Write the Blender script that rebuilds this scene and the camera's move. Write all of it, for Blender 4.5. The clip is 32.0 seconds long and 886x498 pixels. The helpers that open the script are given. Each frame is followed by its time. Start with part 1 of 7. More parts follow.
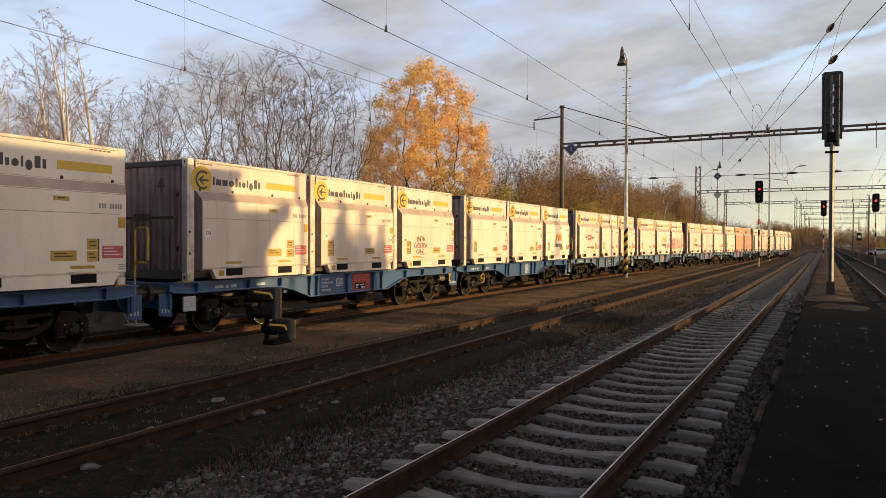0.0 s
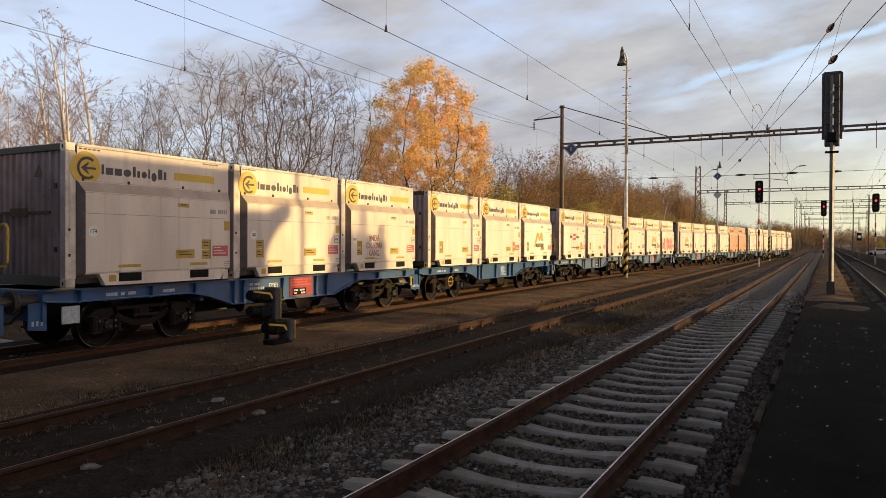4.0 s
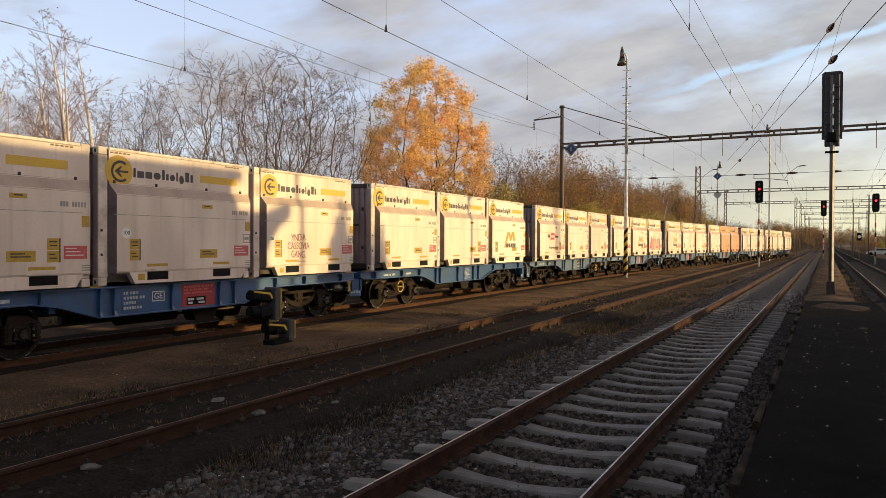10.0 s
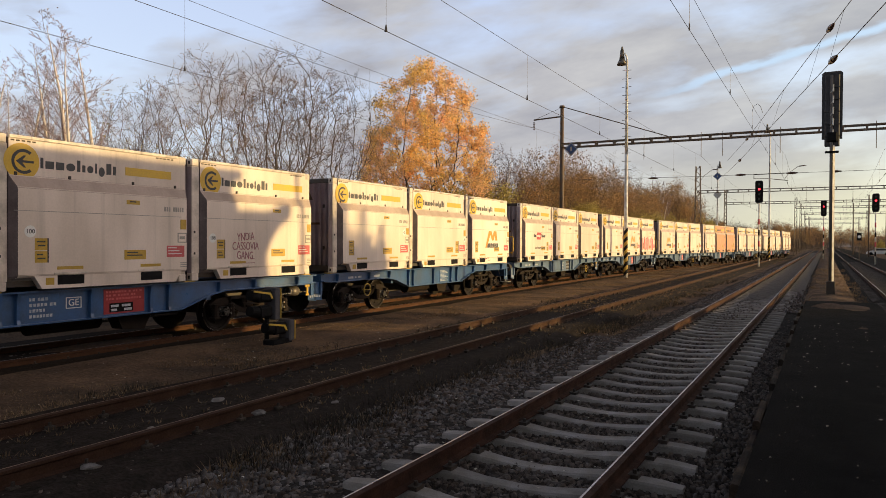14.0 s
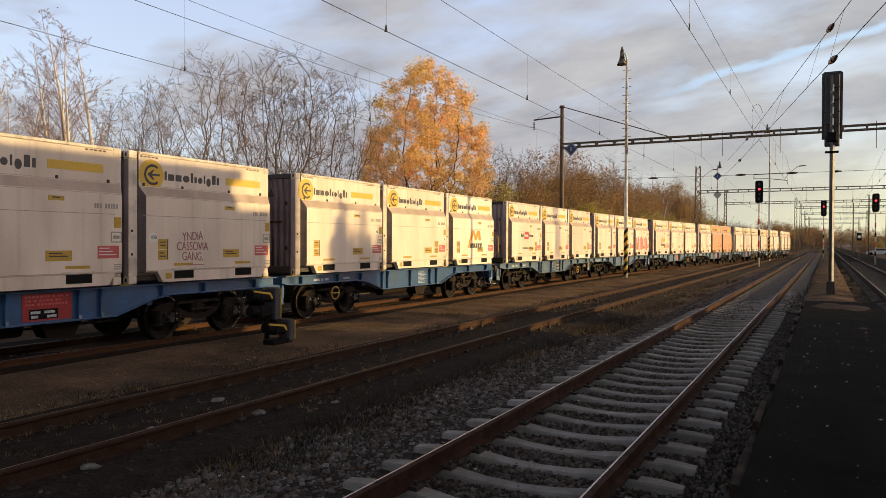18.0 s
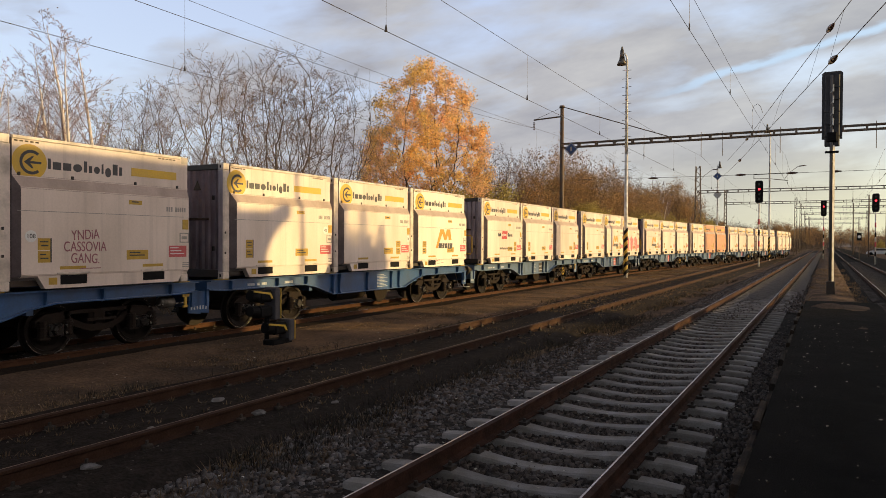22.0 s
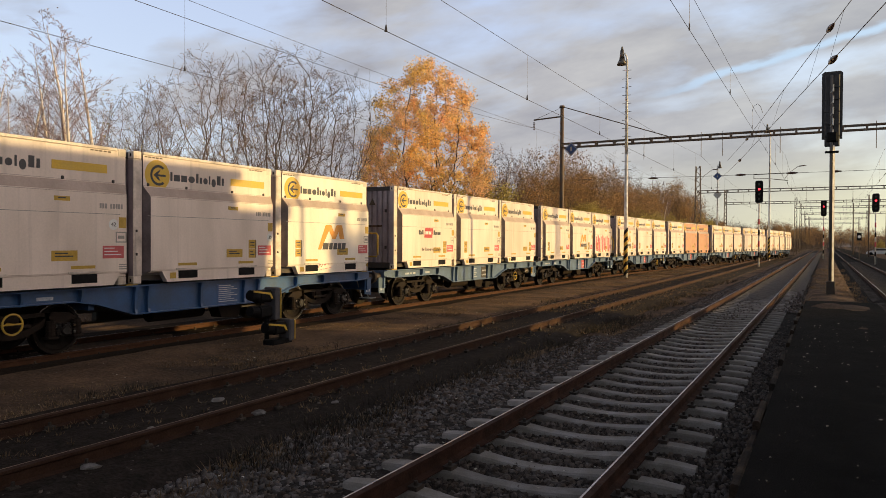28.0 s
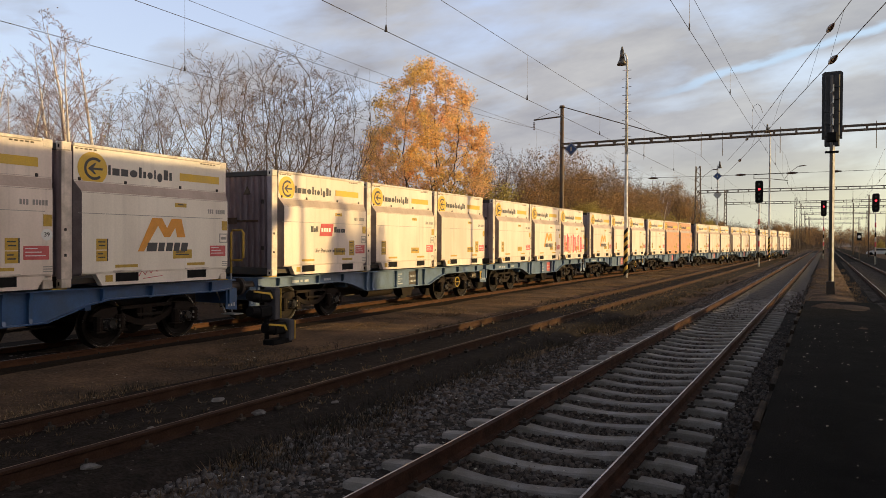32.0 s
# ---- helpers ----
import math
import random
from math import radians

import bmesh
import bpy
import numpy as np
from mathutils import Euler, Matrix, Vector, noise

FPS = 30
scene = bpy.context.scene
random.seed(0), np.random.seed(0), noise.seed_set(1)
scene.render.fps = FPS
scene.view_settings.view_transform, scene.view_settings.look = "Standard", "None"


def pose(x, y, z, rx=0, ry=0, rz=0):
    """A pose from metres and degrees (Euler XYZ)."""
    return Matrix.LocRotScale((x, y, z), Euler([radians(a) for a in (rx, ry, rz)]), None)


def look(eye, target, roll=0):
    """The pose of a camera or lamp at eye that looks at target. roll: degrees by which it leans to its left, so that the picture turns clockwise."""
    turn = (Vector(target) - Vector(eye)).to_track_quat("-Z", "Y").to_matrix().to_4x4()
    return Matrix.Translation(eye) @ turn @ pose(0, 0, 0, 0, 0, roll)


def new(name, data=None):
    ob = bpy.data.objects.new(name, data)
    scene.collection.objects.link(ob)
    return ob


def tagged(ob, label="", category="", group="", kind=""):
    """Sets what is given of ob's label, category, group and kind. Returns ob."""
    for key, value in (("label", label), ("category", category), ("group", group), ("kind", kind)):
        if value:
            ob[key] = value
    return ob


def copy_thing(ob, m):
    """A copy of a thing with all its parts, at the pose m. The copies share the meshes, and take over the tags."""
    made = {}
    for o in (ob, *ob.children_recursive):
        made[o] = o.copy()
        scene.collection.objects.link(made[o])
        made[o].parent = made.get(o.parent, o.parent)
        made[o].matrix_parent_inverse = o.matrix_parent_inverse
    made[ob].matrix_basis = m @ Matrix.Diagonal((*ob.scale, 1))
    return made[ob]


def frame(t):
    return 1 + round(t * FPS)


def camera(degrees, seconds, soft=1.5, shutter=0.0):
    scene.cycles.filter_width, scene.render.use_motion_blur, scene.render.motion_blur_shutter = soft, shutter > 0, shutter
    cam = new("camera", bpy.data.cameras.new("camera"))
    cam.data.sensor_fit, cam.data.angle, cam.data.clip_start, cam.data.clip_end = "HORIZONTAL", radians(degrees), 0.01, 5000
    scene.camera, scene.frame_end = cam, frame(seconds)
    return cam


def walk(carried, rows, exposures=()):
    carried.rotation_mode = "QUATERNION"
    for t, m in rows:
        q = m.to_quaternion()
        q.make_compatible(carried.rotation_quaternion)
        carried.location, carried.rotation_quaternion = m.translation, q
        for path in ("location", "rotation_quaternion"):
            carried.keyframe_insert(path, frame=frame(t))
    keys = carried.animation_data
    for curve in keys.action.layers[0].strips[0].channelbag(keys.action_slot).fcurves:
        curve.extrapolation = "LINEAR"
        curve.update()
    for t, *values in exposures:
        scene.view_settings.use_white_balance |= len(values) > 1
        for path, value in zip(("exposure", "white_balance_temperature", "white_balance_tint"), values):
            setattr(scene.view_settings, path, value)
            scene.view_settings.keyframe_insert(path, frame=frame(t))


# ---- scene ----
import collections

# The camera stands on a low island platform between two tracks; x across, y along the line, z = 0 at the near rail head.
cam = camera(63.46, 32.0, soft=0.75)
CAM_POSE = Matrix.Translation((0, 0, 1.854)) @ pose(0, 0, 0, 0, 0, 28.12) @ pose(0, 0, 0, 90 - 0.53, 0, 0) @ pose(0, 0, 0, 0, 0, 0.256)
walk(cam, [(0, CAM_POSE), (32, CAM_POSE)], exposures=[(0, 0.05, 7100, 10), (9, 0.05, 7100, 10), (14, 0.02, 7100, 10), (22, -0.03, 7100, 10), (32, -0.05, 7100, 10)])

# ---- light ----
SUN_AZ = math.atan2(1.0, 0.45)
SUN_EL = radians(8.5)
world = bpy.data.worlds.new("world")
scene.world = world
world.use_nodes = True
nt = world.node_tree
nt.nodes.clear()
w_out = nt.nodes.new("ShaderNodeOutputWorld")
w_bg = nt.nodes.new("ShaderNodeBackground")
w_bg.inputs["Strength"].default_value = 0.135
sky = nt.nodes.new("ShaderNodeTexSky")
sky.sky_type = "NISHITA"
sky.sun_disc = False
sky.sun_elevation = SUN_EL
sky.sun_rotation = SUN_AZ
sky.air_density = 1.0
sky.dust_density = 1.2
tc = nt.nodes.new("ShaderNodeTexCoord")
mp = nt.nodes.new("ShaderNodeMapping")
mp.inputs["Scale"].default_value = (3.0, 3.0, 9.5)
tilt = nt.nodes.new("ShaderNodeMapping")
tilt.inputs["Rotation"].default_value = (radians(-9), radians(6), 0.0)
mp.inputs["Location"].default_value = (1.7, 0.4, 0.9)
nz = nt.nodes.new("ShaderNodeTexNoise")
nz.inputs["Scale"].default_value = 1.15
nz.inputs["Detail"].default_value = 6.0
nz.inputs["Roughness"].default_value = 0.52
nz.inputs["Distortion"].default_value = 0.12
ramp = nt.nodes.new("ShaderNodeValToRGB")
ramp.color_ramp.elements[0].position = 0.42
ramp.color_ramp.elements[1].position = 0.60
nz2 = nt.nodes.new("ShaderNodeTexNoise")
nz2.inputs["Scale"].default_value = 2.6
nz2.inputs["Detail"].default_value = 8.0
nz2.inputs["Roughness"].default_value = 0.56
ramp2 = nt.nodes.new("ShaderNodeValToRGB")
ramp2.color_ramp.elements[0].position = 0.34
ramp2.color_ramp.elements[0].color = (2.95, 3.12, 3.8, 1)
ramp2.color_ramp.elements[1].position = 0.68
ramp2.color_ramp.elements[1].color = (4.15, 4.32, 4.85, 1)
mixc = nt.nodes.new("ShaderNodeMix")
mixc.data_type = "RGBA"
lift = nt.nodes.new("ShaderNodeMix")
lift.data_type = "RGBA"
lift.blend_type = "ADD"
lift.inputs[0].default_value = 1.0
lift.inputs[7].default_value = (2.9, 3.35, 5.2, 1)
L = nt.links.new
L(tc.outputs["Generated"], tilt.inputs["Vector"])
L(tilt.outputs[0], mp.inputs["Vector"])
L(mp.outputs[0], nz.inputs["Vector"])
L(mp.outputs[0], nz2.inputs["Vector"])
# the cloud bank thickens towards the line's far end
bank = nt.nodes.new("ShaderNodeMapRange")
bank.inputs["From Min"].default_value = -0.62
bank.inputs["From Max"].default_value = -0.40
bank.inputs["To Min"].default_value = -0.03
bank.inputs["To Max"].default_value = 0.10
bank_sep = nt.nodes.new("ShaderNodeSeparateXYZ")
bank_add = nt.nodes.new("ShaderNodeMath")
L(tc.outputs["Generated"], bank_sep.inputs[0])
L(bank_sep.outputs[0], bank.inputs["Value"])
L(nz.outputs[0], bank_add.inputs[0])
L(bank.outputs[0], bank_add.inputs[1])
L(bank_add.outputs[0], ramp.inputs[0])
L(nz2.outputs[0], ramp2.inputs[0])
L(sky.outputs[0], lift.inputs[6])
L(lift.outputs[2], mixc.inputs[6])
L(ramp2.outputs[0], mixc.inputs[7])
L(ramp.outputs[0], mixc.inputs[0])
# a long thin break in the cloud, slanting up away from the sidings
tear = nt.nodes.new("ShaderNodeVectorMath")
tear.operation = "DOT_PRODUCT"
tear.inputs[1].default_value = (0.2167, 0.238, -0.9468)
tear_bend = nt.nodes.new("ShaderNodeMath")
tear_bend.operation = "MULTIPLY_ADD"
tear_bend.inputs[1].default_value = 0.035
tear_bend.inputs[2].default_value = -0.0175
tear_sum = nt.nodes.new("ShaderNodeMath")
tear_abs = nt.nodes.new("ShaderNodeMath")
tear_abs.operation = "ABSOLUTE"
tear_edge = nt.nodes.new("ShaderNodeMapRange")
tear_edge.interpolation_type = "SMOOTHSTEP"
tear_edge.inputs["From Min"].default_value = 0.008
tear_edge.inputs["From Max"].default_value = 0.001
tear_long = nt.nodes.new("ShaderNodeVectorMath")
tear_long.operation = "DOT_PRODUCT"
tear_long.inputs[1].default_value = (0.974, 0.0126, 0.2261)
tear_end = nt.nodes.new("ShaderNodeMapRange")
tear_end.interpolation_type = "SMOOTHSTEP"
tear_end.inputs["From Min"].default_value = -0.17
tear_end.inputs["From Max"].default_value = -0.06
tear_both = nt.nodes.new("ShaderNodeMath")
tear_both.operation = "MULTIPLY"
tear_mix = nt.nodes.new("ShaderNodeMix")
tear_mix.data_type = "RGBA"
tear_mix.inputs[7].default_value = (3.9, 5.2, 7.3, 1)
L(tc.outputs["Generated"], tear.inputs[0])
L(tc.outputs["Generated"], tear_long.inputs[0])
L(nz2.outputs[0], tear_bend.inputs[0])
L(tear.outputs["Value"], tear_sum.inputs[0])
L(tear_bend.outputs[0], tear_sum.inputs[1])
L(tear_sum.outputs[0], tear_abs.inputs[0])
L(tear_abs.outputs[0], tear_edge.inputs["Value"])
L(tear_long.outputs["Value"], tear_end.inputs["Value"])
L(tear_edge.outputs[0], tear_both.inputs[0])
L(tear_end.outputs[0], tear_both.inputs[1])
L(tear_both.outputs[0], tear_mix.inputs[0])
L(mixc.outputs[2], tear_mix.inputs[6])
# darkens the overhead sky, out of view, to cut the light on the ground
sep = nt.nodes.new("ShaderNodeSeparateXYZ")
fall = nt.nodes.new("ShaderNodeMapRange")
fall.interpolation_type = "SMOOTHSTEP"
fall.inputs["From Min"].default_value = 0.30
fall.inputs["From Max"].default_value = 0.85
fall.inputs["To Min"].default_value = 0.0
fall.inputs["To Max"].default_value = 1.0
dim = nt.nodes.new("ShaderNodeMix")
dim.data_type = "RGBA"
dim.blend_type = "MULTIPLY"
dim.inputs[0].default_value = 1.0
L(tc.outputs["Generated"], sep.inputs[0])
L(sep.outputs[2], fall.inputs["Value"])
# pale yellow haze low over the horizon on the sun's side
low = nt.nodes.new("ShaderNodeMapRange")
low.interpolation_type = "SMOOTHSTEP"
low.inputs["From Min"].default_value = 0.16
low.inputs["From Max"].default_value = 0.0
side = nt.nodes.new("ShaderNodeMapRange")
side.interpolation_type = "SMOOTHSTEP"
side.inputs["From Min"].default_value = -0.55
side.inputs["From Max"].default_value = 0.25
both = nt.nodes.new("ShaderNodeMath")
both.operation = "MULTIPLY"
haze = nt.nodes.new("ShaderNodeMix")
haze.data_type = "RGBA"
haze.inputs[7].default_value = (6.4, 6.2, 4.45, 1)
L(sep.outputs[2], low.inputs["Value"])
L(sep.outputs[0], side.inputs["Value"])
L(low.outputs[0], both.inputs[0])
L(side.outputs[0], both.inputs[1])
L(both.outputs[0], haze.inputs[0])
L(tear_mix.outputs[2], haze.inputs[6])
# extra warm glow round the low sun, out of view, lighting the shaded containers
near_sun = nt.nodes.new("ShaderNodeVectorMath")
near_sun.operation = "DOT_PRODUCT"
near_sun.inputs[1].default_value = (math.sin(SUN_AZ), math.cos(SUN_AZ), 0.22)
glow_map = nt.nodes.new("ShaderNodeMapRange")
glow_map.interpolation_type = "SMOOTHSTEP"
glow_map.inputs["From Min"].default_value = 0.52
glow_map.inputs["From Max"].default_value = 1.0
sun_glow = nt.nodes.new("ShaderNodeMix")
sun_glow.data_type = "RGBA"
sun_glow.inputs[7].default_value = (11.6, 9.6, 9.3, 1)
L(tc.outputs["Generated"], near_sun.inputs[0])
L(near_sun.outputs["Value"], glow_map.inputs["Value"])
L(glow_map.outputs[0], sun_glow.inputs[0])
L(haze.outputs[2], sun_glow.inputs[6])
L(sun_glow.outputs[2], dim.inputs[6])
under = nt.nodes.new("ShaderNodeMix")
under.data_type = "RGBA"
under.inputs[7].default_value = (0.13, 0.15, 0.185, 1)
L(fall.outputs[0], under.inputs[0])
# the cloud is brighter towards the sun
sunward = nt.nodes.new("ShaderNodeMapRange")
sunward.interpolation_type = "SMOOTHSTEP"
sunward.inputs["From Min"].default_value = -0.42
sunward.inputs["From Max"].default_value = 0.08
brighter = nt.nodes.new("ShaderNodeMix")
brighter.data_type = "RGBA"
brighter.inputs[6].default_value = (0.97, 0.975, 0.97, 1)
brighter.inputs[7].default_value = (1.06, 1.09, 1.05, 1)
L(sep.outputs[0], sunward.inputs["Value"])
L(sunward.outputs[0], brighter.inputs[0])
L(brighter.outputs[2], under.inputs[6])
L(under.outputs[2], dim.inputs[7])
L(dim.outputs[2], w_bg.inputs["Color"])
L(w_bg.outputs[0], w_out.inputs["Surface"])

sun_data = bpy.data.lights.new("sun", "SUN")
sun_data.energy = 5.0
sun_data.angle = radians(0.6)
sun_data.color = (1.0, 0.725, 0.33)
sun = new("sun", sun_data)
sun_from = Vector((math.sin(SUN_AZ) * math.cos(SUN_EL), math.cos(SUN_AZ) * math.cos(SUN_EL), math.sin(SUN_EL)))
sun.matrix_basis = look(sun_from * 100, (0, 0, 0))


# ---- materials ----
def mat(name, color, rough=0.7, metal=0.0, var=0.18, scale=3.0, fine=40.0, bump=0.15, second=None, streak=1.0, spread=0.5, gloss_var=0.15, per_object=0.0, island=0.0, through_light=0.0, shine=0.5, wave=0.0, drip=0.0, relief=0.02):
    """A surface with stains at one scale and grain at another; second is the colour that the stains turn to."""
    m = bpy.data.materials.new(name)
    m.use_nodes = True
    t = m.node_tree
    b = t.nodes["Principled BSDF"]
    b.inputs["Metallic"].default_value = metal
    b.inputs["Specular IOR Level"].default_value = shine
    co = t.nodes.new("ShaderNodeTexCoord")
    info = t.nodes.new("ShaderNodeObjectInfo")
    add = t.nodes.new("ShaderNodeVectorMath")
    add.operation = "MULTIPLY_ADD"
    add.inputs[1].default_value = (1, 1, streak)
    comb = t.nodes.new("ShaderNodeMath")
    comb.operation = "MULTIPLY"
    comb.inputs[1].default_value = 37.0
    t.links.new(info.outputs["Random"], comb.inputs[0])
    t.links.new(co.outputs["Object"], add.inputs[0])
    t.links.new(comb.outputs[0], add.inputs[2])
    n1 = t.nodes.new("ShaderNodeTexNoise")
    n1.inputs["Scale"].default_value = scale
    n1.inputs["Detail"].default_value = 5.0
    n2 = t.nodes.new("ShaderNodeTexNoise")
    n2.inputs["Scale"].default_value = fine
    n2.inputs["Detail"].default_value = 4.0
    t.links.new(add.outputs[0], n1.inputs["Vector"])
    t.links.new(co.outputs["Object"], n2.inputs["Vector"])
    r = t.nodes.new("ShaderNodeValToRGB")
    r.color_ramp.elements[0].position = spread - 0.14
    r.color_ramp.elements[1].position = spread + 0.16
    sec = second if second else tuple(c * (1 - 1.6 * var) for c in color)
    r.color_ramp.elements[0].color = (*sec, 1)
    r.color_ramp.elements[1].color = (*color, 1)
    t.links.new(n1.outputs[0], r.inputs[0])
    mul = t.nodes.new("ShaderNodeMix")
    mul.data_type = "RGBA"
    mul.blend_type = "MULTIPLY"
    mul.inputs[0].default_value = 1.0
    g = t.nodes.new("ShaderNodeMapRange")
    g.inputs["From Min"].default_value = 0.3
    g.inputs["From Max"].default_value = 0.7
    g.inputs["To Min"].default_value = 1 - var
    g.inputs["To Max"].default_value = 1 + var * 0.6
    t.links.new(n2.outputs[0], g.inputs["Value"])
    last = g.outputs[0]
    for amount, source in ((per_object, info.outputs["Random"]), (island, None)):
        if amount <= 0:
            continue
        if source is None:
            source = t.nodes.new("ShaderNodeNewGeometry").outputs["Random Per Island"]
        pr = t.nodes.new("ShaderNodeMapRange")
        pr.inputs["To Min"].default_value = 1 - amount
        pr.inputs["To Max"].default_value = 1 + amount
        t.links.new(source, pr.inputs["Value"])
        mm = t.nodes.new("ShaderNodeMath")
        mm.operation = "MULTIPLY"
        t.links.new(last, mm.inputs[0])
        t.links.new(pr.outputs[0], mm.inputs[1])
        last = mm.outputs[0]
    if drip > 0:
        # faint runs of dirt down the face
        long = t.nodes.new("ShaderNodeVectorMath")
        long.operation = "MULTIPLY"
        long.inputs[1].default_value = (1, 1, 0.07)
        n4 = t.nodes.new("ShaderNodeTexNoise")
        n4.inputs["Scale"].default_value = 7.0
        n4.inputs["Detail"].default_value = 4.0
        dr = t.nodes.new("ShaderNodeMapRange")
        dr.inputs["From Min"].default_value = 0.55
        dr.inputs["From Max"].default_value = 0.72
        dr.inputs["To Min"].default_value = 1.0
        dr.inputs["To Max"].default_value = 1 - drip
        dm = t.nodes.new("ShaderNodeMath")
        dm.operation = "MULTIPLY"
        t.links.new(add.outputs[0], long.inputs[0])
        t.links.new(long.outputs[0], n4.inputs["Vector"])
        t.links.new(n4.outputs[0], dr.inputs["Value"])
        t.links.new(last, dm.inputs[0])
        t.links.new(dr.outputs[0], dm.inputs[1])
        last = dm.outputs[0]
    t.links.new(r.outputs[0], mul.inputs[6])
    t.links.new(last, mul.inputs[7])
    t.links.new(mul.outputs[2], b.inputs["Base Color"])
    rr = t.nodes.new("ShaderNodeMapRange")
    rr.inputs["To Min"].default_value = min(1, rough + gloss_var)
    rr.inputs["To Max"].default_value = max(0.05, rough - gloss_var)
    t.links.new(n1.outputs[0], rr.inputs["Value"])
    t.links.new(rr.outputs[0], b.inputs["Roughness"])
    if bump > 0:
        bp = t.nodes.new("ShaderNodeBump")
        bp.inputs["Strength"].default_value = min(1.0, bump)
        bp.inputs["Distance"].default_value = relief
        t.links.new(n2.outputs[0], bp.inputs["Height"])
        t.links.new(bp.outputs[0], b.inputs["Normal"])
    if wave > 0:
        n3 = t.nodes.new("ShaderNodeTexNoise")
        n3.inputs["Scale"].default_value = 1.7
        n3.inputs["Detail"].default_value = 1.0
        bw = t.nodes.new("ShaderNodeBump")
        bw.inputs["Strength"].default_value = wave
        bw.inputs["Distance"].default_value = 0.06
        t.links.new(add.outputs[0], n3.inputs["Vector"])
        t.links.new(n3.outputs[0], bw.inputs["Height"])
        if bump > 0:
            t.links.new(bp.outputs[0], bw.inputs["Normal"])
        t.links.new(bw.outputs[0], b.inputs["Normal"])
    if through_light > 0:
        tr = t.nodes.new("ShaderNodeBsdfTranslucent")
        mx = t.nodes.new("ShaderNodeMixShader")
        mx.inputs[0].default_value = through_light
        t.links.new(mul.outputs[2], tr.inputs["Color"])
        t.links.new(b.outputs[0], mx.inputs[1])
        t.links.new(tr.outputs[0], mx.inputs[2])
        t.links.new(mx.outputs[0], t.nodes["Material Output"].inputs["Surface"])
    return m


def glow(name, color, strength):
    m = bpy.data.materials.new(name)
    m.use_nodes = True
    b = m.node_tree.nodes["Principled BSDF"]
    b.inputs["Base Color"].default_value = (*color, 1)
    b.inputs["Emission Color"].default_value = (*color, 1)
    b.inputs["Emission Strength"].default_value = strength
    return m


M_CREAM = mat("cream_paint", (0.81, 0.695, 0.62), 0.45, var=0.05, scale=1.3, fine=30, bump=0.03, second=(0.65, 0.55, 0.475), streak=0.3, per_object=0.06, wave=0.4, drip=0.16)
M_CREAMCLEAN = mat("clean_cream_paint", (0.88, 0.81, 0.71), 0.45, var=0.05, scale=1.3, fine=30, bump=0.03, second=(0.76, 0.69, 0.60), streak=0.3, wave=0.35, drip=0.08)
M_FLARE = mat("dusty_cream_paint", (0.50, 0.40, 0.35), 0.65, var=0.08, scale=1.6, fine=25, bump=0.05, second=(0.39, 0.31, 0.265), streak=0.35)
M_PANELEND = mat("grimy_shaded_paint", (0.17, 0.135, 0.14), 0.6, var=0.12, scale=3, fine=30, bump=0.04, second=(0.11, 0.085, 0.085))
M_POST = mat("dirty_cream_paint", (0.74, 0.65, 0.57), 0.5, var=0.1, scale=3, fine=30, bump=0.05, second=(0.42, 0.37, 0.31), spread=0.42, drip=0.35)
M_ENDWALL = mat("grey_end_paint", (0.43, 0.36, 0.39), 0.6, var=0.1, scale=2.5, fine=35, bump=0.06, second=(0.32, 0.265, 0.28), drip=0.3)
M_DARKSTEEL = mat("dark_steel", (0.03, 0.027, 0.026), 0.6, metal=0.0, var=0.25, scale=6, fine=60, bump=0.2, second=(0.05, 0.034, 0.024))
M_BOGIE = mat("grimy_bogie_steel", (0.019, 0.0145, 0.0125), 0.75, var=0.3, scale=6, fine=50, bump=0.3, second=(0.026, 0.018, 0.014), shine=0.12)
M_WHEEL = mat("wheel_steel", (0.018, 0.0135, 0.0115), 0.55, shine=0.15, metal=0.2, var=0.2, scale=8, fine=60, bump=0.1)
M_TREAD = mat("polished_steel", (0.55, 0.54, 0.52), 0.25, metal=1.0, var=0.08, scale=8, fine=60, bump=0.03)
M_BLUE = mat("blue_paint", (0.033, 0.108, 0.27), 0.34, var=0.12, scale=2.2, fine=30, bump=0.06, second=(0.036, 0.085, 0.18), per_object=0.06, shine=0.6)
M_GREYBLUE = mat("grey_blue_paint", (0.11, 0.175, 0.29), 0.4, var=0.12, scale=2.2, fine=30, bump=0.06, second=(0.075, 0.12, 0.17))
M_WHITE = mat("white_paint", (0.78, 0.78, 0.76), 0.5, var=0.06, scale=4, fine=40, bump=0.02)
M_YELLOW = mat("yellow_film", (0.72, 0.45, 0.035), 0.45, var=0.08, scale=3, fine=40, bump=0.02, second=(0.62, 0.40, 0.06))
M_YLABEL = mat("yellow_sticker", (0.54, 0.34, 0.045), 0.5, var=0.12, scale=14, fine=60, bump=0.02)
M_RED = mat("red_sticker", (0.50, 0.05, 0.06), 0.5, var=0.1, scale=10, fine=60, bump=0.02)
M_PINK = mat("faded_red_sticker", (0.60, 0.11, 0.115), 0.5, var=0.1, scale=10, fine=60, bump=0.02)
M_GREYFILM = mat("grey_lettering", (0.045, 0.045, 0.05), 0.5, var=0.1, scale=10, fine=60, bump=0.0)
M_PLATE = mat("dull_grey_steel", (0.11, 0.105, 0.115), 0.7, var=0.15, scale=6, fine=40, bump=0.05, shine=0.2)
M_LETTER = mat("dark_lettering", (0.06, 0.06, 0.065), 0.5, var=0.1, scale=10, fine=60, bump=0.0)
M_RUST = mat("rust_stain", (0.12, 0.06, 0.03), 0.8, var=0.3, scale=6, fine=40, bump=0.1)
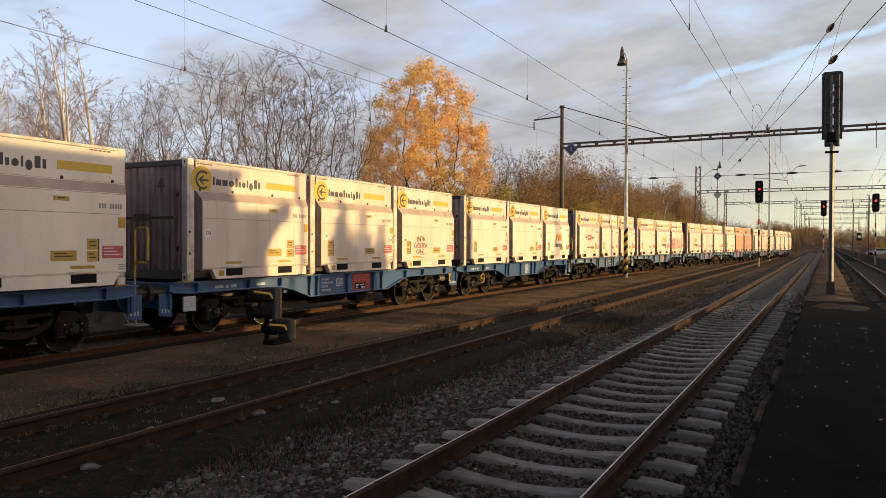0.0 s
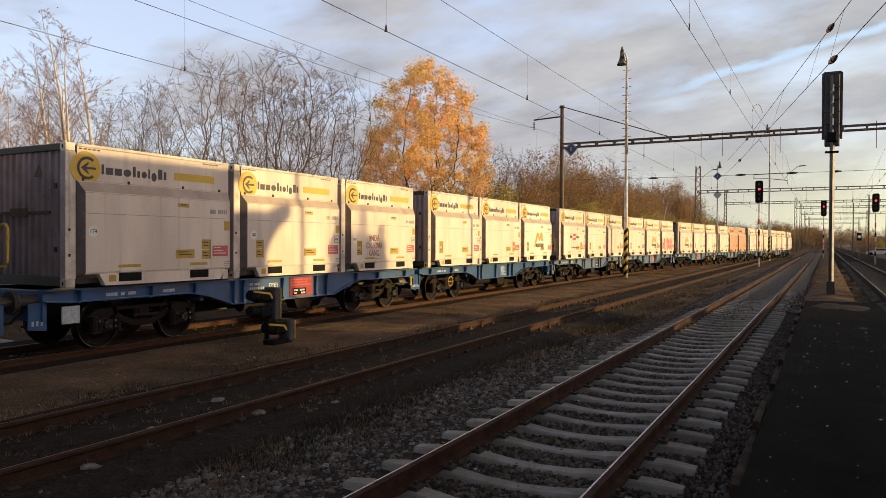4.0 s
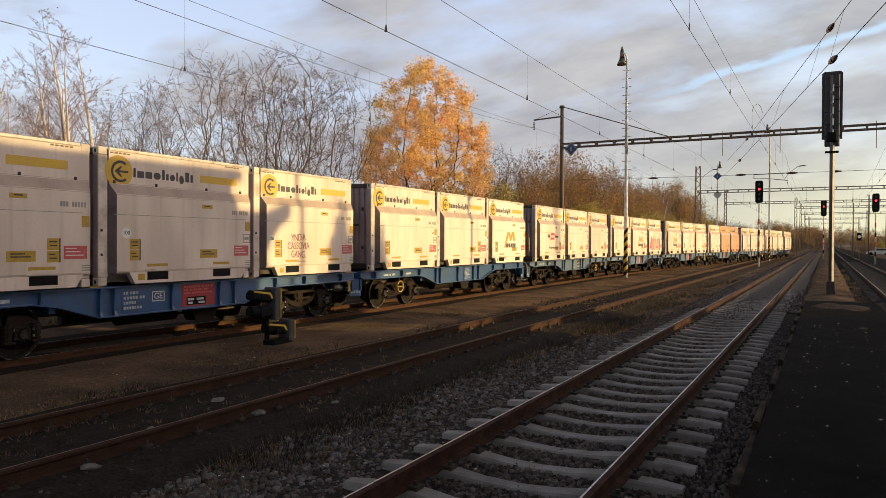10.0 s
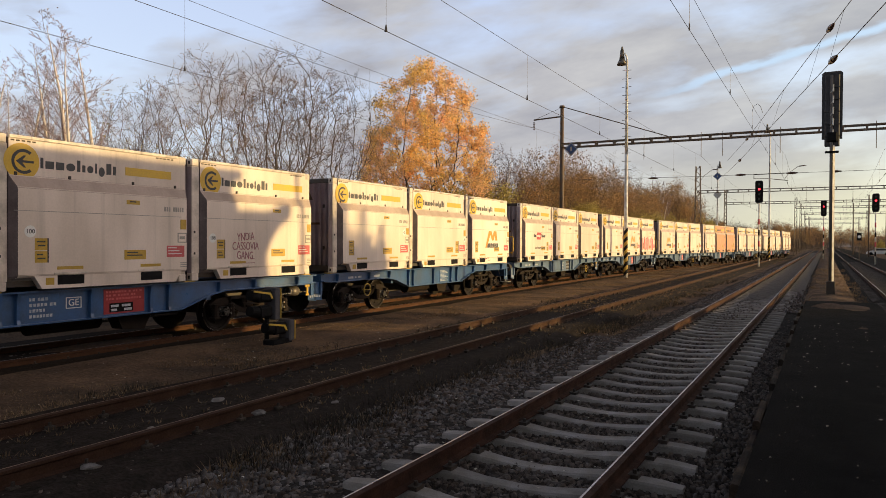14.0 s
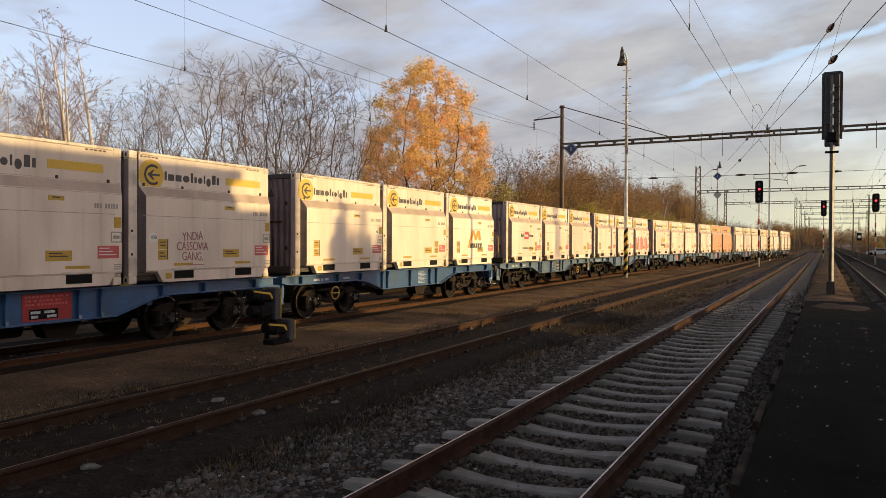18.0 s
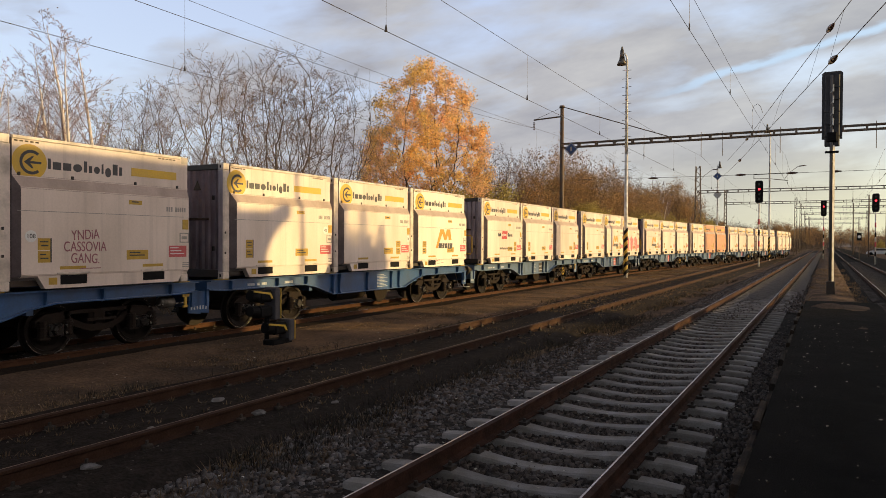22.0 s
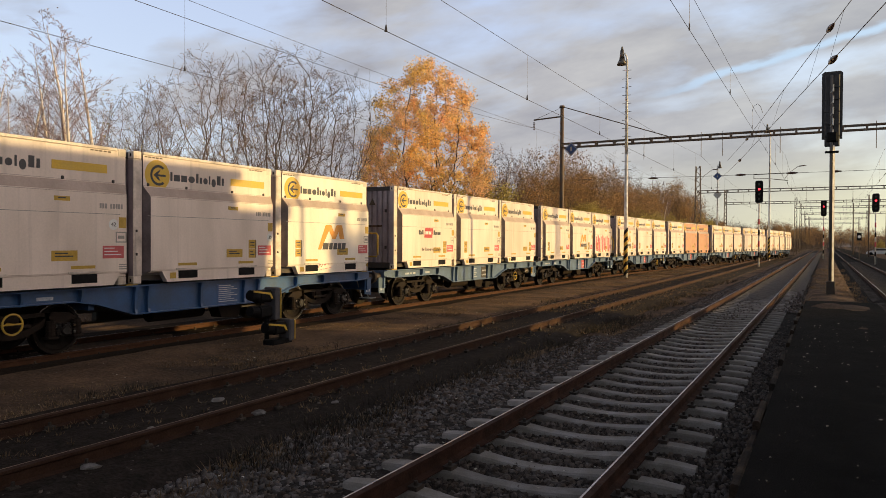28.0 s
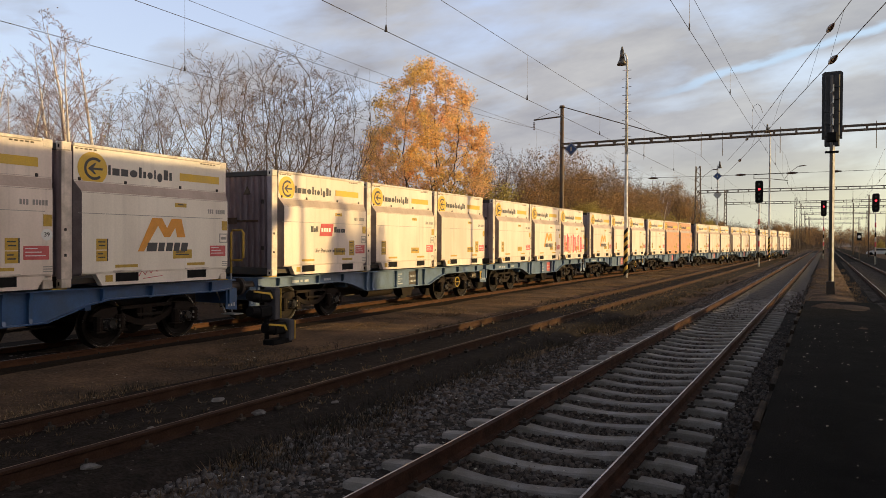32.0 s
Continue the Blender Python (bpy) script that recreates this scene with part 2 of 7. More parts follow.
M_OLDSIGN = mat("weathered_sign", (0.10, 0.06, 0.025), 0.6, var=0.3, scale=9, fine=40, bump=0.05)
M_FADED = mat("faded_grey_print", (0.36, 0.34, 0.31), 0.6, var=0.12, scale=10, fine=60, bump=0.0)
M_ORANGE = mat("orange_film", (0.78, 0.33, 0.045), 0.5, var=0.08, scale=6, fine=60, bump=0.0)
M_ORANGEBOX = mat("orange_paint", (0.60, 0.30, 0.17), 0.5, var=0.1, scale=2, fine=30, bump=0.03, second=(0.52, 0.27, 0.16))
M_SPRAY = mat("purple_spray_paint", (0.34, 0.125, 0.155), 0.6, var=0.1, scale=8, fine=60, bump=0.0)
M_SPRAYRED = mat("red_spray_paint", (0.66, 0.10, 0.13), 0.6, var=0.1, scale=5, fine=60, bump=0.0)
M_RAILRUST = mat("rusty_rail", (0.08, 0.037, 0.026), 0.8, var=0.22, scale=5, fine=60, bump=0.3, second=(0.045, 0.024, 0.018), shine=0.1)
M_RAILTOP = mat("worn_rail_head", (0.42, 0.36, 0.35), 0.30, metal=0.95, var=0.08, scale=2, fine=30, bump=0.02)
M_RAILTOP2 = mat("rusty_rail_head", (0.20, 0.115, 0.07), 0.5, metal=0.2, var=0.15, scale=2, fine=30, bump=0.08)
M_CONCRETE = mat("sleeper_concrete", (0.335, 0.312, 0.30), 0.9, var=0.16, scale=5, fine=70, bump=0.35, second=(0.25, 0.225, 0.20), per_object=0.22, shine=0.2)
M_WOODSLEEPER = mat("old_wood_sleeper", (0.06, 0.046, 0.036), 0.9, var=0.25, scale=4, fine=50, bump=0.5, second=(0.035, 0.027, 0.022), per_object=0.2)
M_STONE = mat("ballast_stone", (0.187, 0.176, 0.176), 0.85, var=0.2, scale=9, fine=90, bump=0.3, second=(0.095, 0.064, 0.045), island=0.65, shine=0.2)
M_STONE2 = mat("brown_ballast_stone", (0.135, 0.116, 0.106), 0.85, var=0.2, scale=9, fine=90, bump=0.3, second=(0.09, 0.068, 0.054), island=0.65, shine=0.15)
M_PALESTONE = mat("pale_stone", (0.26, 0.24, 0.23), 0.9, var=0.2, scale=12, fine=70, bump=0.3, shine=0.15)
M_BALLAST = mat("ballast_fines", (0.047, 0.039, 0.034), 0.95, var=0.45, scale=6, fine=28, bump=1.0, second=(0.03, 0.024, 0.019), shine=0.1)
M_MIDBED = mat("dark_dirt_ballast", (0.041, 0.032, 0.027), 0.95, var=0.45, scale=6, fine=28, bump=1.0, second=(0.027, 0.022, 0.018), shine=0.05)
M_GREYFINES = mat("grey_gravel", (0.135, 0.124, 0.118), 0.95, var=0.3, scale=5, fine=34, bump=0.8, second=(0.088, 0.078, 0.072), shine=0.1)
M_GROUND = mat("dry_grass_soil", (0.186, 0.119, 0.077), 0.95, relief=0.06, var=0.4, scale=0.8, fine=18, bump=0.8, second=(0.068, 0.049, 0.037), shine=0.1)
M_GRASS = mat("dry_grass", (0.27, 0.18, 0.10), 0.9, var=0.2, scale=0.5, fine=20, bump=0.0, second=(0.14, 0.09, 0.05), island=0.4)
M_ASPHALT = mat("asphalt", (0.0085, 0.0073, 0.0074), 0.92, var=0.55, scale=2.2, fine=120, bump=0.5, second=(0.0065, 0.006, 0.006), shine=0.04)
M_SLAB = mat("edge_slab_concrete", (0.062, 0.042, 0.030), 0.9, var=0.25, scale=4, fine=60, bump=0.4, second=(0.018, 0.015, 0.013), per_object=0.35, shine=0.1)
# dark, with the shade on the post's near side put into the colour
M_SIGPOST = mat("shaded_signal_post", (0.09, 0.083, 0.078), 0.5, metal=0.0, var=0.15, scale=3, fine=40, bump=0.05, second=(0.13, 0.12, 0.115))
# near black: the shade over the right-hand tracks is put into this colour
M_SHADEBED = mat("shaded_ballast", (0.014, 0.012, 0.011), 0.95, var=0.45, scale=6, fine=28, bump=1.0, second=(0.009, 0.008, 0.0075), shine=0.05)
M_GALV = mat("galvanised_steel", (0.46, 0.46, 0.45), 0.45, metal=0.6, var=0.12, scale=3, fine=40, bump=0.05, second=(0.34, 0.33, 0.31))
M_POLEWHITE = mat("pale_pole_paint", (0.82, 0.81, 0.78), 0.5, var=0.1, scale=4, fine=40, bump=0.05, second=(0.5, 0.47, 0.43))
M_MAST = mat("rusty_mast_steel", (0.10, 0.085, 0.075), 0.7, var=0.2, scale=4, fine=40, bump=0.15, second=(0.13, 0.08, 0.05))
M_BLACK = mat("matt_black_paint", (0.010, 0.010, 0.0115), 0.7, var=0.2, scale=6, fine=50, bump=0.08, shine=0.12)
M_SIGNBLUE = mat("blue_enamel", (0.03, 0.075, 0.22), 0.35, var=0.08, scale=6, fine=50, bump=0.0)
M_WIRE = mat("copper_wire", (0.07, 0.06, 0.06), 0.6, metal=0.4, var=0.1, scale=2, fine=20, bump=0.0)
M_INSUL = mat("brown_porcelain", (0.08, 0.04, 0.03), 0.25, var=0.1, scale=6, fine=50, bump=0.0)
M_BARK = mat("grey_brown_bark", (0.115, 0.086, 0.072), 0.9, var=0.25, scale=3, fine=30, bump=0.4, second=(0.09, 0.07, 0.055), per_object=0.2)
M_BIRCH = mat("pale_birch_bark", (0.66, 0.60, 0.54), 0.8, var=0.2, scale=5, fine=30, bump=0.2, second=(0.40, 0.34, 0.30), spread=0.44)
M_TWIG2 = mat("pale_birch_twigs", (0.38, 0.29, 0.31), 0.9, var=0.2, scale=1, fine=10, bump=0.0, per_object=0.15)
M_TWIG = mat("red_brown_twigs", (0.17, 0.115, 0.085), 0.9, var=0.2, scale=1, fine=10, bump=0.0, per_object=0.2)
M_LEAF = mat("amber_leaves", (0.95, 0.63, 0.41), 0.75, var=0.2, scale=0.35, fine=3, bump=0.0, second=(0.87, 0.64, 0.25), island=0.35, through_light=0.68)
M_LEAF2 = mat("olive_leaves", (0.54, 0.44, 0.15), 0.75, var=0.15, scale=0.4, fine=3, bump=0.0, second=(0.33, 0.28, 0.10), island=0.4, through_light=0.4)
M_LEAF3 = mat("russet_leaves", (0.46, 0.265, 0.12), 0.75, var=0.15, scale=0.4, fine=3, bump=0.0, second=(0.29, 0.19, 0.095), island=0.4, through_light=0.4)
M_FALLEN = mat("fallen_leaves", (0.62, 0.57, 0.48), 0.8, var=0.2, scale=3, fine=20, bump=0.0, island=0.5)
# pale, so that the unseen wall bounces light back onto the containers
M_PLASTER = mat("station_plaster", (0.76, 0.68, 0.55), 0.9, var=0.08, scale=1, fine=30, bump=0.1)
M_ROOF = mat("roof_tiles", (0.18, 0.08, 0.05), 0.8, var=0.15, scale=2, fine=10, bump=0.3)
M_GLASS = mat("dark_glass", (0.03, 0.035, 0.04), 0.1, var=0.05, scale=2, fine=10, bump=0.0)
M_CAR = mat("pale_car_paint", (0.55, 0.57, 0.6), 0.3, var=0.04, scale=2, fine=10, bump=0.0)
# paler steel colour for the gantries farther off
M_GANTRY = mat("pale_gantry_steel", (0.24, 0.21, 0.19), 0.6, metal=0.2, var=0.2, scale=3, fine=30, bump=0.1, second=(0.15, 0.11, 0.085))
M_RAILSHINE = mat("polished_rail_head", (0.72, 0.70, 0.68), 0.22, metal=1.0, var=0.05, scale=2, fine=30, bump=0.01)
M_WEED = mat("withered_weeds", (0.055, 0.042, 0.028), 0.9, var=0.2, scale=1.2, fine=20, bump=0.0, second=(0.03, 0.024, 0.018), island=0.35)
M_RAILOLD = mat("old_dark_rail", (0.066, 0.036, 0.024), 0.8, var=0.25, scale=5, fine=60, bump=0.2, second=(0.052, 0.028, 0.02), shine=0.1)
M_TRAINRAIL = mat("orange_rusty_rail", (0.095, 0.046, 0.027), 0.85, var=0.25, scale=5, fine=60, bump=0.3, second=(0.075, 0.037, 0.022), shine=0.1)
M_PRINT = mat("worn_white_print", (0.58, 0.60, 0.62), 0.6, var=0.3, scale=14, fine=50, bump=0.0, second=(0.34, 0.40, 0.47))
M_SIGBACK = mat("blue_black_signal_paint", (0.03, 0.03, 0.038), 0.6, var=0.2, scale=5, fine=40, bump=0.08, second=(0.018, 0.018, 0.022))
M_BELL = mat("weathered_lamp_metal", (0.22, 0.20, 0.18), 0.45, metal=0.5, var=0.15, scale=6, fine=40, bump=0.05, second=(0.10, 0.085, 0.07))
M_REDLAMP = glow("lit_red_lens", (1.0, 0.03, 0.05), 4.0)
# bed under the wagons, its colour darkened to hold their shade
M_UNDERBED = mat("shaded_brown_ballast", (0.034, 0.025, 0.019), 0.95, var=0.45, scale=6, fine=28, bump=1.0, second=(0.030, 0.023, 0.018), shine=0.05)
M_PLATERED = mat("dark_red_plate", (0.36, 0.028, 0.035), 0.45, var=0.1, scale=5, fine=60, bump=0.02)
M_GREASE = mat("greasy_cast_steel", (0.022, 0.019, 0.018), 0.28, var=0.3, scale=8, fine=40, bump=0.15, gloss_var=0.12, shine=0.7)
M_HAZEGLOW = glow("far_woods_haze_glow", (0.24, 0.20, 0.18), 0.42)


# ---- mesh helpers ----
def box(bm, x0, x1, y0, y1, z0, z1, bevel=0.0):
    r = bmesh.ops.create_cube(bm, size=1, matrix=Matrix.Translation(((x0 + x1) / 2, (y0 + y1) / 2, (z0 + z1) / 2)) @ Matrix.Diagonal((x1 - x0, y1 - y0, z1 - z0, 1)))
    if bevel > 0:
        edges = list({e for v in r["verts"] for e in v.link_edges})
        bmesh.ops.bevel(bm, geom=edges, offset=bevel, segments=1, affect="EDGES")


def rod(bm, a, b, r0, r1=None, n=8):
    a, b = Vector(a), Vector(b)
    d = b - a
    m = Matrix.Translation((a + b) / 2) @ d.to_track_quat("Z", "Y").to_matrix().to_4x4()
    bmesh.ops.create_cone(bm, cap_ends=True, segments=n, radius1=r0, radius2=r0 if r1 is None else r1, depth=d.length, matrix=m)


def prism(bm, pts, axis, lo, hi):
    """Extrudes a closed outline of (u, v) from lo to hi along the axis x, y or z."""
    def at(u, v, w):
        return {"x": (w, u, v), "y": (u, w, v), "z": (u, v, w)}[axis]
    a = [bm.verts.new(at(u, v, lo)) for u, v in pts]
    b = [bm.verts.new(at(u, v, hi)) for u, v in pts]
    n = len(pts)
    fs = [bm.faces.new(a[::-1]), bm.faces.new(b)]
    for i in range(n):
        fs.append(bm.faces.new((a[i], a[(i + 1) % n], b[(i + 1) % n], b[i])))
    bmesh.ops.recalc_face_normals(bm, faces=fs)


def tube(bm, pts, r, n=6):
    """One bent round bar through the points."""
    pts = [Vector(p) for p in pts]
    rings = []
    for k, p in enumerate(pts):
        d = (pts[min(k + 1, len(pts) - 1)] - pts[max(k - 1, 0)]).normalized()
        u = d.cross(Vector((0.31, 0.17, 0.93))).normalized()
        w = d.cross(u)
        rings.append([bm.verts.new(p + (u * math.cos(2 * math.pi * i / n) + w * math.sin(2 * math.pi * i / n)) * r) for i in range(n)])
    fs = []
    for a, b in zip(rings, rings[1:]):
        for i in range(n):
            fs.append(bm.faces.new((a[i], a[(i + 1) % n], b[(i + 1) % n], b[i])))
    fs += [bm.faces.new(rings[0][::-1]), bm.faces.new(rings[-1])]
    bmesh.ops.recalc_face_normals(bm, faces=fs)


def obj(name, bm, material, parent=None, label="", smooth=False):
    me = bpy.data.meshes.new(name)
    bm.to_mesh(me)
    bm.free()
    for m in material if isinstance(material, (list, tuple)) else [material]:
        me.materials.append(m)
    if smooth:
        me.polygons.foreach_set("use_smooth", [True] * len(me.polygons))
    ob = new(name, me)
    if parent is not None:
        ob.parent = parent
    if label:
        ob["label"] = label
    return ob


def part(name, bm, material, parent, label="", smooth=False):
    return obj(name, bm, material, parent, label, smooth)


def raw(name, verts, faces, material, parent=None):
    me = bpy.data.meshes.new(name)
    me.from_pydata([tuple(v) for v in verts], [], faces)
    me.materials.append(material)
    ob = new(name, me)
    if parent is not None:
        ob.parent = parent
    return ob


def share(name, me, parent, m, label=""):
    ob = new(name, me)
    ob.parent = parent
    ob.matrix_basis = m
    if label:
        ob["label"] = label
    return ob


def thing(name, label, category, group="", kind="", m=None):
    ob = new(name)
    ob.empty_display_size = 0.2
    if m is not None:
        ob.matrix_basis = m
    return tagged(ob, label, category, group, kind)


def bars_text(text, size):
    """Written characters as a flat mesh, 1 unit = size."""
    cu = bpy.data.curves.new("writing", "FONT")
    cu.body, cu.size, cu.align_x, cu.align_y = text, size, "CENTER", "CENTER"
    cu.extrude = 0.002
    tmp = new("writing", cu)
    bpy.context.view_layer.update()
    me = bpy.data.meshes.new_from_object(tmp.evaluated_get(bpy.context.evaluated_depsgraph_get()))
    bpy.data.objects.remove(tmp)
    bpy.data.curves.remove(cu)
    return me


# ---- the line of the loaded track, and how far the train has come ----
def bend(s):
    """Heading to the right of the loaded track, s metres along it."""
    if s < 38:
        return 0.0
    if s < 64:
        return 0.113 * (s - 38) / 26
    if s < 104:
        return 0.113
    return max(-0.13, 0.113 - 0.243 * (s - 104) / 34)


TRAIN_X = -12.92
RAIL_Z = -0.17
LINE = [(TRAIN_X, -40.0)]
for i in range(-80, 560):
    hd = bend((i + 0.5) * 0.5)
    LINE.append((LINE[-1][0] + 0.5 * math.sin(hd), LINE[-1][1] + 0.5 * math.cos(hd)))


def on_line(s):
    f = (s + 40) / 0.5
    i = max(0, min(len(LINE) - 2, int(f)))
    f -= i
    return Vector((LINE[i][0] * (1 - f) + LINE[i + 1][0] * f, LINE[i][1] * (1 - f) + LINE[i + 1][1] * f, RAIL_Z))


SPEEDS = [(0, 0.715), (3.5, 0.645), (5.5, 0.60), (9, 0.52), (12, 0.46), (14.5, 0.41), (17, 0.36), (18.2, 0.38), (19, 0.54), (20, 0.62), (21, 0.70), (23, 0.92), (25, 1.06), (28, 1.27), (30, 1.385), (32, 1.45)]


def gone(t):
    d = 0.0
    for (a, va), (b, vb) in zip(SPEEDS, SPEEDS[1:]):
        e = min(t, b)
        if e > a:
            d += (va + va + (vb - va) * (e - a) / (b - a)) / 2 * (e - a)
    return d


BOX_L, BOX_G, GAP_SHORT, GAP_LONG = 3.864, 0.165, 0.99, 1.49
DECK_L = 3 * BOX_L + 2 * BOX_G
AXLES = (0.95, 2.75, DECK_L - 2.75, DECK_L - 0.95)


def wagon_start(j):
    return 10.62 + (j // 2) * (2 * DECK_L + GAP_SHORT + GAP_LONG) + (j % 2) * (DECK_L + GAP_SHORT)


def wagon_pose(j, t):
    s = wagon_start(j) - gone(t)
    a, b = on_line(s + 1.85), on_line(s + DECK_L - 1.85)
    turn = -math.degrees(math.atan2(b.x - a.x, b.y - a.y))
    mid = (a + b) / 2
    return pose(mid.x, mid.y, mid.z, 0, 0, turn) @ pose(0, -DECK_L / 2, 0)


# ---- ground and tracks ----
def ground():
    xs = [-900, -500, -300, -180, -120, -80, -60, -45, -36] + [-30 + i * 0.75 for i in range(68)] + [24, 32, 45, 70, 120, 220, 400, 700]
    ys = [-300, -120, -60, -30, -15, -8] + [-4 + i * 0.75 for i in range(60)] + [43, 47, 52, 58, 65, 75, 90, 110, 135, 170, 220, 300, 420, 600, 900, 1400, 2200]
    verts, faces = [], []
    for y in ys:
        for x in xs:
            z = -0.31 + 0.05 * noise.noise(Vector((x * 0.5, y * 0.35, 0))) + 0.025 * noise.noise(Vector((x * 1.9, y * 1.7, 4)))
            if x < -15.5:
                z += min(1.2, (-15.5 - x) * 0.10)
            if -11.5 < x < -8.3:
                z += 0.06
            verts.append((x, y, z))
    nx = len(xs)
    for j in range(len(ys) - 1):
        for i in range(nx - 1):
            a = j * nx + i
            faces.append((a, a + 1, a + nx + 1, a + nx))
    g = raw("ground", verts, faces, M_GROUND)
    g.data.polygons.foreach_set("use_smooth", [True] * len(faces))
    return tagged(g, "brown trampled soil with dry autumn grass", "ground", kind="structure")


RAIL = [(-0.036, -0.006), (-0.028, 0), (-0.012, 0), (0.036, -0.008), (0.036, -0.035), (0.009, -0.05), (0.009, -0.13), (0.07, -0.148), (0.07, -0.16), (-0.07, -0.16), (-0.07, -0.148), (-0.009, -0.13), (-0.009, -0.05), (-0.036, -0.035)]


def rail_mesh(centre, lo, hi, step, head_mat, name, parent, side_mat=None):
    """A rail swept along centre(s) -> (x, y, z); the running surface takes the second material."""
    verts, faces, slots = [], [], []
    n = len(RAIL)
    count = int((hi - lo) / step) + 1
    for k in range(count):
        x, y, z = centre(lo + k * step)
        for u, v in RAIL:
            verts.append((x + u, y, z + v))
    for k in range(count - 1):
        for i in range(n):
            a, b = k * n + i, k * n + (i + 1) % n
            faces.append((a, b, b + n, a + n))
            slots.append(1 if i == 1 else 0)
    ob = raw(name, verts, faces, side_mat or M_RAILRUST, parent)
    ob.data.materials.append(head_mat)
    ob.data.polygons.foreach_set("material_index", slots)
    return ob


def concrete_sleeper():
    bm = bmesh.new()
    # (x, half width at foot, half width on top, top height)
    st = [(-1.3, 0.12, 0.062, -0.195), (-1.1, 0.13, 0.08, -0.178), (-0.62, 0.135, 0.088, -0.165), (-0.3, 0.115, 0.076, -0.2), (0, 0.11, 0.072, -0.212), (0.3, 0.115, 0.076, -0.2), (0.62, 0.135, 0.088, -0.165), (1.1, 0.13, 0.08, -0.178), (1.3, 0.12, 0.062, -0.195)]
    rings = []
    for x, wf, wt, top in st:
        rings.append([bm.verts.new((x, -wf, -0.42)), bm.verts.new((x, -wt - 0.012, top - 0.018)), bm.verts.new((x, -wt, top)), bm.verts.new((x, wt, top)), bm.verts.new((x, wt + 0.012, top - 0.018)), bm.verts.new((x, wf, -0.42))])
    for a, b in zip(rings, rings[1:]):
        for i in range(6):
            bm.faces.new((a[i], a[(i + 1) % 6], b[(i + 1) % 6], b[i]))
    bm.faces.new(rings[0])
    bm.faces.new(rings[-1][::-1])
    bmesh.ops.recalc_face_normals(bm, faces=bm.faces[:])
    for f in bm.faces:
        f.smooth = False
    k = len(bm.faces)
    for sx in (-0.7235, 0.7835):
        for side in (-1, 1):
            rod(bm, (sx + side * 0.105, 0, -0.17), (sx + side * 0.105, 0, -0.10), 0.022, 0.018, 6)
            box(bm, sx + side * 0.10 - 0.045, sx + side * 0.10 + 0.045, -0.06, 0.06, -0.17, -0.135)
    bm.faces.ensure_lookup_table()
    for f in bm.faces[k:]:
        f.material_index = 1
    me = bpy.data.meshes.new("sleeper")
    bm.to_mesh(me)
    bm.free()
    me.materials.append(M_CONCRETE)
    me.materials.append(M_DARKSTEEL)
    return me


def wood_sleeper():
    bm = bmesh.new()
    box(bm, -1.25, 1.25, -0.12, 0.12, -0.33, -0.165, 0.015)
    for sx in (-0.7535, 0.7535):
        box(bm, sx - 0.15, sx + 0.15, -0.07, 0.07, -0.166, -0.15)
        for side in (-1, 1):
            box(bm, sx + side * 0.105 - 0.035, sx + side * 0.105 + 0.035, -0.05, 0.05, -0.15, -0.11, 0.008)
            rod(bm, (sx + side * 0.105, 0, -0.12), (sx + side * 0.105, 0, -0.07), 0.02, 0.017, 6)
    me = bpy.data.meshes.new("sleeper")
    bm.to_mesh(me)
    bm.free()
    me.materials.append(M_WOODSLEEPER)
    return me


NEAR_X = -2.294
MID_X = -6.77


def bed(name, x0, x1, y0, y1, top, label, slope=0.5, material=M_BALLAST):
    bm = bmesh.new()
    ys = [y0 + (y1 - y0) * i / 90 for i in range(91)]
    prof = [(x0 - slope, -0.36), (x0, top), ((x0 + x1) / 2, top + 0.01), (x1, top), (x1 + slope, -0.36)]
    rows = []
    for y in ys:
        rows.append([bm.verts.new((x + 0.06 * noise.noise(Vector((x, y * 0.9, 2))), y, z + 0.02 * noise.noise(Vector((x * 2, y * 1.3, 7))))) for x, z in prof])
    for a, b in zip(rows, rows[1:]):
        for i in range(len(prof) - 1):
            bm.faces.new((a[i], a[i + 1], b[i + 1], b[i]))
    ob = obj(name, bm, material, smooth=True)
    return tagged(ob, label, "ballast", kind="structure")


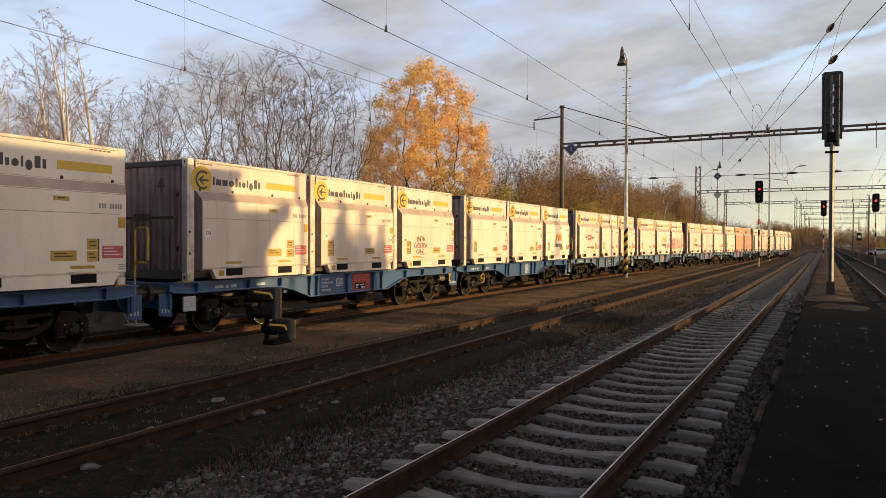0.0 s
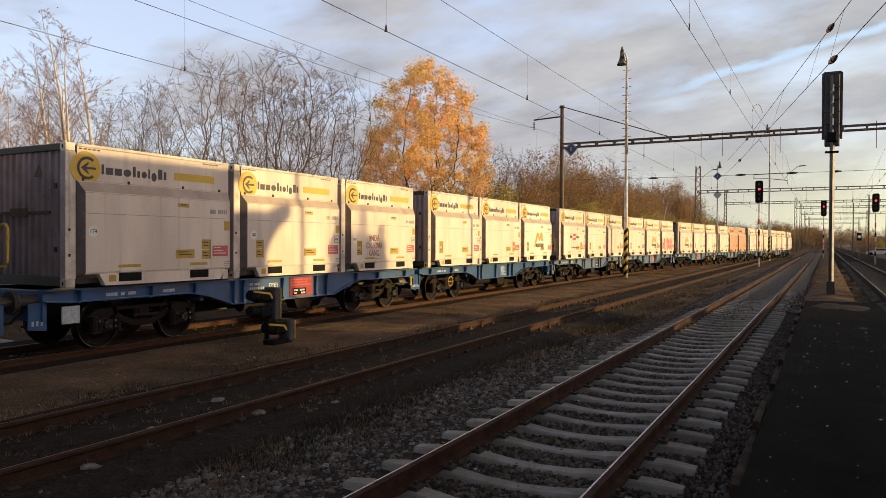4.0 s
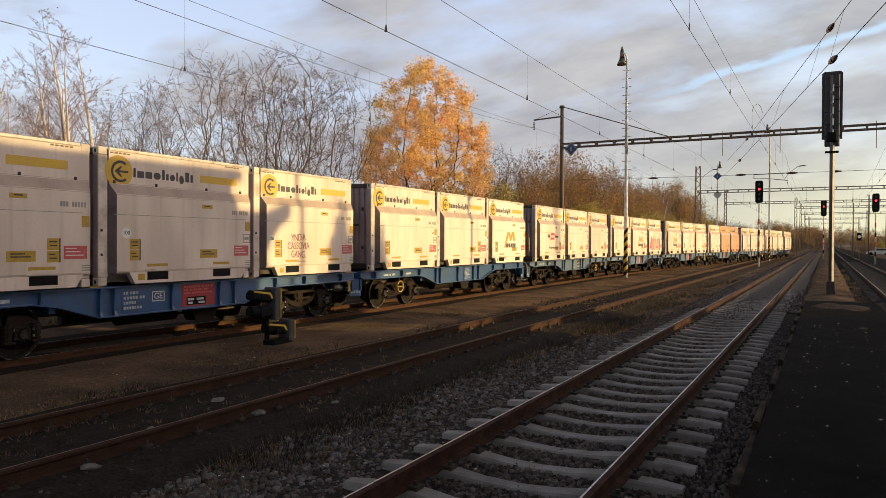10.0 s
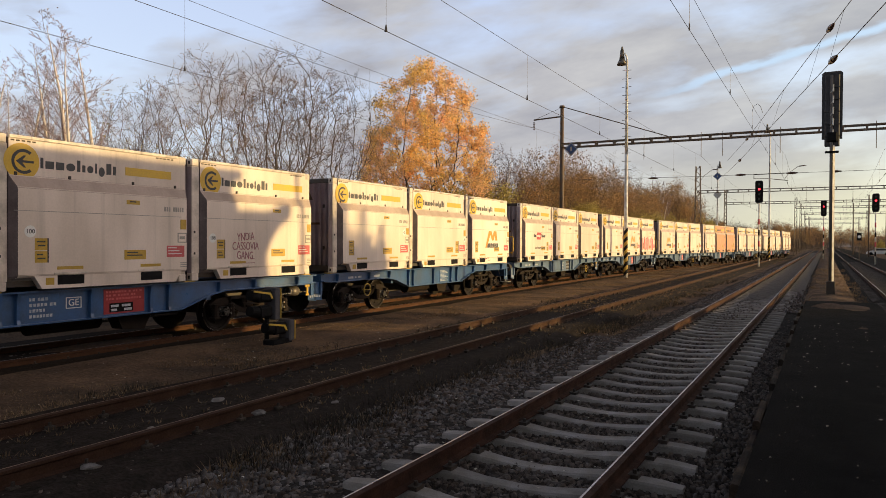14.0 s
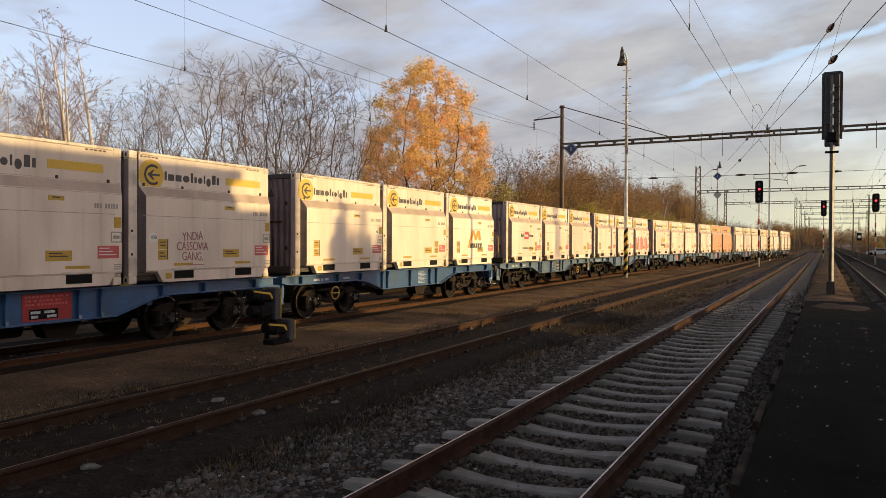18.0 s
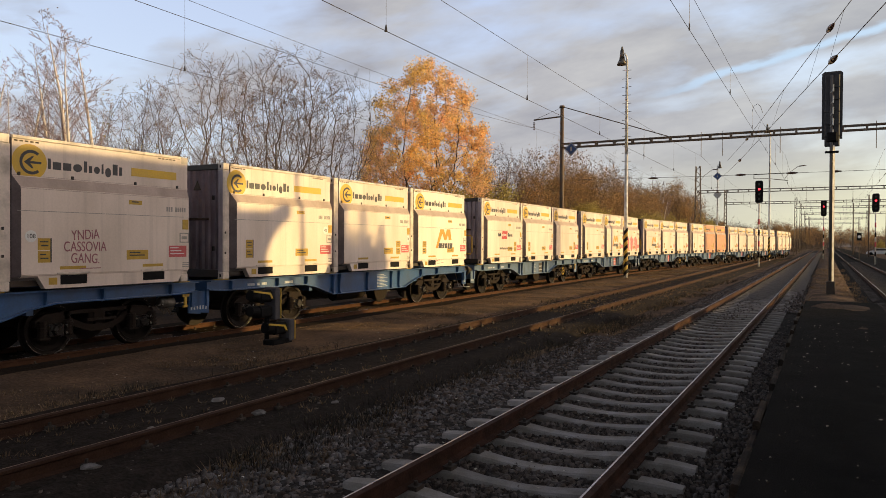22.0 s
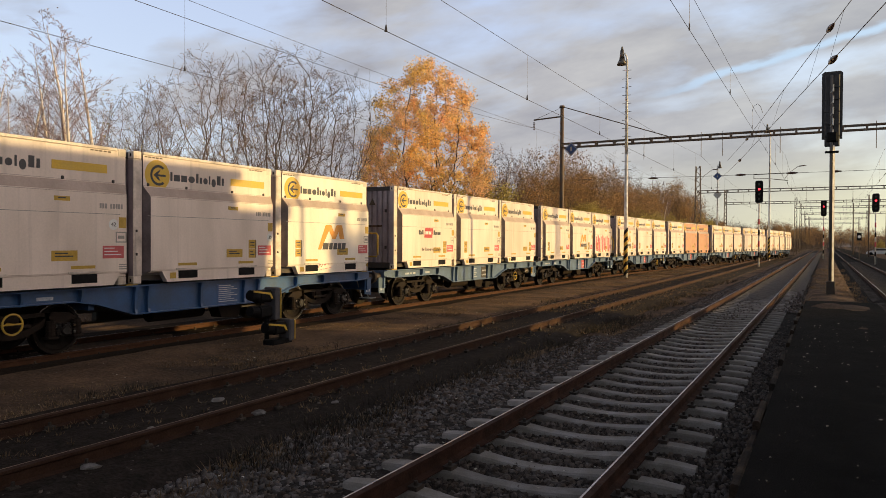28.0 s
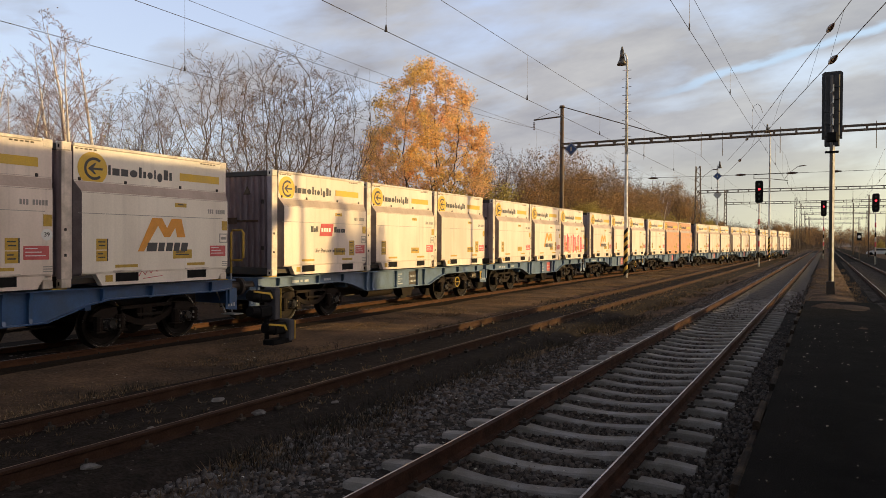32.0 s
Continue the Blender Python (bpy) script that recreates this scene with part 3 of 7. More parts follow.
def stones(name, regions, seed, label, material=None):
    """Loose crushed stone: rough little blocks, each turned its own way."""
    rnd = np.random.RandomState(seed)
    base = np.array([(-1, -1, -1), (1, -1, -1), (1, 1, -1), (-1, 1, -1), (-0.7, -0.8, 0.8), (0.8, -0.6, 1), (0.7, 0.8, 0.7), (-0.8, 0.6, 0.9)], float)
    quads = np.array([(0, 1, 5, 4), (1, 2, 6, 5), (2, 3, 7, 6), (3, 0, 4, 7), (4, 5, 6, 7)])
    vs, fs, off = [], [], 0
    for x0, x1, y0, y1, z, count, lo, hi in regions:
        c = np.stack([rnd.uniform(x0, x1, count), y0 + (y1 - y0) * rnd.uniform(0, 1, count) ** 1.5, np.full(count, z)], 1)
        size = rnd.uniform(lo, hi, count)[:, None, None] * rnd.uniform(0.6, 1.25, (count, 1, 3))
        p = (base[None] + rnd.uniform(-0.35, 0.35, (count, 8, 3))) * size
        a = rnd.uniform(0, 2 * np.pi, count)
        t = rnd.uniform(-0.7, 0.7, count)
        ca, sa, ct, st = np.cos(a), np.sin(a), np.cos(t), np.sin(t)
        x, y, zz = p[..., 0], p[..., 1], p[..., 2]
        y, zz = y * ct[:, None] - zz * st[:, None], y * st[:, None] + zz * ct[:, None]
        x, y = x * ca[:, None] - y * sa[:, None], x * sa[:, None] + y * ca[:, None]
        p = np.stack([x, y, zz], -1) + c[:, None, :]
        vs.append(p.reshape(-1, 3))
        f = quads[None] + (np.arange(count) * 8)[:, None, None] + off
        fs.append(f.reshape(-1, 4))
        off += count * 8
    v, f = np.concatenate(vs), np.concatenate(fs)
    me = bpy.data.meshes.new(name)
    me.vertices.add(len(v))
    me.vertices.foreach_set("co", v.ravel())
    me.loops.add(len(f) * 4)
    me.loops.foreach_set("vertex_index", f.ravel())
    me.polygons.add(len(f))
    me.polygons.foreach_set("loop_start", np.arange(len(f)) * 4)
    me.update(calc_edges=True)
    me.materials.append(material or M_STONE)
    return tagged(new(name, me), label, "gravel", kind="stuff")


def blades(name, regions, seed, material, label):
    """Dry grass: thin leaning blades in tufts."""
    rnd = random.Random(seed)
    verts, faces = [], []
    for x0, x1, y0, y1, z, tufts, h in regions:
        for _ in range(tufts):
            cx, cy = rnd.uniform(x0, x1), y0 + (y1 - y0) * rnd.random() ** 1.4
            if noise.noise(Vector((cx * 0.6, cy * 0.35, 9))) < -0.12:
                continue
            for _ in range(rnd.randint(5, 9)):
                a = rnd.uniform(0, 6.28)
                r = rnd.uniform(0, 0.07)
                x, y = cx + r * math.cos(a), cy + r * math.sin(a)
                hh = h * rnd.uniform(0.4, 1.2)
                lean = rnd.uniform(0.2, 1.3) * hh
                w = 0.006
                px, py = -math.sin(a) * w, math.cos(a) * w
                k = len(verts)
                verts += [(x - px, y - py, z), (x + px, y + py, z), (x + math.cos(a) * lean, y + math.sin(a) * lean, z + hh)]
                faces.append((k, k + 1, k + 2))
    return tagged(raw(name, verts, faces, material), label, "grass", kind="stuff")


def fallen(name, regions, seed, label):
    rnd = random.Random(seed)
    verts, faces = [], []
    for x0, x1, y0, y1, z, count in regions:
        for _ in range(count):
            x, y = rnd.uniform(x0, x1), y0 + (y1 - y0) * rnd.random()
            a, s = rnd.uniform(0, 6.28), rnd.uniform(0.008, 0.018)
            k = len(verts)
            for j, (u, v) in enumerate(((-1.3, 0), (0, -0.8), (1.3, 0), (0, 0.8))):
                verts.append((x + s * (u * math.cos(a) - v * math.sin(a)), y + s * (u * math.sin(a) + v * math.cos(a)), z + 0.008 + (0.012 if j in (0, 2) else 0) * rnd.random()))
            faces.append((k, k + 1, k + 2, k + 3))
    return tagged(raw(name, verts, faces, M_FALLEN), label, "leaves", kind="stuff")


ground()
bed("ballast_near", NEAR_X - 1.75, NEAR_X + 1.5, -12, 260, -0.255, "grey brown crushed stone bed under the near track")
bed("ballast_right", 1.0, 7.2, -12, 420, -0.215, "dark crushed stone track bed with shade in its colour", material=M_SHADEBED)
bed("ballast_middle", MID_X - 1.5, MID_X + 1.5, -12, 150, -0.205, "dirt-filled old ballast of the middle track", 0.3, material=M_MIDBED)

bm = bmesh.new()
rows = []
for i in range(131):
    p, hd = on_line(-12 + 1.6 * i), bend(-12 + 1.6 * i)
    rows.append([bm.verts.new((p.x + u * math.cos(hd), p.y - u * math.sin(hd), z + 0.015 * noise.noise(Vector((u * 2, i * 1.7, 7))))) for u, z in ((-3.4, -0.40), (-1.45, -0.235), (-0.5, -0.335 + 0.03), (0.5, -0.335 + 0.03), (1.35, -0.245), (1.75, -0.42))])
for a, b in zip(rows, rows[1:]):
    for i in range(5):
        bm.faces.new((a[i], a[i + 1], b[i + 1], b[i]))
tagged(obj("ballast_train", bm, M_UNDERBED, smooth=True), "brown track bed under the freight train, shade put into its colour", "ballast", kind="structure")

# fine grey gravel buries the sleepers farther off
for name, xa, xb, start in (("ballast_between", NEAR_X - 0.68, NEAR_X + 0.68, 24.5), ("ballast_beside", NEAR_X + 0.79, NEAR_X + 1.5, 27.0)):
    bm = bmesh.new()
    rows = []
    for i in range(150):
        y = start + 0.42 * i + 0.0045 * i * i
        rise = min(1.0, (y - start) / 9.0)
        rows.append([bm.verts.new((xa + (xb - xa) * k / 6, y, -0.25 + 0.085 * rise + 0.022 * noise.noise(Vector((k * 0.9 + xa, y * 1.3, 2))))) for k in range(7)])
    for a, b in zip(rows, rows[1:]):
        for i in range(6):
            bm.faces.new((a[i], a[i + 1], b[i + 1], b[i]))
    tagged(obj(name, bm, M_GREYFINES, smooth=True), "fine grey gravel that buries the sleepers", "ballast", kind="structure")

track_near = thing("track_near", "main track with worn bright rails on concrete sleepers", "railway track", kind="structure")
track_middle = thing("track_middle", "disused siding with rusty rails sunk in dirt", "railway track", kind="structure")
track_train = thing("track_train", "siding under the freight train with rusty rails", "railway track", kind="structure")
track_right = thing("track_right", "track with shiny rails on dark ballast", "railway track", kind="structure")
for x in (NEAR_X - 0.7535, NEAR_X + 0.7535):
    rail_mesh(lambda s, x=x: (x, s, 0.0), -12, 420, 6, M_RAILTOP, "rail", track_near)
for x in (MID_X - 0.7535, MID_X + 0.7535):
    rail_mesh(lambda s, x=x: (x, s, -0.05), -12, 150, 6, M_RAILTOP2, "rail", track_middle, M_RAILOLD)
for x in (1.95, 3.457):
    rail_mesh(lambda s, x=x: (x, s, 0.0), -12, 420, 6, M_RAILSHINE, "rail", track_right)
for o in (-0.7535, 0.7535):
    rail_mesh(lambda s, o=o: (on_line(s).x + o * math.cos(bend(s)), on_line(s).y - o * math.sin(bend(s)), RAIL_Z), -30, 230, 1.5, M_RAILTOP, "rail", track_train, M_TRAINRAIL)

# ---- island platform ----
platform = thing("platform", "low dark asphalt island platform with concrete edge slabs", "platform", kind="structure")
bm = bmesh.new()
rows = []
for i in range(61):
    y = -12 + 35.5 * i / 60
    rows.append([bm.verts.new((x, y, z + 0.012 * noise.noise(Vector((x * 1.5, y, 3))))) for x, z in ((-0.51, -0.36), (-0.51, 0.195), (0.2, 0.205), (0.75, 0.2), (1.29, 0.19), (1.29, -0.36))])
for a, b in zip(rows, rows[1:]):
    for i in range(5):
        bm.faces.new((a[i], a[i + 1], b[i + 1], b[i]))
bm.faces.new(rows[-1][::-1])
bmesh.ops.recalc_face_normals(bm, faces=bm.faces[:])
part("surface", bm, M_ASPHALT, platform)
bm = bmesh.new()
prism(bm, [(0.0, -0.3), (0.07, -0.3), (0.07, 0.19), (0.05, 0.206), (0.015, 0.206), (0.0, 0.185)], "y", -0.49, 0.49)
slab = bpy.data.meshes.new("edge_slab")
bm.to_mesh(slab)
bm.free()
slab.materials.append(M_SLAB)
rnd = random.Random(5)
for i in range(35):
    # every other slab has sunk below the asphalt
    share("edge_slab", slab, platform, pose(-0.585 + rnd.uniform(-0.015, 0.01), -12.25 + i, rnd.uniform(-0.008, 0.006) - (0.08 if i % 2 else 0.0), 0, rnd.uniform(-1, 1), rnd.uniform(-0.6, 0.6)))
    share("edge_slab", slab, platform, pose(1.36 + rnd.uniform(-0.015, 0.01), -11.5 + i, rnd.uniform(-0.008, 0.006), 0, rnd.uniform(-1, 1), 180))
# the earth strip on which the platform runs out
bm = bmesh.new()
rows = []
for i in range(50):
    y = 23.4 + 90 * (i / 49) ** 1.6
    up = 0.0 + 0.17 * math.exp(-(y - 23.4) / 6)
    rows.append([bm.verts.new((x, y, z + 0.04 * noise.noise(Vector((x * 1.1, y * 0.7, 8))))) for x, z in ((-0.85, -0.4), (-0.42, up - 0.05), (0.25, up), (0.8, up - 0.05), (1.15, -0.4))])
for a, b in zip(rows, rows[1:]):
    for i in range(4):
        bm.faces.new((a[i], a[i + 1], b[i + 1], b[i]))
tagged(obj("verge", bm, M_GROUND, smooth=True), "worn earth and grass verge past the platform's end", "verge", kind="structure")

# earth heaped round the signal's foot, and dirt trodden over the end of the asphalt
for name, cx, cy, cz, ra, rb, high, label in (("earth_mound", 0.1, 21.5, 0.19, 0.42, 0.8, 0.10, "low dark mound of earth at the platform's end"), ("dirt_patch", 0.38, 21.5, 0.196, 0.8, 1.8, 0.016, "dry earth trodden over the platform's end"), ("dirt_patch", 0.67, 16.3, 0.198, 0.17, 0.32, 0.009, "small patch of dry earth on the asphalt")):
    bm = bmesh.new()
    rings = []
    for k in range(5):
        f = 1 - k / 5
        rings.append([bm.verts.new((cx + ra * f * math.cos(a) * (1 + 0.4 * noise.noise(Vector((math.cos(a) * 2.0, math.sin(a) * 2.0, cy)))), cy + rb * f * math.sin(a) * (1 + 0.4 * noise.noise(Vector((math.cos(a) * 2.0, math.sin(a) * 2.0, cy + 5)))), cz - 0.015 + (high + 0.015) * (1 - f * f) + 0.15 * high * noise.noise(Vector((a, k, cy))))) for a in [0.2618 * i for i in range(24)]])
    for a, b in zip(rings, rings[1:]):
        for i in range(24):
            bm.faces.new((a[i], a[(i + 1) % 24], b[(i + 1) % 24], b[i]))
    bm.faces.new(rings[-1])
    tagged(obj(name, bm, M_BALLAST if high > 0.1 else M_GROUND, smooth=True), label, "earth", kind="structure")

# ---- containers ----
def container_base():
    """One short open-top container, its origin under the near end's middle; the far long side mirrors the near one."""
    c = thing("container", "cream tipping container with yellow stripe and dark lettering", "freight container", "containers on the train")
    w, h, l = 1.22, 2.559, BOX_L
    for y in (0.0, l - 0.2):
        for x in (-w, w - 0.16):
            bm = bmesh.new()
            box(bm, x, x + 0.16, y, y + 0.2, 0.15, h - 0.15, 0.012)
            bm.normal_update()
            # faces towards the near end take the grey of the end wall
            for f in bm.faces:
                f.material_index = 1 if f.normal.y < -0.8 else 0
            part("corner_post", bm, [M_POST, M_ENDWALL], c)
    for y in (0.0, l - 0.178):
        for x in (-w - 0.008, w - 0.158):
            for z in (0.0, h - 0.15):
                bm = bmesh.new()
                box(bm, x, x + 0.166, y - 0.003, y + 0.181, z, z + 0.15, 0.012)
                part("corner_casting", bm, M_POST, c)
    # black plates: the dark inside the casting holes is put into their colour
    bm = bmesh.new()
    for y in (0.0, l - 0.178):
        for z in (0.035, h - 0.115):
            box(bm, w - 0.02, w + 0.006, y + 0.055, y + 0.115, z, z + 0.08, 0.02)
    for y in (-0.006, l - 0.015):
        for x in (-w + 0.05, w - 0.11):
            for z in (0.035, h - 0.115):
                box(bm, x, x + 0.06, y, y + 0.021, z, z + 0.08, 0.01)
    tagged(part("casting_hole", bm, M_BLACK, c), kind="stuff")
    for y in (0.02, l - 0.12):
        for z0, z1 in ((h - 0.13, h - 0.01), (0.02, 0.2)):
            bm = bmesh.new()
            box(bm, -w + 0.16, w - 0.16, y, y + 0.1, z0, z1, 0.01)
            part("end_rail", bm, M_DARKSTEEL, c)
    for y, s in ((0.05, 1), (l - 0.05, -1)):
        pts, x = [], -w + 0.16
        n = 11
        step = (2 * w - 0.32) / n
        for i in range(n):
            x0 = x + i * step
            pts += [(x0, 0.0), (x0 + step * 0.3, 0.0), (x0 + step * 0.45, 0.045), (x0 + step * 0.85, 0.045)]
        pts.append((w - 0.16, 0.0))
        bm = bmesh.new()
        lo = [bm.verts.new((u, y + s * v, 0.2)) for u, v in pts]
        hi = [bm.verts.new((u, y + s * v, h - 0.13)) for u, v in pts]
        for i in range(len(pts) - 1):
            bm.faces.new((lo[i], lo[i + 1], hi[i + 1], hi[i]))
        bmesh.ops.solidify(bm, geom=bm.faces[:], thickness=0.006)
        part("end_wall", bm, M_ENDWALL, c, "corrugated grey end wall")
    bm = bmesh.new()
    prism(bm, [(0.28, 1.98), (0.52, 1.98), (0.40, 2.2)], "y", 0.028, 0.034)
    part("warning_triangle", bm, M_OLDSIGN, c, "weathered triangular warning plate")
    bm = bmesh.new()
    box(bm, -0.95, 0.75, 0.03, 0.044, 1.30, 1.36)
    box(bm, -0.45, 0.05, 0.026, 0.046, 1.26, 1.42, 0.005)
    part("rubbing_bar", bm, M_RUST, c, "rust-stained bar across the end wall")
    bm = bmesh.new()
    for z in (0.62, 1.75):
        box(bm, 0.86, 0.93, 0.02, 0.045, z, z + 0.10, 0.006)
    tagged(part("end_catch", bm, M_DARKSTEEL, c), kind="stuff")
    bm = bmesh.new()
    box(bm, -w + 0.05, w - 0.05, 0.1, l - 0.1, 0.06, 0.16)
    part("floor_pan", bm, M_DARKSTEEL, c)
    # the bulged side: flush band on top, flaring out below it, its near end cut on the slant
    prof = [(1.226, 2.53), (1.226, 1.90), (1.34, 1.70), (1.342, 0.25), (1.29, 0.21), (1.18, 0.21), (1.16, 2.53)]
    for s in (1, -1):
        bm = bmesh.new()
        prism(bm, [(s * u, v) for u, v in prof], "y", 0.215, l - 0.03)
        for v in bm.verts:
            if abs(v.co.x) > 1.27:
                v.co.y = 0.30 if v.co.y < 1 else l - 0.08
        bmesh.ops.bevel(bm, geom=[e for e in bm.edges if abs(e.verts[0].co.y - e.verts[1].co.y) > 1], offset=0.012, segments=2, affect="EDGES")
        bmesh.ops.triangulate(bm, faces=[f for f in bm.faces if len(f.verts) > 4])
        bm.normal_update()
        # faces towards the near end are darker: grime, and shade put into the colour
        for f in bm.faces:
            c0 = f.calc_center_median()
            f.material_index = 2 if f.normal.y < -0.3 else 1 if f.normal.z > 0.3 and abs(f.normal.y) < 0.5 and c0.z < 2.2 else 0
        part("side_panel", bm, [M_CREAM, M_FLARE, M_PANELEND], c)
        bm = bmesh.new()
        prism(bm, [(0.58, 0.235), (0.72, 0.015), (l - 0.34, 0.015), (l - 0.2, 0.235)], "x", *sorted((s * 1.2, s * 1.325)))
        part("skirt", bm, M_CREAM, c)
        bm = bmesh.new()
        box(bm, *sorted((s * 1.19, s * 1.25)), 0.21, l - 0.2, 2.5, 2.559, 0.012)
        part("top_rail", bm, M_POST, c)
    # solid black boxes imitate the dark hollow of the pockets
    for y in (0.99, 2.68):
        bm = bmesh.new()
        box(bm, 1.26, 1.329, y, y + 0.5, 0.075, 0.235)
        part("fork_pocket", bm, M_BLACK, c)
    for y in (0.92, 2.61):
        bm = bmesh.new()
        box(bm, 1.32, 1.352, y, y + 0.62, 0.255, 0.285)
        part("pocket_lip", bm, M_POST, c)
    bm = bmesh.new()
    box(bm, 1.335, 1.3445, 0.23, l - 0.22, 1.316, 1.326)
    part("seam", bm, M_FADED, c)
    bm = bmesh.new()
    for y in (0.3, 1.25, 2.55, 3.55):
        box(bm, 1.22, 1.25, y, y + 0.05, 1.90, 1.96, 0.008)
    for y in (0.03, l - 0.08):
        for z in (0.55, 1.0):
            box(bm, 1.21, 1.235, y + 0.02, y + 0.06, z, z + 0.05, 0.006)
    tagged(part("catch", bm, M_DARKSTEEL, c), kind="stuff")
    bm = bmesh.new()
    for k in range(5):
        box(bm, 1.22, 1.2305, 0.25 + k * 0.09, 0.31 + k * 0.09, 2.46, 2.485)
        box(bm, 1.22, 1.2305, l - 0.75 + k * 0.09, l - 0.69 + k * 0.09, 2.46, 2.485)
    tagged(part("warning_dash", bm, M_OLDSIGN, c), kind="stuff")
    # roundel: yellow disc, open ring and arrow
    bm = bmesh.new()
    bmesh.ops.create_circle(bm, cap_ends=True, segments=28, radius=0.30, matrix=Matrix.Translation((1.231, 0.55, 2.135)) @ Matrix.Rotation(radians(90), 4, "Y"))
    part("roundel", bm, M_YELLOW, c)
    bm = bmesh.new()
    ring = []
    for i in range(21):
        a = radians(50 + 260 * i / 20)
        ring.append([bm.verts.new((1.2345, 0.58 + r * math.cos(a), 2.135 + r * math.sin(a))) for r in (0.155, 0.205)])
    for a, b in zip(ring, ring[1:]):
        bm.faces.new((a[0], a[1], b[1], b[0]))
    for tri in ([(0.45, 2.135), (0.58, 2.235), (0.62, 2.235), (0.56, 2.155), (0.75, 2.155), (0.75, 2.115), (0.56, 2.115), (0.62, 2.035), (0.58, 2.035)],):
        bm.faces.new([bm.verts.new((1.2345, u, v)) for u, v in tri])
    part("emblem", bm, M_GREYFILM, c)
    # name band: a row of plain bars, blocks and discs
    bm = bmesh.new()
    u = 0.87
    for shape, wd, z0, z1 in (("bar", 0.05, 2.05, 2.23), ("block", 0.15, 2.05, 2.18), ("block", 0.15, 2.05, 2.18), ("disc", 0.17, 2.045, 2.185), ("bar", 0.06, 2.05, 2.25), ("bar", 0.06, 2.05, 2.175), ("disc", 0.12, 2.045, 2.175), ("bar", 0.035, 2.05, 2.23), ("disc", 0.12, 2.0, 2.175), ("block", 0.1, 2.05, 2.25), ("bar", 0.06, 2.05, 2.21)):
        if shape == "disc":
            prism(bm, [(u + wd / 2 + wd / 2 * math.cos(2 * math.pi * i / 16), (z0 + z1) / 2 + (z1 - z0) / 2 * math.sin(2 * math.pi * i / 16)) for i in range(16)], "x", 1.22, 1.2315)
        else:
            box(bm, 1.22, 1.2315, u, u + wd, z0, z1)
        u += wd + 0.038
    tagged(part("name_band", bm, M_LETTER, c), kind="stuff")
    bm = bmesh.new()
    box(bm, 1.22, 1.231, 2.53, 3.6, 2.07, 2.225)
    part("stripe", bm, M_YELLOW, c)
    for y0, y1, z0, z1 in ((2.35, 2.64, 1.52, 1.6), (2.30, 2.78, 0.48, 0.66), (3.62, 3.77, 1.07, 1.27), (0.97, 1.46, 0.335, 0.39), (2.66, 3.13, 0.335, 0.39)):
        bm = bmesh.new()
        box(bm, 1.335, 1.3455, y0, y1, z0, z1)
        part("yellow_sticker", bm, M_YLABEL, c)
    bm = bmesh.new()
    box(bm, 1.31, 1.3285, 0.78, 0.93, 0.08, 0.2)
    part("yellow_sticker", bm, M_YLABEL, c)
    bm = bmesh.new()
    for y0, y1, z in ((2.36, 2.6, 0.6), (2.36, 2.7, 0.55), (2.42, 2.56, 1.56)):
        box(bm, 1.34, 1.347, y0, y1, z, z + 0.022)
    tagged(part("sticker_print", bm, M_GREYFILM, c), kind="stuff")
    bm = bmesh.new()
    box(bm, 1.335, 1.3455, 3.28, 3.72, 0.51, 0.74)
    part("red_sticker", bm, M_PINK, c)
    bm = bmesh.new()
    for k in range(3):
        box(bm, 1.34, 1.347, 3.31, 3.52 + 0.07 * k, 0.69 - 0.06 * k, 0.705 - 0.06 * k)
    tagged(part("red_sticker_print", bm, M_WHITE, c), kind="stuff")
    bm = bmesh.new()
    for k in range(9):
        if k != 3:
            box(bm, 1.335, 1.3455, 3.22 + k * 0.055, 3.255 + k * 0.055, 1.42, 1.51)
    for k in range(3):
        box(bm, 1.335, 1.3455, 3.62, 3.78, 0.3 + 0.04 * k, 0.32 + 0.04 * k)
    tagged(part("faint_print", bm, M_FADED, c), kind="stuff")
    return c


def disc_number(c, y, z, text):
    bm = bmesh.new()
    bmesh.ops.create_circle(bm, cap_ends=True, segments=20, radius=0.1, matrix=Matrix.Translation((1.3465, y, z)) @ Matrix.Rotation(radians(90), 4, "Y"))
    d = part("number_disc", bm, M_WHITE, c, "round white number plate")
    if text:
        me = bars_text(text, 0.105)
        me.materials.append(M_GREYFILM)
        share("number", me, d, Matrix.Translation((1.349, y, z)) @ Matrix.Rotation(radians(90), 4, "Z") @ Matrix.Rotation(radians(90), 4, "X"))


def side_writing(c, text, size, y, z, material, name="writing", narrow=1.0, tilt=0.0):
    me = bars_text(text, size)
    me.materials.append(material)
    return share(name, me, c, Matrix.Translation((1.3475, y, z)) @ Matrix.Rotation(radians(90), 4, "Z") @ Matrix.Rotation(radians(90), 4, "X") @ Matrix.Rotation(radians(tilt), 4, "Z") @ Matrix.Diagonal((narrow, 1, 1, 1)))


def tall_sticker(c, y):
    """Two yellow fields one above the other, with a dark edge and print."""
    for z0, z1 in ((0.67, 0.87), (0.46, 0.655)):
        bm = bmesh.new()
        box(bm, 1.335, 1.3455, y, y + 0.24, z0, z1)
        part("yellow_sticker", bm, M_YLABEL, c)
    bm = bmesh.new()
    for a, b, z in ((0.03, 0.18, 0.8), (0.05, 0.18, 0.735), (0.03, 0.14, 0.585), (0.04, 0.18, 0.52)):
        box(bm, 1.34, 1.347, y + a, y + b, z, z + 0.022)
    box(bm, 1.34, 1.3465, y + 0.215, y + 0.24, 0.46, 0.87)
    tagged(part("sticker_print", bm, M_GREYFILM, c), kind="stuff")


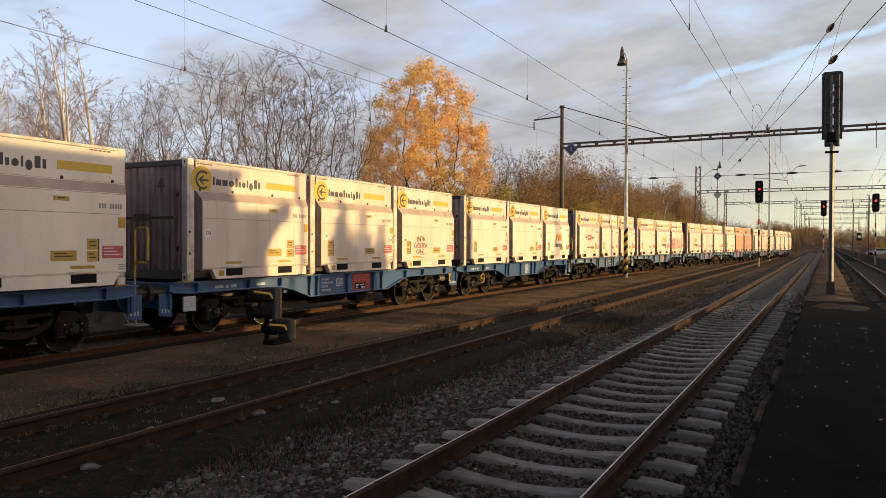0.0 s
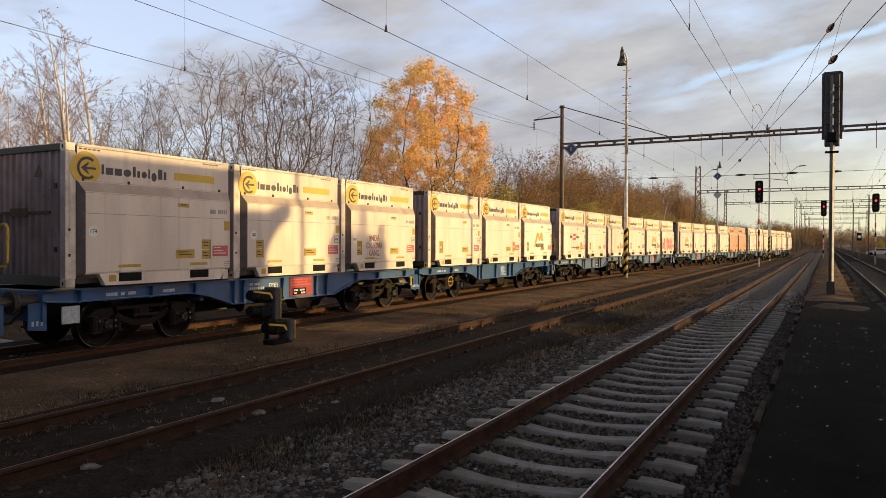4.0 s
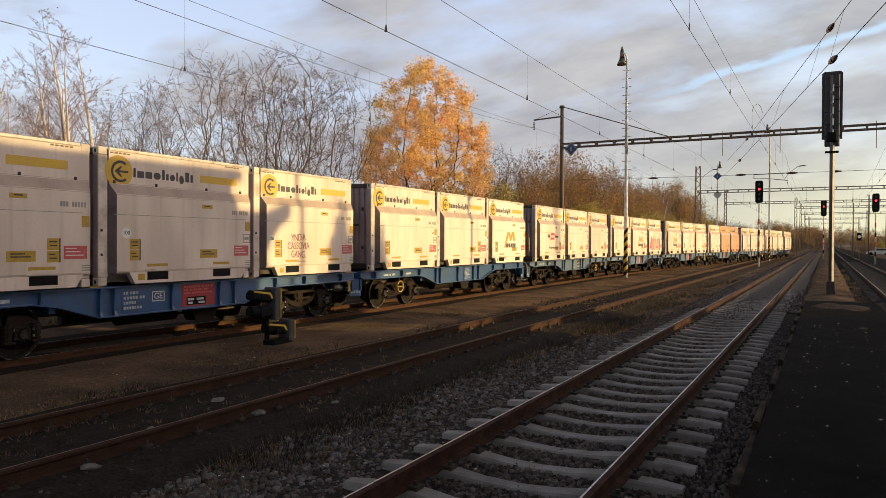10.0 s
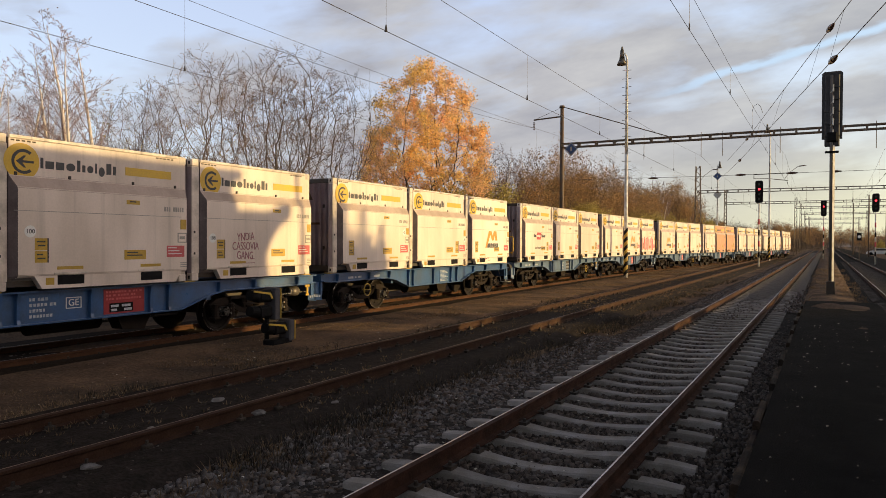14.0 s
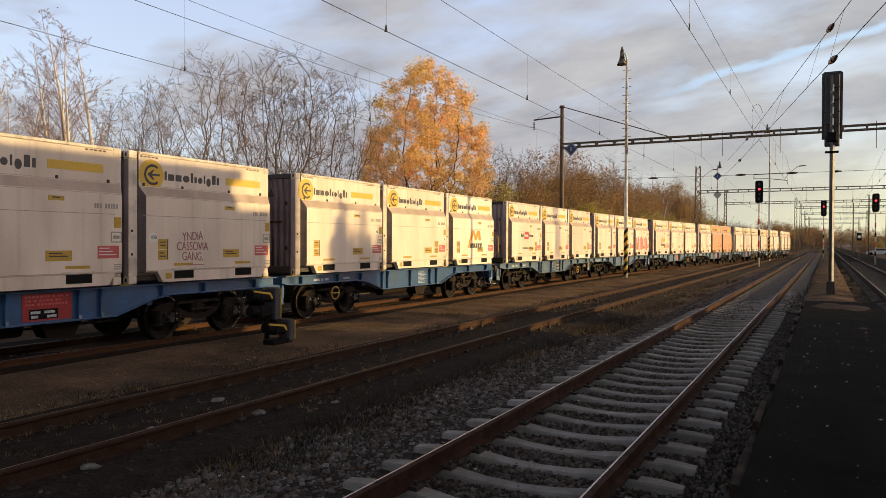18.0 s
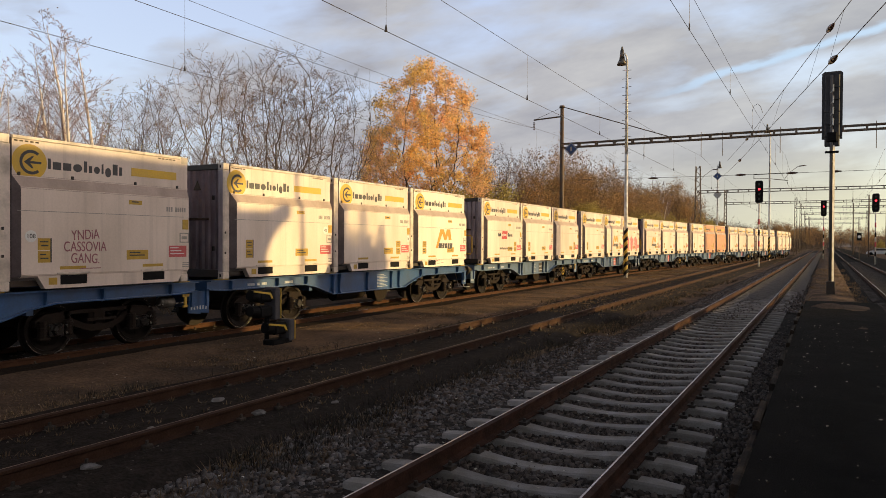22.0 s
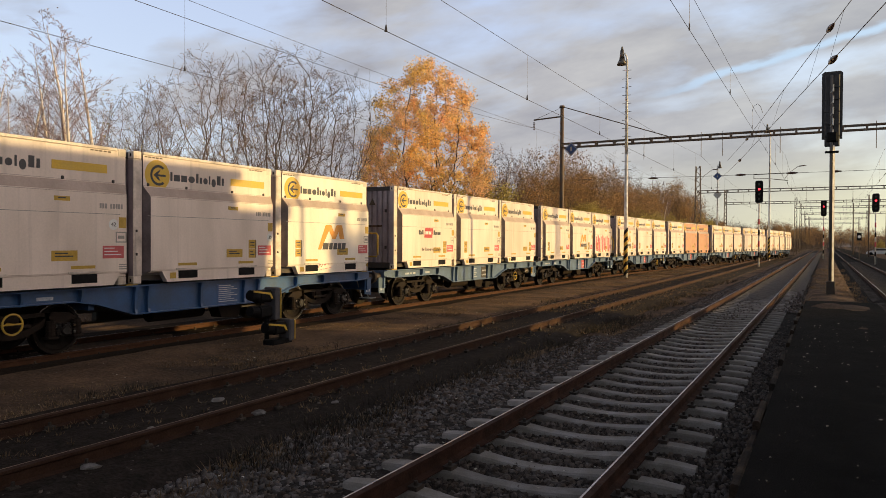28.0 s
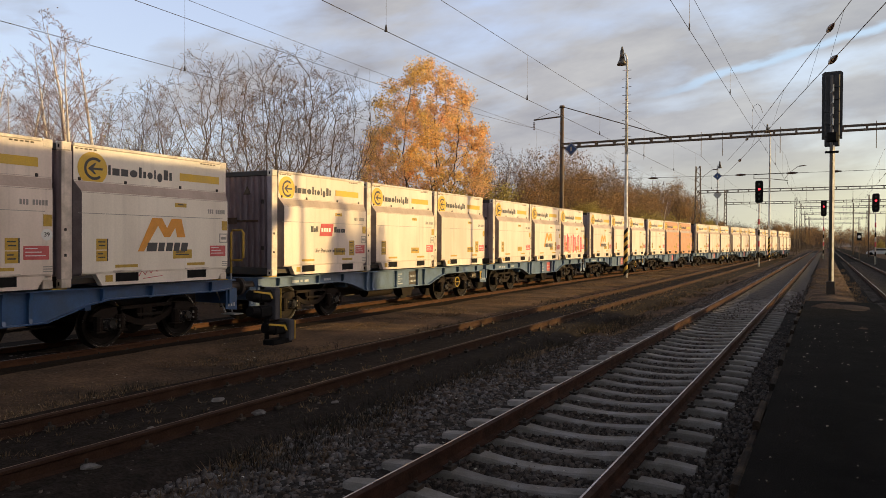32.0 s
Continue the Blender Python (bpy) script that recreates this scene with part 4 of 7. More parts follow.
def framed_label(c):
    bm = bmesh.new()
    for y0, y1, z0, z1 in ((3.55, 3.78, 0.80, 0.82), (3.55, 3.78, 0.98, 1.0), (3.55, 3.57, 0.82, 0.98), (3.76, 3.78, 0.82, 0.98), (3.6, 3.73, 0.87, 0.93)):
        box(bm, 1.335, 1.3465, y0, y1, z0, z1)
    part("framed_label", bm, M_FADED, c)


def peaks_emblem(c):
    """Two orange peaks over a row of dark blocks."""
    bm = bmesh.new()
    outline = [(1.46, 0.63), (1.79, 1.28), (2.03, 1.28), (2.15, 1.09), (2.26, 1.28), (2.51, 1.28), (2.61, 0.91), (2.40, 0.91), (2.35, 1.10), (2.22, 0.91), (2.08, 0.91), (1.93, 1.13), (1.60, 0.63)]
    bm.faces.new([bm.verts.new((1.3465, u, v)) for u, v in outline])
    bmesh.ops.triangulate(bm, faces=bm.faces[:])
    part("peaks_emblem", bm, M_ORANGE, c)
    bm = bmesh.new()
    for y, wd in ((1.66, 0.23), (1.93, 0.14), (2.12, 0.15), (2.31, 0.14), (2.49, 0.16)):
        prism(bm, [(y, 0.63), (y + wd, 0.63), (y + wd + 0.03, 0.80), (y + 0.03, 0.80)], "x", 1.34, 1.348)
    tagged(part("maker_band", bm, M_LETTER, c), kind="stuff")


def scribble(c, y, z):
    """A small magenta scrawl."""
    bm = bmesh.new()
    pts = [(1.33, y + 0.07 * k, z + (0.05 if k % 2 else -0.04) + 0.012 * k) for k in range(9)]
    tube(bm, pts, 0.008, 4)
    tube(bm, [(1.33, y + 0.1, z - 0.09), (1.33, y + 0.55, z - 0.05)], 0.006, 4)
    part("scribble", bm, M_SPRAYRED, c, "thin magenta spray scrawl")


def group_emblem(c):
    """A slanted red field among dark blocks, with a line of writing below."""
    bm = bmesh.new()
    bm.faces.new([bm.verts.new((1.3465, u, v)) for u, v in ((1.66, 0.98), (2.2, 0.98), (2.27, 1.30), (1.73, 1.30))])
    part("red_field", bm, M_RED, c)
    bm = bmesh.new()
    for y, wd, h in ((1.32, 0.1, 0.15), (1.44, 0.07, 0.1), (1.53, 0.03, 0.15), (1.58, 0.03, 0.15), (2.3, 0.1, 0.15), (2.42, 0.05, 0.1), (2.49, 0.08, 0.1), (2.6, 0.08, 0.1), (2.7, 0.08, 0.1)):
        box(bm, 1.34, 1.3475, y, y + wd, 1.08, 1.08 + h)
    tagged(part("name_band", bm, M_LETTER, c), kind="stuff")
    bm = bmesh.new()
    for y, wd in ((1.74, 0.08), (1.85, 0.07), (1.95, 0.08), (2.06, 0.07)):
        box(bm, 1.34, 1.3485, y, y + wd, 1.09, 1.19)
    tagged(part("field_print", bm, M_WHITE, c), kind="stuff")
    side_writing(c, "Ihr Partner in Europa", 0.15, 2.15, 0.60, M_GREYFILM, "slogan")


def spray_blocks(c):
    """A row of broad pinkish red spray bars."""
    for k in range(9):
        bm = bmesh.new()
        y0, y1 = 0.42 + 0.33 * k, 0.42 + 0.33 * k + 0.17 + 0.05 * math.sin(k * 1.7)
        z0, z1 = 0.37 + 0.05 * math.sin(k * 2.9), 1.22 + 0.07 * math.sin(k * 2.1)
        lean = 0.05 * math.sin(k * 2.3)
        prism(bm, [(y0, z0), (y1, z0 + 0.02), (y1 + lean, z1 - 0.02), (y0 + lean, z1)], "x", 1.335, 1.347)
        part("spray_bar", bm, M_SPRAYRED, c)


# ---- wagons ----
def wagon_base(paint):
    wg = thing("container_wagon", "blue flat wagon with fish-bellied side beams on two bogies", "freight wagon", "wagons of the train")
    d = DECK_L
    prof = [(-0.33, 1.17), (-0.33, 0.96), (0.1, 0.925), (2.85, 0.925), (3.3, 0.85), (4.1, 0.60), (d - 4.1, 0.60), (d - 3.3, 0.85), (d - 2.85, 0.925), (d - 0.1, 0.925), (d + 0.33, 0.96), (d + 0.33, 1.17)]
    for s in (1, -1):
        bm = bmesh.new()
        prism(bm, prof, "x", *sorted((s * 1.06, s * 1.085)))
        prism(bm, [(-0.33, 1.17), (-0.33, 1.145), (d + 0.33, 1.145), (d + 0.33, 1.17)], "x", *sorted((s * 0.95, s * 1.20)))
        low = prof[1:-1]
        for (ya, za), (yb, zb) in zip(low, low[1:]):
            prism(bm, [(ya, za), (yb, zb), (yb, zb + 0.022), (ya, za + 0.022)], "x", *sorted((s * 0.95, s * 1.185)))
        part("side_beam", bm, paint, wg)
    bm = bmesh.new()
    prism(bm, [(1.085, 1.145), (1.185, 1.145), (1.175, 1.0), (1.14, 0.92), (1.085, 0.9)], "y", -0.022, 0.022)
    rib_s = bpy.data.meshes.new("rib")
    bm.to_mesh(rib_s)
    bm.free()
    rib_s.materials.append(paint)
    bm = bmesh.new()
    prism(bm, [(1.085, 1.145), (1.185, 1.145), (1.16, 1.0), (1.15, 0.7), (1.175, 0.622), (1.085, 0.622)], "y", -0.03, 0.03)
    rib_l = bpy.data.meshes.new("rib")
    bm.to_mesh(rib_l)
    bm.free()
    rib_l.materials.append(paint)
    for y in (0.35, 1.9, 3.0, d - 3.0, d - 1.9, d - 0.35):
        share("rib", rib_s, wg, pose(0, y, 0))
    for y in (4.15, 4.45, 5.8, 7.1, 7.55):
        share("rib", rib_l, wg, pose(0, y, 0))
    for y in (-0.33, d + 0.25):
        bm = bmesh.new()
        box(bm, -1.08, 1.08, y, y + 0.08, 0.62, 1.165, 0.01)
        part("end_beam", bm, paint, wg)
    for y in (3.2, 5.9, d - 3.3):
        bm = bmesh.new()
        box(bm, -1.05, 1.05, y, y + 0.12, 0.75, 1.13)
        part("cross_beam", bm, paint, wg)
    bm = bmesh.new()
    box(bm, -0.3, 0.3, 0.0, d, 0.62, 1.1, 0.02)
    part("centre_sill", bm, M_DARKSTEEL, wg)
    bm = bmesh.new()
    box(bm, -0.55, -0.35, 4.4, 6.2, 0.32, 0.62, 0.03)
    part("equipment_box", bm, M_DARKSTEEL, wg)
    bm = bmesh.new()
    rod(bm, (0.45, 5.0, 0.5), (0.45, 6.4, 0.5), 0.17, 0.17, 12)
    part("air_tank", bm, M_BOGIE, wg)
    bm = bmesh.new()
    rod(bm, (0.2, 3.4, 0.42), (0.2, 8.6, 0.42), 0.025, 0.025, 6)
    part("brake_rod", bm, M_DARKSTEEL, wg)
    bm = bmesh.new()
    prism(bm, [(6.55, 0.62), (6.7, 0.3), (7.2, 0.26), (7.4, 0.62)], "x", 0.5, 0.82)
    part("brake_box", bm, M_BOGIE, wg)
    for y in (-0.02, BOX_L + 0.07, 2 * BOX_L + BOX_G + 0.06, d - 0.14):
        bm = bmesh.new()
        box(bm, 1.0, 1.2, y - 0.06, y + 0.22, 1.17, 1.192, 0.004)
        part("container_seat", bm, M_YLABEL, wg, "worn yellow seat plates")
    # end plates with lashing marks
    for y in (-0.55, d + 0.2):
        bm = bmesh.new()
        prism(bm, [(y, 0.95), (y, 0.5), (y + 0.33, 0.46), (y + 0.33, 0.95)], "x", 1.0, 1.03)
        part("end_plate", bm, paint, wg)
        bm = bmesh.new()
        for k in range(3):
            box(bm, 1.025, 1.034, y + 0.06 + 0.08 * k, y + 0.1 + 0.08 * k, 0.56, 0.64)
        tagged(part("end_plate_print", bm, M_PRINT, wg), kind="stuff")
    # beam inscriptions
    bm = bmesh.new()
    for k, (y0, y1) in enumerate(((0.9, 1.15), (1.22, 1.3), (1.38, 1.55), (2.2, 2.5))):
        box(bm, 1.08, 1.0895, y0, y1, 0.99, 1.05)
    tagged(part("beam_print", bm, M_PRINT, wg), kind="stuff")
    for y in (1.85, d - 1.85):
        bogie(wg, y)
    return wg


def bogie(wg, yc):
    bm = bmesh.new()
    for s in (1, -1):
        x0, x1 = sorted((s * 0.85, s * 0.94))
        # straight top bar, sagging lower bar and the horns over the axle boxes
        sag = [(-0.68, 0.72), (-0.5, 0.60), (-0.3, 0.515), (-0.12, 0.475), (0.12, 0.475), (0.3, 0.515), (0.5, 0.60), (0.68, 0.72)]
        prism(bm, [(yc + u, v) for u, v in sag] + [(yc + u, v - 0.12) for u, v in sag[::-1]], "x", x0, x1)
        prism(bm, [(yc - 0.7, 0.70), (yc + 0.7, 0.70), (yc + 0.7, 0.765), (yc - 0.7, 0.765)], "x", x0, x1)
        for e in (-1, 1):
            prism(bm, [(yc + e * 0.6, 0.58), (yc + e * 1.2, 0.54), (yc + e * 1.24, 0.62), (yc + e * 1.05, 0.74), (yc + e * 0.6, 0.77)], "x", x0, x1)
        box(bm, *sorted((s * 0.86, s * 0.93)), yc - 0.09, yc + 0.09, 0.46, 0.72)
        box(bm, *sorted((s * 0.98, s * 1.03)), yc - 0.3, yc + 0.3, 0.55, 0.6)
    box(bm, -0.9, 0.9, yc - 0.18, yc + 0.18, 0.42, 0.72, 0.03)
    for e in (-1.2, 1.2):
        box(bm, -0.95, 0.95, yc + e - 0.04, yc + e + 0.04, 0.52, 0.62)
    for e in (-0.35, 0.35):
        rod(bm, (-0.85, yc + e, 0.38), (0.85, yc + e, 0.38), 0.035, 0.035, 6)
    b = part("bogie_frame", bm, M_BOGIE, wg)
    for e in (-0.9, 0.9):
        for s in (1, -1):
            bm = bmesh.new()
            box(bm, *sorted((s * 0.88, s * 1.06)), yc + e - 0.14, yc + e + 0.14, 0.33, 0.56, 0.03)
            rod(bm, (s * 1.05, yc + e, 0.46), (s * 1.11, yc + e, 0.46), 0.105, 0.09, 12)
            part("axle_box", bm, M_GREASE, b)
            for o in (-0.24, 0.24):
                bm = bmesh.new()
                rod(bm, (s * 1.0, yc + e + o, 0.34), (s * 1.0, yc + e + o, 0.62), 0.075, 0.075, 10)
                for k in range(4):
                    rod(bm, (s * 1.0, yc + e + o, 0.36 + 0.065 * k), (s * 1.0, yc + e + o, 0.385 + 0.065 * k), 0.09, 0.09, 10)
                box(bm, *sorted((s * 0.88, s * 1.09)), yc + e + o - 0.1, yc + e + o + 0.1, 0.30, 0.34, 0.01)
                part("spring", bm, M_BOGIE, b)
        bm = bmesh.new()
        for s in (1, -1):
            for o, z in ((0.17, 0.5), (0.17, 0.38), (-0.17, 0.5)):
                box(bm, *sorted((s * 1.05, s * 1.075)), yc + e + o - 0.02, yc + e + o + 0.02, z, z + 0.05, 0.005)
        tagged(part("bolt", bm, M_TREAD, b), kind="stuff")


def wheelset():
    bm = bmesh.new()
    rod(bm, (-1.0, 0, 0), (1.0, 0, 0), 0.08, 0.08, 12)
    for s in (1, -1):
        # flange, tread, rim face, dished web and hub turned round the axle
        prof = [(0.675, 0.40), (0.675, 0.488), (0.695, 0.49), (0.705, 0.462), (0.82, 0.455), (0.826, 0.45), (0.826, 0.39), (0.80, 0.375), (0.755, 0.30), (0.765, 0.18), (0.82, 0.15), (0.86, 0.14), (0.86, 0.09)]
        rings = [[bm.verts.new((s * x, r * math.cos(2 * math.pi * i / 32), r * math.sin(2 * math.pi * i / 32))) for i in range(32)] for x, r in prof]
        for a, b in zip(rings, rings[1:]):
            for i in range(32):
                bm.faces.new((a[i], a[(i + 1) % 32], b[(i + 1) % 32], b[i]))
        bm.faces.new(rings[0])
        for k in range(6):
            a = k * math.pi / 3
            rod(bm, (s * 0.745, 0.25 * math.cos(a), 0.25 * math.sin(a)), (s * 0.772, 0.25 * math.cos(a), 0.25 * math.sin(a)), 0.04, 0.04, 8)
    bmesh.ops.recalc_face_normals(bm, faces=bm.faces[:])
    k = len(bm.faces)
    for s in (1, -1):
        ring = []
        for i in range(32):
            a = 2 * math.pi * i / 32
            ring.append([bm.verts.new((s * 0.826, r * math.cos(a), r * math.sin(a))) for r in (0.437, 0.453)])
        for i in range(32):
            a, b = ring[i], ring[(i + 1) % 32]
            bm.faces.new((a[0], a[1], b[1], b[0]))
    bm.faces.ensure_lookup_table()
    for f in bm.faces[k:]:
        f.material_index = 1
    me = bpy.data.meshes.new("wheelset")
    bm.to_mesh(me)
    bm.free()
    me.materials.append(M_WHEEL)
    me.materials.append(M_TREAD)
    return me


# ---- the train ----
WAGONS = list(range(-1, 11))
TRAIN = []      # (thing, wagon index, offset along the wagon, offset up)
WHEELS = []
base_box = container_base()
base_blue = wagon_base(M_BLUE)
base_grey = wagon_base(M_GREYBLUE)
wheel_me = wheelset()


def lines_plate(wg, y0, y1, z0, z1, back, rows, front=None):
    bm = bmesh.new()
    box(bm, 1.08, 1.0905, y0, y1, z0, z1)
    p = part("data_plate", bm, back, wg)
    bm = bmesh.new()
    step = (z1 - z0) / (rows + 0.6)
    q = random.Random(rows * 31 + int(y0 * 10))
    for k in range(rows):
        z = z0 + step * (k + 0.5)
        if rows > 6:
            box(bm, 1.085, 1.0925, y0 + 0.04, y1 - 0.04 - 0.1 * ((k * 7) % 3), z, z + step * 0.4)
            continue
        y = y0 + 0.05
        while y < y1 - 0.1 - 0.12 * (k % 2):
            w = q.choice((0.035, 0.045, 0.05))
            box(bm, 1.085, 1.0925, y, y + w, z, z + min(0.06, step * 0.55))
            y += w + q.choice((0.018, 0.018, 0.018, 0.05))
    tagged(part("data_line", bm, front or M_PRINT, p), kind="stuff")


def wheel_ring(wg, y, z):
    bm = bmesh.new()
    pts = [(1.16, y + 0.17 * math.cos(a), z + 0.17 * math.sin(a)) for a in [2 * math.pi * i / 20 for i in range(21)]]
    tube(bm, pts, 0.018, 6)
    rod(bm, (1.16, y - 0.16, z), (1.16, y + 0.16, z), 0.014, 0.014, 6)
    rod(bm, (1.0, y, z), (1.16, y, z), 0.02, 0.02, 6)
    part("brake_wheel", bm, M_YLABEL, wg, "yellow hand brake wheel")


def end_rail(wg):
    """The shunter's yellow rail and step at the outer end of a pair."""
    y = DECK_L + 0.42
    bm = bmesh.new()
    pts = [(0.96, y, 1.3), (0.96, y, 2.22), (1.0, y, 2.28), (1.28, y, 2.28), (1.33, y, 2.22), (1.33, y, 1.66), (1.28, y, 1.6), (0.97, y, 1.6)]
    tube(bm, pts, 0.026, 8)
    part("hand_rail", bm, M_YLABEL, wg, "yellow tubular hand rail")
    bm = bmesh.new()
    tube(bm, [(0.96, y, 1.3), (0.98, y, 0.45), (1.0, y + 0.02, 0.38)], 0.02, 6)
    box(bm, 0.75, 1.15, y - 0.1, y + 0.2, 0.36, 0.385, 0.005)
    rod(bm, (0.78, y, 0.4), (0.78, y - 0.3, 0.95), 0.018, 0.018, 6)
    part("step", bm, M_GALV, wg, "bare metal step and stanchion")


def buffers(wg, y, s):
    for x in (-0.875, 0.875):
        bm = bmesh.new()
        rod(bm, (x, y, 0.98), (x, y + s * 0.42, 0.98), 0.11, 0.1, 12)
        rod(bm, (x, y + s * 0.42, 0.98), (x, y + s * 0.46, 0.98), 0.2, 0.21, 16)
        part("buffer", bm, M_DARKSTEEL, wg)
    bm = bmesh.new()
    rod(bm, (0, y, 0.95), (0, y + s * 0.6, 0.9), 0.05, 0.05, 8)
    part("draw_hook", bm, M_DARKSTEEL, wg)
    bm = bmesh.new()
    tube(bm, [(0.5, y, 0.85), (0.5, y + s * 0.25, 0.6), (0.45, y + s * 0.55, 0.55)], 0.03, 6)
    part("air_hose", bm, M_DARKSTEEL, wg)


# how far the printing sits off its usual place along the box
PRINT_SHIFT = {(0, 0): -0.17, (0, 1): -0.12, (0, 2): -0.04, (1, 0): -0.15, (1, 1): 0.0, (1, 2): 0.04}
LEFT_TALL = ((0, 1), (0, 2), (1, 0), (1, 2), (2, 1), (3, 0), (3, 2), (4, 1), (5, 0))
for j in WAGONS:
    # wagons from j = 2 on take the greyer blue
    base = base_blue if j < 2 else base_grey
    wg = copy_thing(base, wagon_pose(j, 0))
    for y in AXLES:
        WHEELS.append((share("wheelset", wheel_me, wg, pose(0, y, 0.46)), y))
    if j % 2:
        end_rail(wg)
        buffers(wg, DECK_L + 0.28, 1)
    else:
        buffers(wg, -0.28, -1)
        bm = bmesh.new()
        box(bm, 1.1, 1.14, DECK_L - 0.05, DECK_L + 0.13, 0.86, 0.92, 0.008)
        box(bm, 1.1, 1.14, DECK_L + 0.0, DECK_L + 0.07, 0.68, 0.9, 0.008)
        box(bm, 1.1, 1.14, DECK_L - 0.03, DECK_L + 0.1, 0.64, 0.69, 0.008)
        part("cock_handle", bm, M_YLABEL, wg, "yellow brake cock handle")
        if j == 0:
            bm = bmesh.new()
            box(bm, 1.06, 1.1, 0.02, 0.36, 0.55, 0.86, 0.005)
            part("white_plate", bm, M_PRINT, wg, "white data plate")
    if j % 2 == 0:
        bm = bmesh.new()
        rod(bm, (0.92, DECK_L - 0.45, 0.76), (0.92, DECK_L - 0.15, 0.76), 0.12, 0.12, 16)
        rod(bm, (0.92, DECK_L - 0.48, 0.76), (0.92, DECK_L - 0.45, 0.76), 0.08, 0.12, 16)
        part("air_reservoir", bm, M_BELL, wg, "small bare metal air reservoir", smooth=True)
        bm = bmesh.new()
        rod(bm, (1.02, DECK_L - 0.8, 0.72), (1.02, DECK_L + 0.3, 0.74), 0.014, 0.014, 6)
        part("cock_rod", bm, M_TREAD, wg, "thin bare metal rod")
    if j in (0, -1):
        lines_plate(wg, 4.62, 5.2, 0.66, 1.1, M_BLUE, 4)
        lines_plate(wg, 6.08, 6.98, 0.88, 1.12, M_PLATERED, 3, M_PINK)
        bm = bmesh.new()
        box(bm, 1.08, 1.0905, 6.08, 6.98, 0.65, 0.879)
        low_plate = part("data_plate", bm, M_PLATERED, wg)
        bm = bmesh.new()
        box(bm, 1.085, 1.0925, 6.2, 6.72, 0.68, 0.85)
        part("dark_field", bm, M_BLACK, low_plate)
        bm = bmesh.new()
        for y0, y1, z in ((6.23, 6.4, 0.775), (6.47, 6.66, 0.775), (6.24, 6.36, 0.70), (6.52, 6.69, 0.70)):
            box(bm, 1.088, 1.0945, y0, y1, z, z + 0.045)
        tagged(part("data_line", bm, M_PRINT, low_plate), kind="stuff")
        bm = bmesh.new()
        for y0, y1, z0, z1 in ((5.33, 5.63, 0.82, 0.835), (5.33, 5.63, 1.005, 1.02), (5.33, 5.345, 0.82, 1.02), (5.615, 5.63, 0.82, 1.02)):
            box(bm, 1.08, 1.0905, y0, y1, z0, z1)
        part("frame_mark", bm, M_WHITE, wg)
        me = bars_text("GE", 0.17)
        me.materials.append(M_WHITE)
        share("writing", me, wg, Matrix.Translation((1.088, 5.48, 0.92)) @ Matrix.Rotation(radians(90), 4, "Z") @ Matrix.Rotation(radians(90), 4, "X"))
    elif j == 1:
        lines_plate(wg, 6.3, 6.95, 0.66, 1.08, M_BLUE, 9)
        wheel_ring(wg, 1.75, 0.64)
    else:
        lines_plate(wg, 5.7, 6.3, 0.66, 1.08, M_GREYBLUE, 5)
        lines_plate(wg, 6.62, 7.2, 0.66, 1.08, M_DARKSTEEL if j == 2 else M_PINK, 2)
        if j % 2 == 0:
            wheel_ring(wg, 9.9, 0.6)
    if j == 2:
        tagged(wg, "pale grey-blue flat wagon with dark data plates")
    elif j > 2:
        tagged(wg, "grey-blue flat wagon far down the train")
    elif j == 1:
        tagged(wg, "blue flat wagon with a yellow hand brake wheel")
    TRAIN.append((wg, j, 0.0, 0.0))
    for k in range(3):
        off = k * (BOX_L + BOX_G)
        c = copy_thing(base_box, wagon_pose(j, 0) @ pose(0, off, 1.194))
        TRAIN.append((c, j, off, 1.194))
        if j == -1 or (j, k) == (1, 2):
            for ch in c.children:
                if ch.name.startswith(("side_panel", "skirt")):
                    ch.data = ch.data.copy()
                    ch.data.materials[0] = M_CREAMCLEAN
        for ch in c.children:
            if ch.name.startswith(("roundel", "emblem", "name_band", "stripe")):
                ch.location.y += PRINT_SHIFT.get((j, k), -0.03)
        tall_sticker(c, 0.58 if (j, k) in LEFT_TALL else 2.98)
        if (j, k) == (0, 0):
            disc_number(c, 0.45, 1.0, "174")
        elif (j, k) == (0, 1):
            disc_number(c, 0.5, 0.98, "100")
            framed_label(c)
        elif (j, k) == (0, 2):
            disc_number(c, 0.46, 0.9, "108")
            framed_label(c)
            for n, line in enumerate(("YNDiA", "CASSOVIA", "GANG.")):
                side_writing(c, line, 0.25, 1.45, 0.93 - 0.21 * n, M_SPRAY, "spray_writing", 0.72, (4, 0, -2)[n])
            bm = bmesh.new()
            box(bm, 1.34, 1.3478, 1.35, 1.75, 0.335, 0.35)
            part("spray_line", bm, M_SPRAY, c)
            tagged(c, "cream container with purple spray-painted writing")
        elif (j, k) == (1, 0):
            disc_number(c, 3.5, 1.13, "42")
            framed_label(c)
        elif (j, k) == (1, 1):
            disc_number(c, 3.68, 0.93, "39")
        elif (j, k) == (1, 2):
            peaks_emblem(c)
            scribble(c, 1.5, 0.2)
            framed_label(c)
            tagged(c, "cream container with an orange peaked emblem")
        elif (j, k) == (2, 0):
            group_emblem(c)
            framed_label(c)
            tagged(c, "cream container with a slanted red emblem")
        elif (j, k) == (3, 2):
            spray_blocks(c)
            tagged(c, "cream container covered with red spray painting")
        elif (j, k) in ((3, 1), (4, 0)):
            peaks_emblem(c)
            tagged(c, "cream container with an orange peaked emblem")
        elif (j, k) in ((5, 1), (5, 2)):
            for ch in c.children:
                if ch.name.startswith(("side_panel", "skirt")):
                    ch.data = ch.data.copy()
                    ch.data.materials[0] = M_ORANGEBOX
